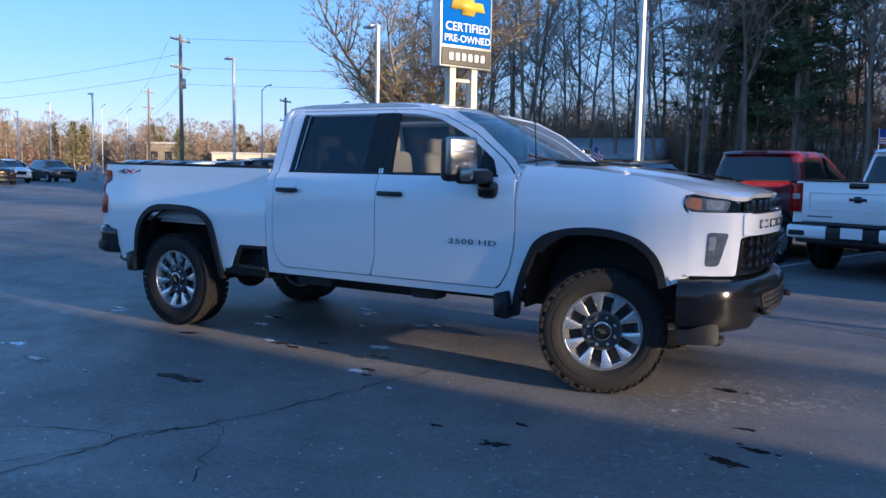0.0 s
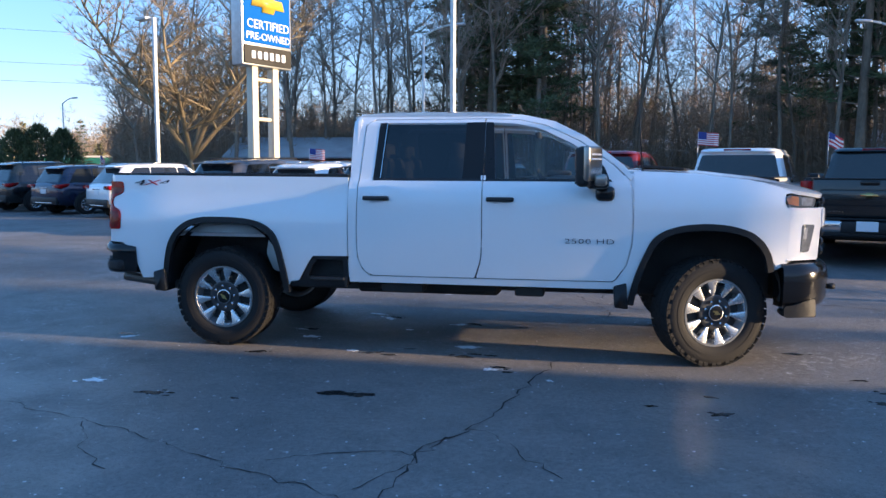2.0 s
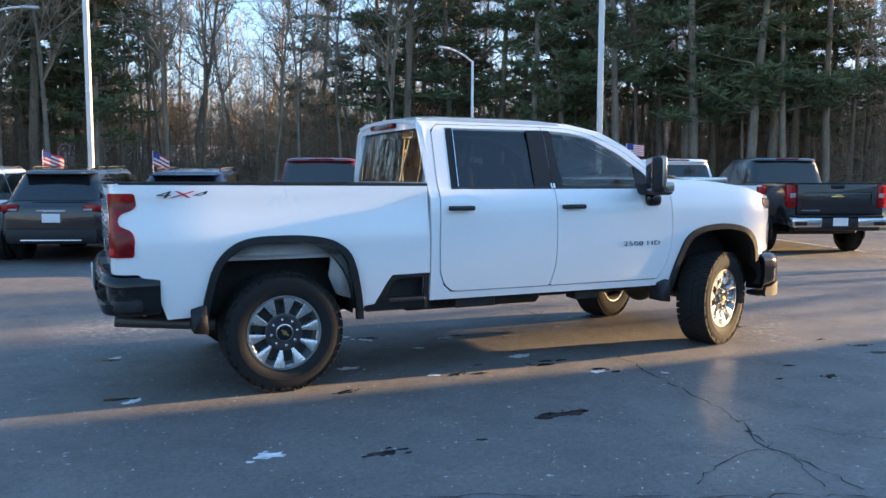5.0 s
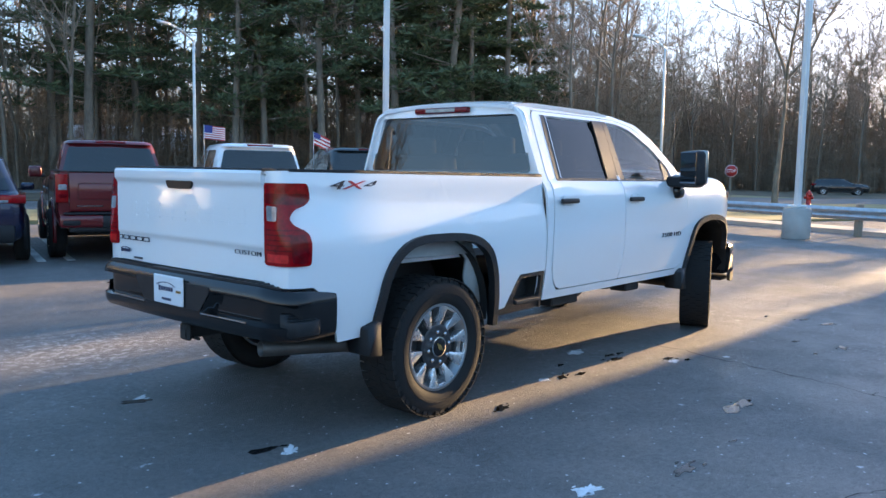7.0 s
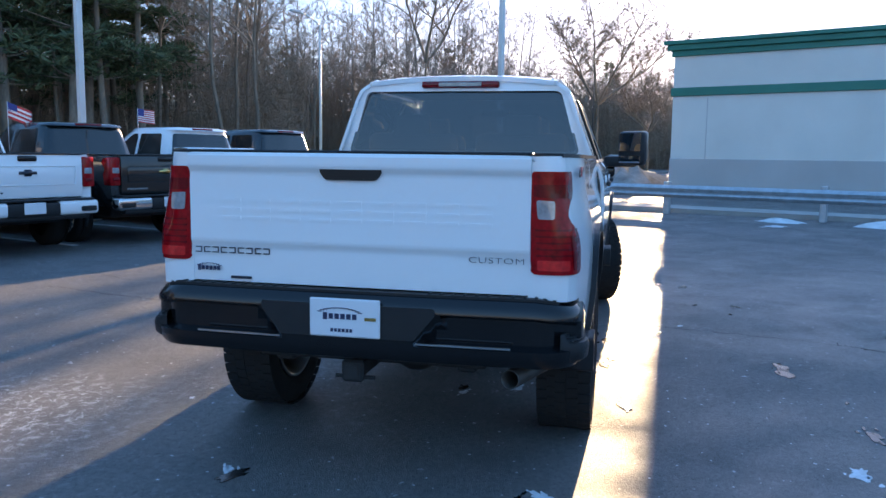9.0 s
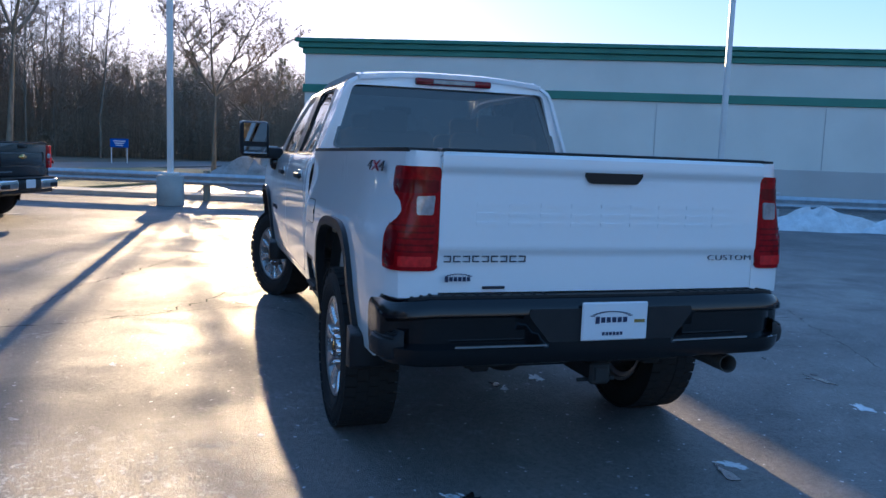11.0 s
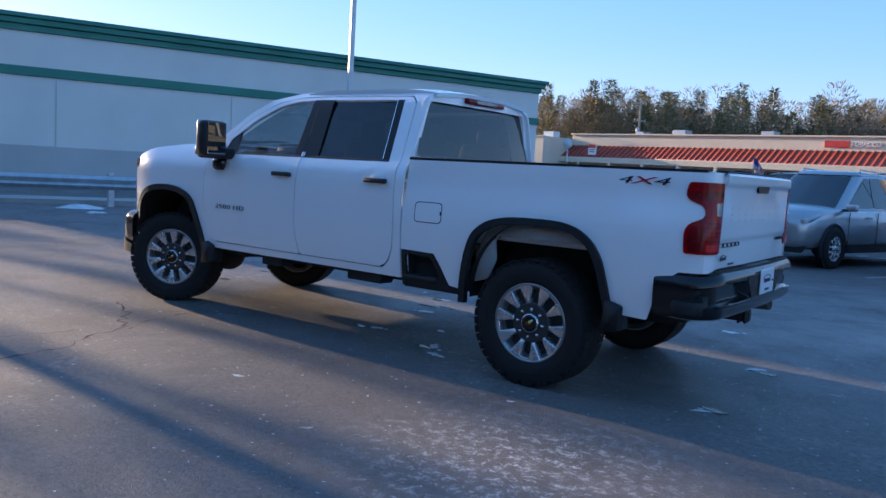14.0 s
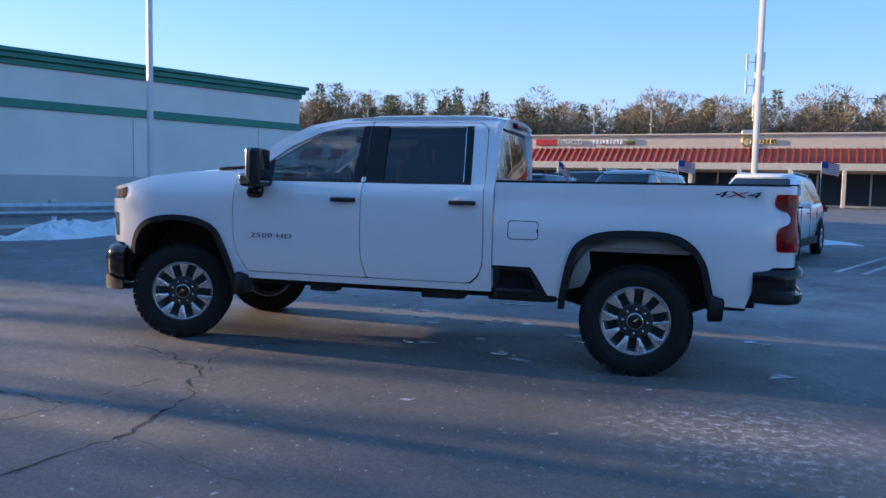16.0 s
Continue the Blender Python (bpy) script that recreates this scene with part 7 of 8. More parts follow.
def cable(a, b, sag):
    bm = bmesh.new()
    a, b = Vector(a), Vector(b)
    side = Vector((b.y - a.y, a.x - b.x, 0)).normalized()
    rings = []
    for i in range(17):
        t = i / 16
        p = a.lerp(b, t) - Vector((0, 0, sag * 4 * t * (1 - t)))
        rings.append([bm.verts.new(p + side * (.011 * math.cos(k)) + Vector((0, 0, .011 * math.sin(k)))) for k in (0.5, 2.1, 3.6, 5.2)])
    for q, w in zip(rings, rings[1:]):
        for k in range(4):
            bm.faces.new((q[k], q[k - 1], w[k - 1], w[k]))
    bmesh.ops.recalc_face_normals(bm, faces=bm.faces[:])
    return solid("cable", bm, CABLE, "black overhead cable between utility poles", "cable", "overhead cables")


for dz, o in ((10.6, -1.0), (8.7, 1.0), (7.4, 0.0)):
    cable((-44, 35.4 + o, dz), (-82, 63 + o, dz), .35)
    cable((-44, 35.4 + o, dz), (2.5, 62 + o, dz + 1), .5)
    cable((2.5, 62 + o, dz + 1), (33, 50 + o, dz + 1), .8)
    cable((-82, 63 + o, dz), (-150, 105 + o, dz), 1.4)
cable((-44, 35.4, 9.6), (-110, 40, 9.2), .8)
cable((-44, 35.4, 8.2), (-110, 40, 7.8), .8)

# ---------- shops beyond the lane ----------
TAN_STUCCO = mat("tan_stucco", (0.70, 0.60, 0.46), 0.9, 0, 0.05, 0.4, 0.2, 30)
RED_ROOF = mat("red_metal_roof", (0.42, 0.075, 0.045), 0.5, 0.0, 0.08, 0.6)
SHOP_GLASS = mat("shop_glass", (0.03, 0.04, 0.045), 0.08, 0, 0.2, 0.3, rvar=0.03)


def shops():
    o = Vector((-15.5, -67.6, 0))
    M = pose(o.x, o.y, 0, 0, 0, -10)
    T = thing("shopping_strip", "long tan single-storey shopping strip with red metal awning roof", "building", m=M @ Matrix.Diagonal((1, 1, 1.09, 1)))
    S0, S1 = -34, 57
    c, ln = (S0 + S1) / 2, S1 - S0
    bm = bmesh.new()
    box(bm, c, -9, 2.95, ln, 14, 5.9, .03)
    part("wall", bm, TAN_STUCCO, T)
    # end wing that stands forward of the awning
    bm = bmesh.new()
    box(bm, 66.5, -6.4, 2.72, 19, 19.2, 5.44, .03)
    part("end_wing", bm, TAN_STUCCO, T, "plain tan wing at the end of the strip")
    bm = bmesh.new()
    box(bm, 66.5, 3.2, 5.42, 19.2, .3, .16, .02)
    part("coping", bm, TAN_STUCCO, T)
    for x in (59.5, 62.2, 64.9):
        bm = bmesh.new()
        box(bm, x, 3.2, 1.5, 2.4, .10, 2.6, .02)
        part("shop_window", bm, SHOP_GLASS, T)
    bm = bmesh.new()
    box(bm, 57, 0.4, 1.2, .08, 1.0, 2.3, .02)
    part("shop_window", bm, SHOP_GLASS, T)
    bm = bmesh.new()
    box(bm, 58.5, 0, 5.75, 1.5, 1.2, .62, .04)
    part("roof_unit", bm, POLE_WHITE, T)
    # sign that stands out over the awning
    bm = bmesh.new()
    box(bm, 52.4, .15, 4.28, 1.05, .16, 1.1, .03)
    hs = part("hanging_sign", bm, LETTER_WHITE, T, "white and red box sign over the awning")
    bm = bmesh.new()
    box(bm, 52.4, .24, 4.62, 1.0, .03, .40, .01)
    part("sign_head", bm, mat("sign_orange_red", (0.62, 0.10, 0.05), 0.4), hs)
    bm = bmesh.new()
    for k in range(2):
        box(bm, 52.4, .24, 4.25 - k * .22, .7, .02, .10)
    part("sign_mark", bm, mat("sign_grey", (0.25, 0.24, 0.25), 0.5), hs)
    bm = bmesh.new()
    box(bm, c, -2.0, 5.93, ln + .2, .5, .14, .02)
    part("coping", bm, TAN_STUCCO, T)
    n = int(ln / .62)
    bm = bmesh.new()
    prism(bm, [(0, 3.45), (0, 3.50), (-2.2, 4.85), (-2.2, 3.45)], ln, pose(c, 0, 0, 0, 0, 90) @ Matrix.Diagonal((1, 1, 1, 1)))
    rf = part("awning_roof", bm, RED_ROOF, T, "sloping red standing-seam metal roof")
    seam = bmesh.new()
    box(seam, 0, 0, 0, .09, 2.58, .10)
    me = finish(seam, "seam", RED_ROOF)
    for i in range(n):
        s = part("seam", me, None, rf)
        s.matrix_local = pose(S0 + (i + .5) * ln / n, -1.1, 4.20, -31.5)
    bm = bmesh.new()
    box(bm, c, .05, 3.2, ln, .3, .56, .02)
    part("fascia", bm, TAN_STUCCO, T, "flat tan fascia under the awning")
    for i in range(int(ln / 4.2) + 1):
        bm = bmesh.new()
        box(bm, S0 + i * 4.2, .05, 1.47, .34, .34, 2.94, .03)
        part("column", bm, TAN_STUCCO, T)
    for i in range(int(ln / 2.1)):
        bm = bmesh.new()
        box(bm, S0 + 1.05 + i * 2.1, -1.97, 1.45, 1.95, .08, 2.5, .02)
        part("shop_window", bm, SHOP_GLASS, T)
    # signs on the parapet
    bm = bmesh.new()
    box(bm, 26.9, -1.93, 5.30, 2.2, .14, .55, .03)
    part("shop_sign", bm, mat("sign_red", (0.6, 0.05, 0.04), 0.4), T, "red sign box with plain marks")
    letters("shop_word", "TOBACCO", .62, .05, LETTER_WHITE, T, pose(24.4, -1.86, 5.30) @ pose(0, 0, 0, 0, 0, 180), stretch=.85)
    for i in range(9):
        bm = bmesh.new()
        box(bm, 21.9 - i * .34, -1.9, 5.30, .22, .10, .40 if i % 3 else .30, .03)
        part("sign_mark", bm, LETTER_WHITE, T)
    bm = bmesh.new()
    box(bm, 18.3, -1.9, 5.36, .9, .12, .5, .08, 2)
    part("sign_mark", bm, GOLD, T)
    bm = bmesh.new()
    lathe(bm, [(.30, -.05), (.48, -.05), (.48, .05), (.30, .05)], 16, pose(7.7, -1.88, 5.3), closed=True)
    part("sign_mark", bm, GOLD, T)
    for i in range(6):
        bm = bmesh.new()
        box(bm, 6.8 - i * .30, -1.9, 5.3, .22, .10, .40, .02)
        part("sign_mark", bm, GOLD, T)
    for x, s in ((50, .6), (45, 1.0), (35, .8), (8, .7), (-12, 1.0)):
        bm = bmesh.new()
        box(bm, x, -6, 6.2, 1.6 * s, 1.4, .9 * s, .04)
        part("roof_unit", bm, GALVANISED, T)
    return T


shops()
for x, y, c, yaw, lab in ((-27.5, -52, "silver", 170, "silver pickup truck far off by the shops"), ):
    parked_pickup(pose(x, y, 0, 0, 0, yaw), c, lab, group="far cars")
for x, y, c, yaw, lab in ((-18, -44, "black", -20, "black car far off by the shops"), (-33, -56, "white", 170, "white SUV far off by the shops"), (12, -50, "white", 10, "white car far off by the shops"), (18, -46, "grey", 10, "grey car far off by the shops")):
    parked_suv(pose(x, y, 0, 0, 0, yaw), c, lab, group="far cars", L=4.6, H=1.5)
lamp_pole((-26, -55), 9, "arm", -60, base=False, group="street lamps", label="grey street lamp with a curved arm", r=.07)


def cell_mast(p):
    T = thing("cell_mast", "slim grey mast with aerial panels", "mast", m=pose(*p, 0))
    bm = bmesh.new()
    tube(bm, (0, 0, 0), (0, 0, 22), .42, .26, 12)
    part("mast", bm, GALVANISED, T)
    for z in (16.8, 14.0):
        for a in (0, 120, 240):
            bm = bmesh.new()
            box(bm, 1.15, 0, z, .22, .40, 2.0, .03, m=pose(0, 0, 0, 0, 0, a))
            box(bm, .6, 0, z, 1.0, .10, .10, m=pose(0, 0, 0, 0, 0, a))
            part("aerial", bm, POLE_WHITE, T)
    return T


RT = thing("road_sign", "back of a round grey road sign on a steel post", "sign", m=pose(17.1, -35.15, 0, 0, 0, 28))
bm = bmesh.new()
tube(bm, (0, 0, -.05), (0, 0, 3.6), .04, .04, 8)
part("post", bm, GALVANISED, RT)
bm = bmesh.new()
lathe(bm, [(0, -.012), (.27, -.012), (.27, .012), (0, .012)], 16, pose(0, .06, 3.3))
part("sign_plate", bm, POLE_WHITE, RT)

cell_mast((-11, -97.4))
for p in ((.8, -87.8), (7.2, -87.3), (34, -84), (-34, -92)):
    utility_pole(p, 10.8, 80)
for dz in (10.4, 8.6):
    cable((7.2, -87.3, dz), (34, -84, dz), .6)
    cable((.8, -87.8, dz), (7.2, -87.3, dz), .1)
    cable((.8, -87.8, dz), (-34, -92, dz), .6)

# ---------- far buildings along the road ----------
BRICK = mat("far_brick", (0.30, 0.12, 0.08), 0.9, 0, 0.1, 0.5)


def far_house(p, yaw, L, W, H, wall, label, gable=False, roofm=None):
    T = thing("far_building", label, "building", "far buildings", pose(p[0], p[1], 0, 0, 0, yaw))
    bm = bmesh.new()
    box(bm, 0, 0, H / 2, L, W, H, .03)
    part("wall", bm, wall, T)
    bm = bmesh.new()
    if gable:
        prism(bm, [(-W / 2 - .5, H), (0, H + W * .22), (W / 2 + .5, H), (W / 2 + .5, H - .15), (-W / 2 - .5, H - .15)], L + 1.0, pose(0, 0, 0, 0, 0, 90))
    else:
        box(bm, 0, 0, H + .1, L + .5, W + .5, .3, .03)
    part("roof", bm, roofm or STUCCO_LOW, T)
    n = max(2, int(L / 3))
    for i in range(n):
        bm = bmesh.new()
        box(bm, -L / 2 + (i + .5) * L / n, -W / 2 - .02, H * .5, L / n * .5, .06, H * .45, .02)
        part("window", bm, SHOP_GLASS, T)
    return T


far_house((-104, 106), 40, 17, 8, 3.6, TAN_STUCCO, "low tan roadside building with flat roof")
far_house((-86, 112), 40, 15, 8, 3.5, GREEN_METAL, "low green-roofed shop by the road")
far_house((-118, 95), 40, 5, 4, 5.2, OLD_WOOD, "small two-storey wooden building by the road")
far_house((-150, 80), 30, 16, 9, 4.2, BRICK, "red-fronted shop far down the road")
far_house((-175, 80), 30, 14, 9, 4.0, LETTER_WHITE, "white shop far down the road")
far_house((-16.8, 44.5), 6, 11.5, 6, 2.4, BRICK, "low dark red house among the trees", True, mat("frosted_shingles", (0.36, 0.37, 0.38), 0.9, 0, 0.15, 0.8, 0.3, 20))
far_house((2, 78), 0, 18, 9, 2.8, POLE_WHITE, "white house with snowy roof behind the trees", True, SNOW)
far_house((34, 66), -20, 20, 10, 3.0, POLE_WHITE, "white house with snowy roof deep in the trees", True, SNOW)
T = thing("pylon_sign", "dark green roadside sign among the trees", "sign", m=pose(-10.5, 40, -.7, 0, 0, 20) @ Matrix.Diagonal((.62, 1, .9, 1)))
bm = bmesh.new()
box(bm, 0, 0, 1.9, 1.3, .3, 3.2, .05)
part("board", bm, GREEN_METAL, T)
bm = bmesh.new()
for k in range(4):
    box(bm, 0, -.16, 2.9 - k * .5, .8, .02, .16)
part("marks", bm, LETTER_WHITE, T)
# road, with far cars and a barrier
sheet("road", [(-140, 40), (14, 40), (16, 30), (40, 24), (90, 24), (90, 32), (44, 33), (20, 45), (-140, 47.5)], .09, mat("grey_road", (0.16, 0.155, 0.15), 0.8, 0, 0.1, 0.5, 0.2, 30), "grey road along the wood", "road")
parked_suv(pose(72.5, 17.2, 0, 0, 0, -70), "black", "dark car on the road beyond the grass", group="far cars", L=4.7, H=1.5)


# ---------- trees ----------
def ribbon(V, F, a, b, r0, r1, n=3):
    """Adds a tapered n-sided twig from a to b to the lists."""
    z = b - a
    if z.length < 1e-6:
        return
    z.normalize()
    x = z.orthogonal().normalized()
    y = z.cross(x)
    k = len(V)
    for p, r in ((a, r0), (b, r1)):
        for i in range(n):
            t = math.tau * i / n
            V.append(p + (x * math.cos(t) + y * math.sin(t)) * r)
    for i in range(n):
        j = (i + 1) % n
        F.append((k + i, k + j, k + n + j, k + n + i))


def sliver(V, F, a, b, w):
    """The finest twigs: one long thin triangle each."""
    s = (b - a).cross(Vector((random.gauss(0, 1), random.gauss(0, 1), random.gauss(0, 1)))).normalized() * w
    k = len(V)
    V += [a - s, a + s, b]
    F.append((k, k + 1, k + 2))


def mesh_of(name, V, F, mat_):
    me = bpy.data.meshes.new(name)
    me.from_pydata([tuple(v) for v in V], [], F)
    me.materials.append(mat_)
    me.shade_smooth()
    return me


def limb(V, F, p, d, length, r, segs, n, wander, up):
    """A bent limb; gives back its points, ways and radii."""
    out = []
    for i in range(segs):
        d = (d + Vector((random.gauss(0, wander), random.gauss(0, wander), random.gauss(0, wander) + up))).normalized()
        q = p + d * (length / segs)
        r1 = r * (1 - .75 * (i + 1) / segs)
        ribbon(V, F, p, q, r * (1 - .75 * i / segs), r1, n)
        out.append((q, d, r1))
        p = q
    return out


def bare_tree(seed, H, spread=.28, first=.35, fork=False, dense=1.0, stem_part=.18, lean=.75, ways=(0.3, 1.6, 2.7, 3.9, 5.2), thick=1.0):
    """Trunk and crown meshes of a leafless broad-leaved tree."""
    random.seed(seed)
    tv, tf, cv, cf = [], [], [], []
    r0 = (H * .0065 + .03) * thick
    heads = [(Vector((0, 0, -.05)), Vector((random.gauss(0, .03), random.gauss(0, .03), 1)), H, r0)]
    if fork:
        stem = limb(tv, tf, Vector((0, 0, -.05)), Vector((0, 0, 1)), H * stem_part, r0 * 1.5, 4, 8, .03, 0)
        p = stem[-1][0]
        heads = [(p, Vector((math.cos(a) * lean, math.sin(a) * lean, 1)).normalized(), H * (1 - stem_part) * random.uniform(.72, 1.0), r0 * .75) for a in ways]
    for p, d, hh, r in heads:
        trunk = limb(tv, tf, p, d, hh, r, 9, 6, .1 if fork else .05, .05)
        for i, (q, dd, rr) in enumerate(trunk):
            t = (i + 1) / 9
            if t < first:
                continue
            for _ in range(int((3 if not fork else 2) * dense + random.random())):
                a = random.uniform(0, math.tau)
                el = random.uniform(.35, 1.0)
                bd = Vector((math.cos(a) * math.cos(el), math.sin(a) * math.cos(el), math.sin(el)))
                ln = hh * spread * (1.25 - t * .75) * random.uniform(.7, 1.2)
                br = limb(cv, cf, q, bd, ln, rr * .55 + .012, 4, 4, .12, .06)
                for j, (q2, d2, r2) in enumerate(br):
                    for _ in range(2):
                        s = (d2 + Vector((random.gauss(0, .6), random.gauss(0, .6), random.gauss(.15, .4)))).normalized()
                        b2 = limb(cv, cf, q2, s, ln * random.uniform(.28, .5), max(.010, r2 * .6), 2, 3, .15, .05)
                        for q3, d3, r3 in b2:
                            for _ in range(6):
                                s3 = (d3 + Vector((random.gauss(0, .7), random.gauss(0, .7), random.gauss(.15, .5)))).normalized()
                                sliver(cv, cf, q3, q3 + s3 * ln * random.uniform(.12, .32), .014)
    return mesh_of("trunk", tv, tf, BARK), mesh_of("crown", cv, cf, TWIGS)


def pine_tree(seed, H):
    """Trunk and crown meshes of a tall pine: level sprays of needles with gaps between the tiers."""
    random.seed(seed)
    tv, tf, cv, cf = [], [], [], []
    trunk = limb(tv, tf, Vector((0, 0, -.05)), Vector((0, 0, 1)), H, H * .010 + .05, 12, 7, .015, .02)
    z = H * random.uniform(.20, .30)
    while z < H * .97:
        t = z / H
        reach = H * .21 * (1.1 - t) ** .7 * random.uniform(.55, 1.15) + .3
        base = trunk[max(min(11, int(t * 12)) - 1, 0)][0]
        base = Vector((base.x, base.y, z))
        for _ in range(random.randint(2, 4)):
            a = random.uniform(0, math.tau)
            ln = reach * random.uniform(.6, 1.15)
            el = random.uniform(-.10, .32)
            bd = Vector((math.cos(a) * math.cos(el), math.sin(a) * math.cos(el), math.sin(el)))
            br = limb(tv, tf, base, bd, ln, .03 + .02 * (1 - t), 5, 4, .08, .03)
            for q, d, r in br[1:]:
                for _ in range(6):
                    c = q + Vector((random.gauss(0, .36), random.gauss(0, .34), random.gauss(.04, .07))) * (ln * .28 + .25)
                    sz = random.uniform(.28, .60)
                    for _ in range(6):
                        w = Vector((random.gauss(0, 1), random.gauss(0, 1), random.gauss(.35, .4))).normalized() * sz
                        s = w.cross(Vector((random.gauss(0, 1), random.gauss(0, 1), random.gauss(0, 1)))).normalized() * sz * .13
                        k = len(cv)
                        cv += [c - s * .4, c + s * .4, c + w * .6 + s, c + w]
                        cf.append((k, k + 1, k + 2, k + 3))
        z += H * random.uniform(.04, .075)
    me = mesh_of("crown", cv, cf, NEEDLES)
    return mesh_of("trunk", tv, tf, BARK), me


def plant(kind, meshes, p, scale, yaw, label, group):
    T = thing(kind, label, "tree", group, Matrix.Translation((p[0], p[1], 0)) @ pose(0, 0, 0, 0, 0, yaw) @ Matrix.Diagonal((scale[0], scale[0], scale[1], 1)))
    part("trunk", meshes[0], None, T)
    part("crown", meshes[1], None, T)
    return T


BARES = [bare_tree(10 + i, 18, sp, fi) for i, (sp, fi) in enumerate(((.22, .40), (.26, .35), (.20, .45), (.30, .30), (.24, .50), (.18, .38)))]
PINES = [pine_tree(30 + i, 20) for i in range(4)]
WIDE = bare_tree(50, 12.0, .36, .2, True, 1.4, .20, .72, (0.0, 1.1, 2.2, 3.1, 4.2, 5.3), 1.7)
OPEN = bare_tree(54, 13, .6, .3, True, .8, .50, .55, (0.4, 2.3, 4.4))
TAN_TWIGS = mat("lit_twigs", (0.29, 0.225, 0.14), 0.9, 0, 0.2, 1.0)
BROAD = bare_tree(52, 13, .34, .25, True, 1.3, .36, .8)
for me in WIDE:
    me.materials[0] = TAN_TWIGS

plant("tree", WIDE, (-16.8, 25.7), (.95, .86), 160, "wide leafless tree with low forking limbs by the verge", "single trees")
plant("tree", OPEN, (36.4, 10.4), (1.0, 1.0), 60, "tall leafless tree standing alone in the grass", "single trees")
plant("tree", BROAD, (38, 1.0), (.85, .92), 0, "leafless tree behind the store's corner", "single trees")
plant("tree", BROAD, (47, -1.9), (.7, .66), 110, "leafless tree behind the store's corner", "single trees")
plant("tree", OPEN, (-27, 38), (.75, .62), 10, "leafless tree beside the road", "single trees")

random.seed(77)
made = []


def spread_trees(count, area, pine_share, smin, smax, gap, label_b, label_p, group, tries=4000):
    n = 0
    while n < count and tries:
        tries -= 1
        p = area()
        if any((p[0] - q[0]) ** 2 + (p[1] - q[1]) ** 2 < gap * gap for q in made):
            continue
        made.append(p)
        s = random.uniform(smin, smax)
        pine = random.random() < (pine_share(p) if callable(pine_share) else pine_share)
        plant("tree", random.choice(PINES if pine else BARES), p, (s * random.uniform(.85, 1.1), s), random.uniform(0, 360), label_p if pine else label_b, group)
        n += 1


def polar(az0, az1, d0, d1):
    def f():
        a, d = radians(random.uniform(az0, az1)), random.uniform(d0, d1)
        return (-1.0 + d * math.cos(a), -3.0 + d * math.sin(a))
    return f


def pine_mix(p):
    a = math.degrees(math.atan2(p[1] + 3, p[0] + 1))
    return .35 if 91 < a < 98 else .22 if 36 < a < 68 else .02


BL, PL = "tall leafless tree at the edge of the wood", "tall dark green pine at the edge of the wood"
spread_trees(8, polar(91.5, 98, 49, 60), 1.0, 1.0, 1.3, 2.8, BL, PL, "trees of the wood")
spread_trees(5, polar(66, 72, 48, 58), 1.0, 1.0, 1.2, 2.4, BL, PL, "trees of the wood")
spread_trees(14, polar(38, 64, 48, 64), .9, .9, 1.2, 3.0, BL, PL, "trees of the wood")
spread_trees(74, polar(30, 99, 46, 66), pine_mix, .8, 1.15, 1.8, BL, PL, "trees of the wood")
spread_trees(26, polar(97, 116, 44, 66), 0.0, .75, 1.1, 2.2, BL, PL, "trees of the wood")
spread_trees(34, polar(30, 99, 66, 90), pine_mix, .85, 1.25, 2.2, BL, PL, "trees of the wood")
spread_trees(24, polar(1, 9, 96, 118), .0, .6, .75, 2.0, BL, PL, "trees of the wood")
spread_trees(80, polar(9, 34, 84, 118), .05, .8, 1.15, 2.0, BL, PL, "trees of the wood")
spread_trees(12, polar(120, 131, 90, 120), .05, .35, .5, 4.0, BL, PL, "trees of the wood")
spread_trees(10, polar(112, 122, 48, 60), 0.0, .6, .9, 3.0, BL, PL, "trees of the wood")
spread_trees(14, polar(37, 59, 45, 56), 1.0, .95, 1.2, 1.7, BL, PL, "trees of the wood")


# brush and thin stems that fill the wood, too many to count
def brush(name, area, count, h0, h1, label, mat_, seed, twigs=18):
    random.seed(seed)
    V, F = [], []
    for _ in range(count):
        x, y = area()
        h = h0 + (h1 - h0) * random.random() ** 1.6
        top = Vector((x + random.gauss(0, .06) * h, y + random.gauss(0, .06) * h, h))
        base = Vector((x, y, -.05))
        mid = base.lerp(top, .5) + Vector((random.gauss(0, .05), random.gauss(0, .05), 0)) * h
        ribbon(V, F, base, mid, .010 + .002 * h, .008 + .0012 * h, 3)
        ribbon(V, F, mid, top, .008 + .0012 * h, .005, 3)
        for _ in range(twigs):
            q = base.lerp(top, random.uniform(.12, 1.0))
            d = Vector((random.gauss(0, .45), random.gauss(0, .45), random.uniform(-.1, .7))) * (.5 + h * .22)
            s = d.cross(Vector((random.gauss(0, 1), random.gauss(0, 1), random.gauss(0, 1)))).normalized() * random.uniform(.012, .028)
            k = len(V)
            V += [q - s, q + s, q + d]
            F.append((k, k + 1, k + 2))
    ob = new(name, mesh_of(name, V, F, mat_))
    return tagged(ob, label, "undergrowth", kind="stuff")


brush("undergrowth", polar(27, 99, 49, 92), 8000, 1.5, 12.0, "dense brown undergrowth and thin stems in the wood", FAR_TWIGS, 5)
brush("undergrowth", polar(99, 124, 49, 92), 4200, 1.2, 9.0, "low brown undergrowth at the thin end of the wood", FAR_TWIGS, 7)
brush("undergrowth", polar(-14, 31, 86, 125), 8000, 2.0, 13.0, "dense brown undergrowth along the far road", FAR_TWIGS, 6)


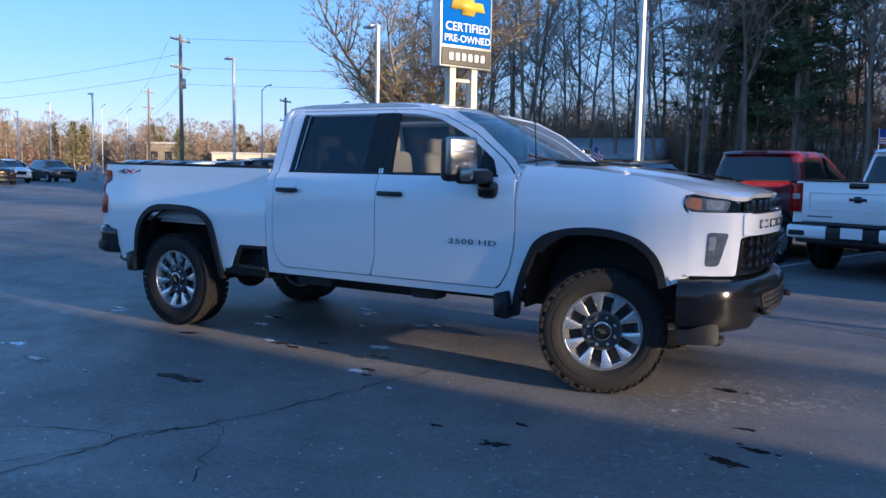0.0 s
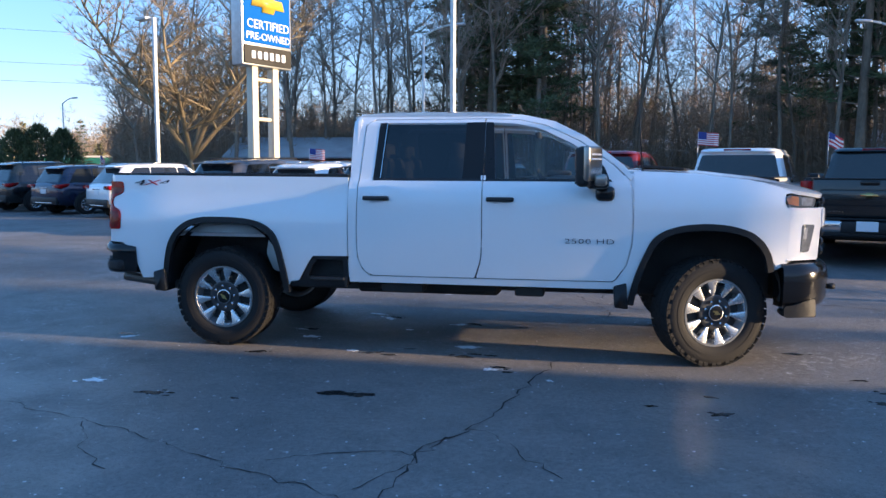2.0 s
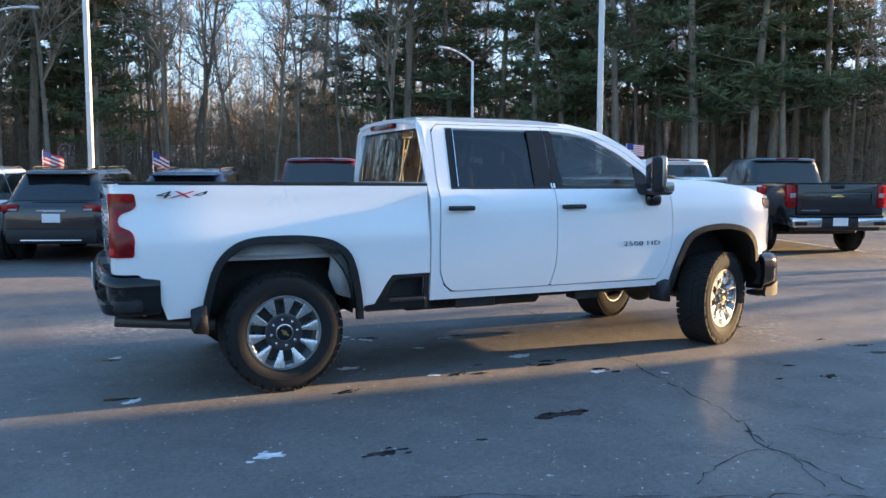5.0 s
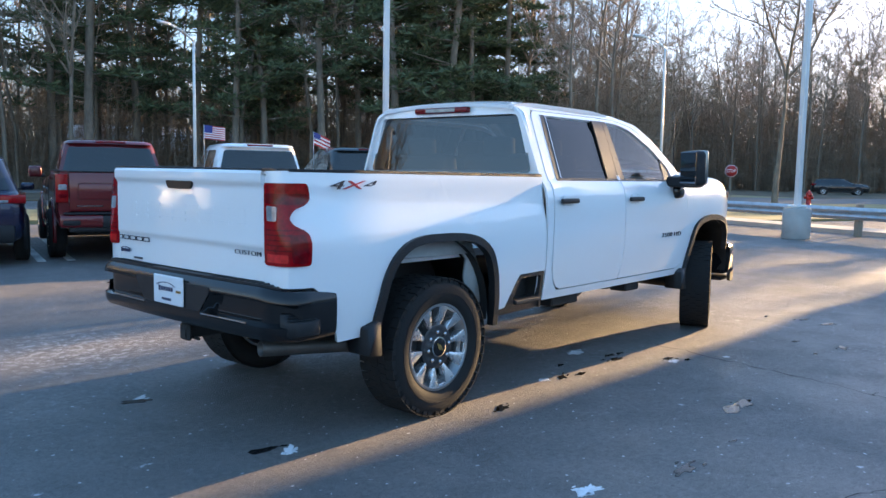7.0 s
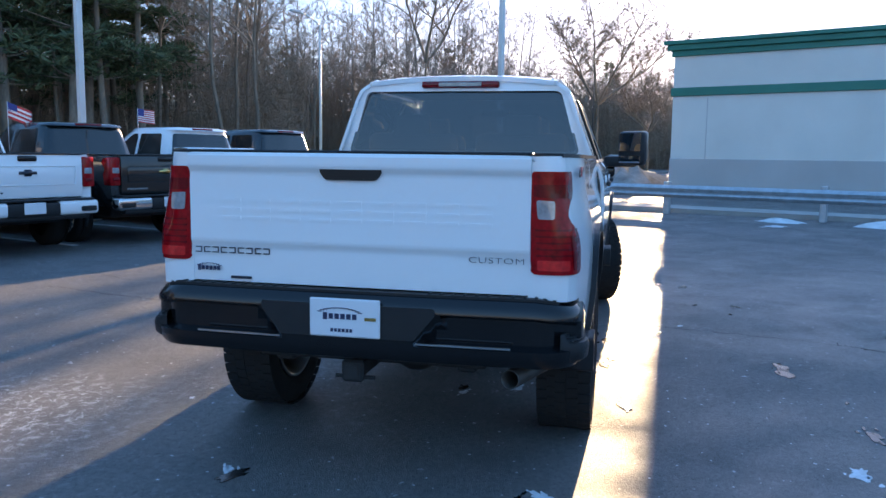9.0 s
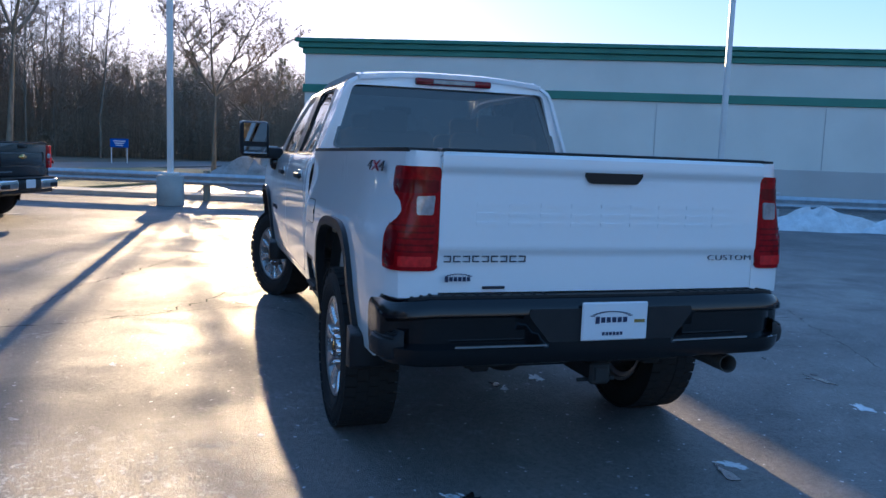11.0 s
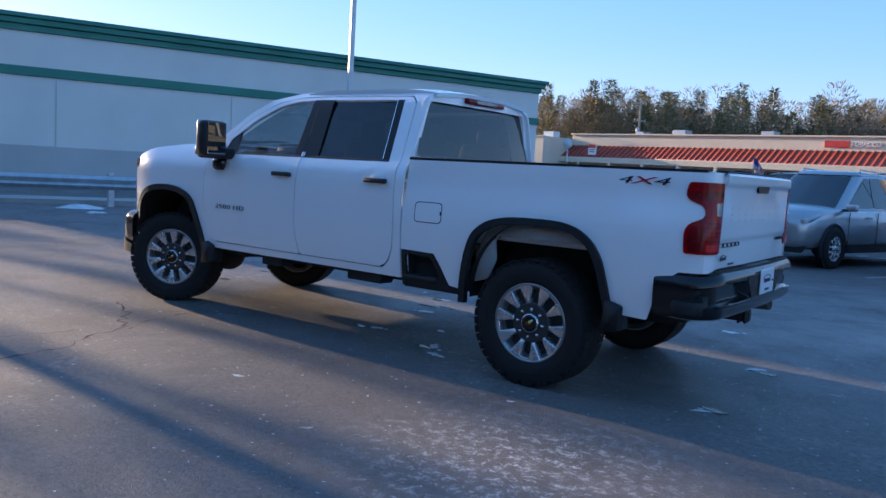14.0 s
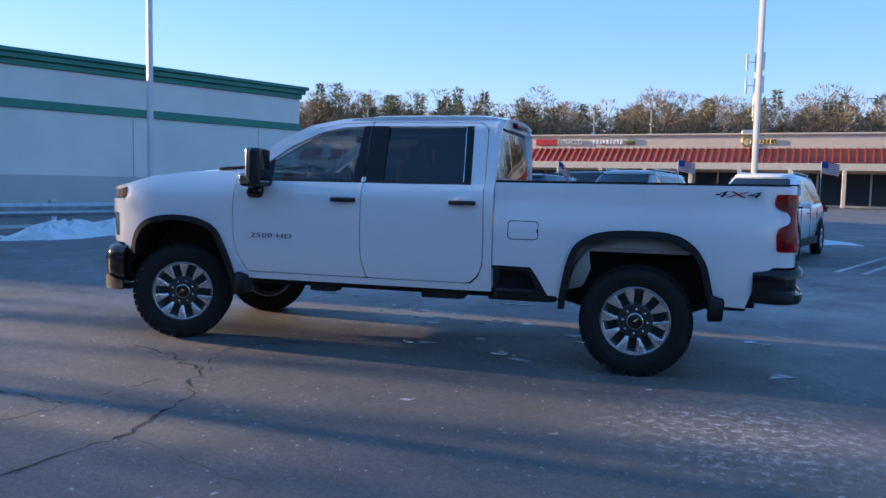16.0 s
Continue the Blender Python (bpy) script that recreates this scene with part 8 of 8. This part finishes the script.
# lighter olive needles for far pines: low sunlight is put into the colour
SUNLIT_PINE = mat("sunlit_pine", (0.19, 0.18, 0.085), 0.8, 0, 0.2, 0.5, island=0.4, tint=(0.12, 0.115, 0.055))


def far_wood(name, area, count, h0, h1, pine, seed, label, mat_=FAR_TWIGS, n=420, size=1.0):
    """Far treetops: uneven crowns of many small twig tufts."""
    random.seed(seed)
    V, F = [], []
    G, K = [], []
    for _ in range(count):
        x, y = area()
        h = random.uniform(h0, h1)
        ever = random.random() < pine
        v, f = (G, K) if ever else (V, F)
        ribbon(V, F, Vector((x, y, 0)), Vector((x, y, h * .8)), .16, .03, 4)
        fat = random.uniform(.20, .30)
        for _ in range(1000 if ever else n):
            t = random.random()
            z = h * (.15 + .85 * t)
            w = h * .21 * (1.06 - t) ** .8 * (.75 + .35 * math.sin(t * 21 + x)) if ever else h * fat * math.sqrt(max(.02, 1 - ((t - .45) / .56) ** 2))
            a = random.uniform(0, math.tau)
            r = w * random.random() ** .5
            c = Vector((x + r * math.cos(a), y + r * math.sin(a), z))
            d = Vector((math.cos(a) * .6, math.sin(a) * .6, random.uniform(.0, 1.2) if not ever else random.uniform(-.2, .5))).normalized() * random.uniform(.4, 1.0) * size
            s = d.cross(Vector((random.gauss(0, 1), random.gauss(0, 1), random.gauss(0, 1)))).normalized() * (.085 * size if ever else .055 * size)
            k = len(v)
            v += [c - s, c + s, c + d]
            f.append((k, k + 1, k + 2))
    ob = tagged(new(name, mesh_of(name, V, F, mat_)), label, "far trees", kind="stuff")
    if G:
        tagged(new("far_pines", mesh_of("far_pines", G, K, SUNLIT_PINE)), "pines in sunlit olive colour standing among far bare trees", "far trees", kind="stuff")
    return ob


far_wood("far_woods", polar(24, 96, 90, 130), 400, 8, 15, .12, 14, "deep brown wood behind the first trees")
far_wood("far_woods", polar(96, 124, 90, 130), 130, 5, 10, .1, 16, "low brown wood behind the thin trees")
far_wood("far_woods", polar(-16, 27, 110, 150), 360, 9, 15, .06, 15, "deep brown wood beyond the road")
far_wood("far_woods", polar(-106, -59, 92, 125), 470, 9, 14.0, .38, 8, "far bare brown wood behind the shops", mat("tan_twigs", (0.34, 0.24, 0.145), 0.95, 0, 0.2, 0.3, island=0.3), 820, .85)
brush("undergrowth", polar(-130, -48, 92, 122), 5200, 3.0, 10.0, "dense tan undergrowth behind the shops", TAN_TWIGS, 17)
far_wood("far_woods", polar(122, 168, 150, 220), 420, 5, 11, .12, 9, "low far trees along the road")
far_wood("far_woods", polar(-128, -106, 100, 160), 120, 8, 13, .2, 12, "far bare wood beyond the shops")
far_wood("far_woods", polar(168, 232, 120, 220), 110, 7, 13, .3, 13, "low far trees behind the car park")


def evergreen(p, h, w, seed):
    """A dense dark shrub, clad in needles down to the ground."""
    random.seed(seed)
    tv, tf, cv, cf = [], [], [], []
    limb(tv, tf, Vector((0, 0, -.05)), Vector((0, 0, 1)), h * .8, .09, 5, 6, .02, .02)
    for _ in range(2600):
        t = random.random() ** .8
        r = w * (1 - t ** 2.2) ** .6 * random.random() ** .35 * random.uniform(.8, 1.1)
        a = random.uniform(0, math.tau)
        c = Vector((r * math.cos(a), r * math.sin(a), h * t))
        d = Vector((math.cos(a) * .5, math.sin(a) * .5, random.uniform(.2, 1.1))).normalized() * random.uniform(.2, .45)
        s = d.cross(Vector((random.gauss(0, 1), random.gauss(0, 1), random.gauss(0, 1)))).normalized() * .07
        k = len(cv)
        cv += [c - s, c + s, c + d]
        cf.append((k, k + 1, k + 2))
    plant("shrub", (mesh_of("trunk", tv, tf, BARK), mesh_of("crown", cv, cf, NEEDLES)), p, (1, 1), 0, "dense dark evergreen shrub beside the road", "evergreen shrubs")


for i, (x, y, h, w) in enumerate(((-43.9, 48.0, 4.5, 1.7), (-42.6, 49.0, 4.9, 1.9), (-41.2, 50.0, 4.6, 1.6))):
    evergreen((x, y), h, w, 400 + i)
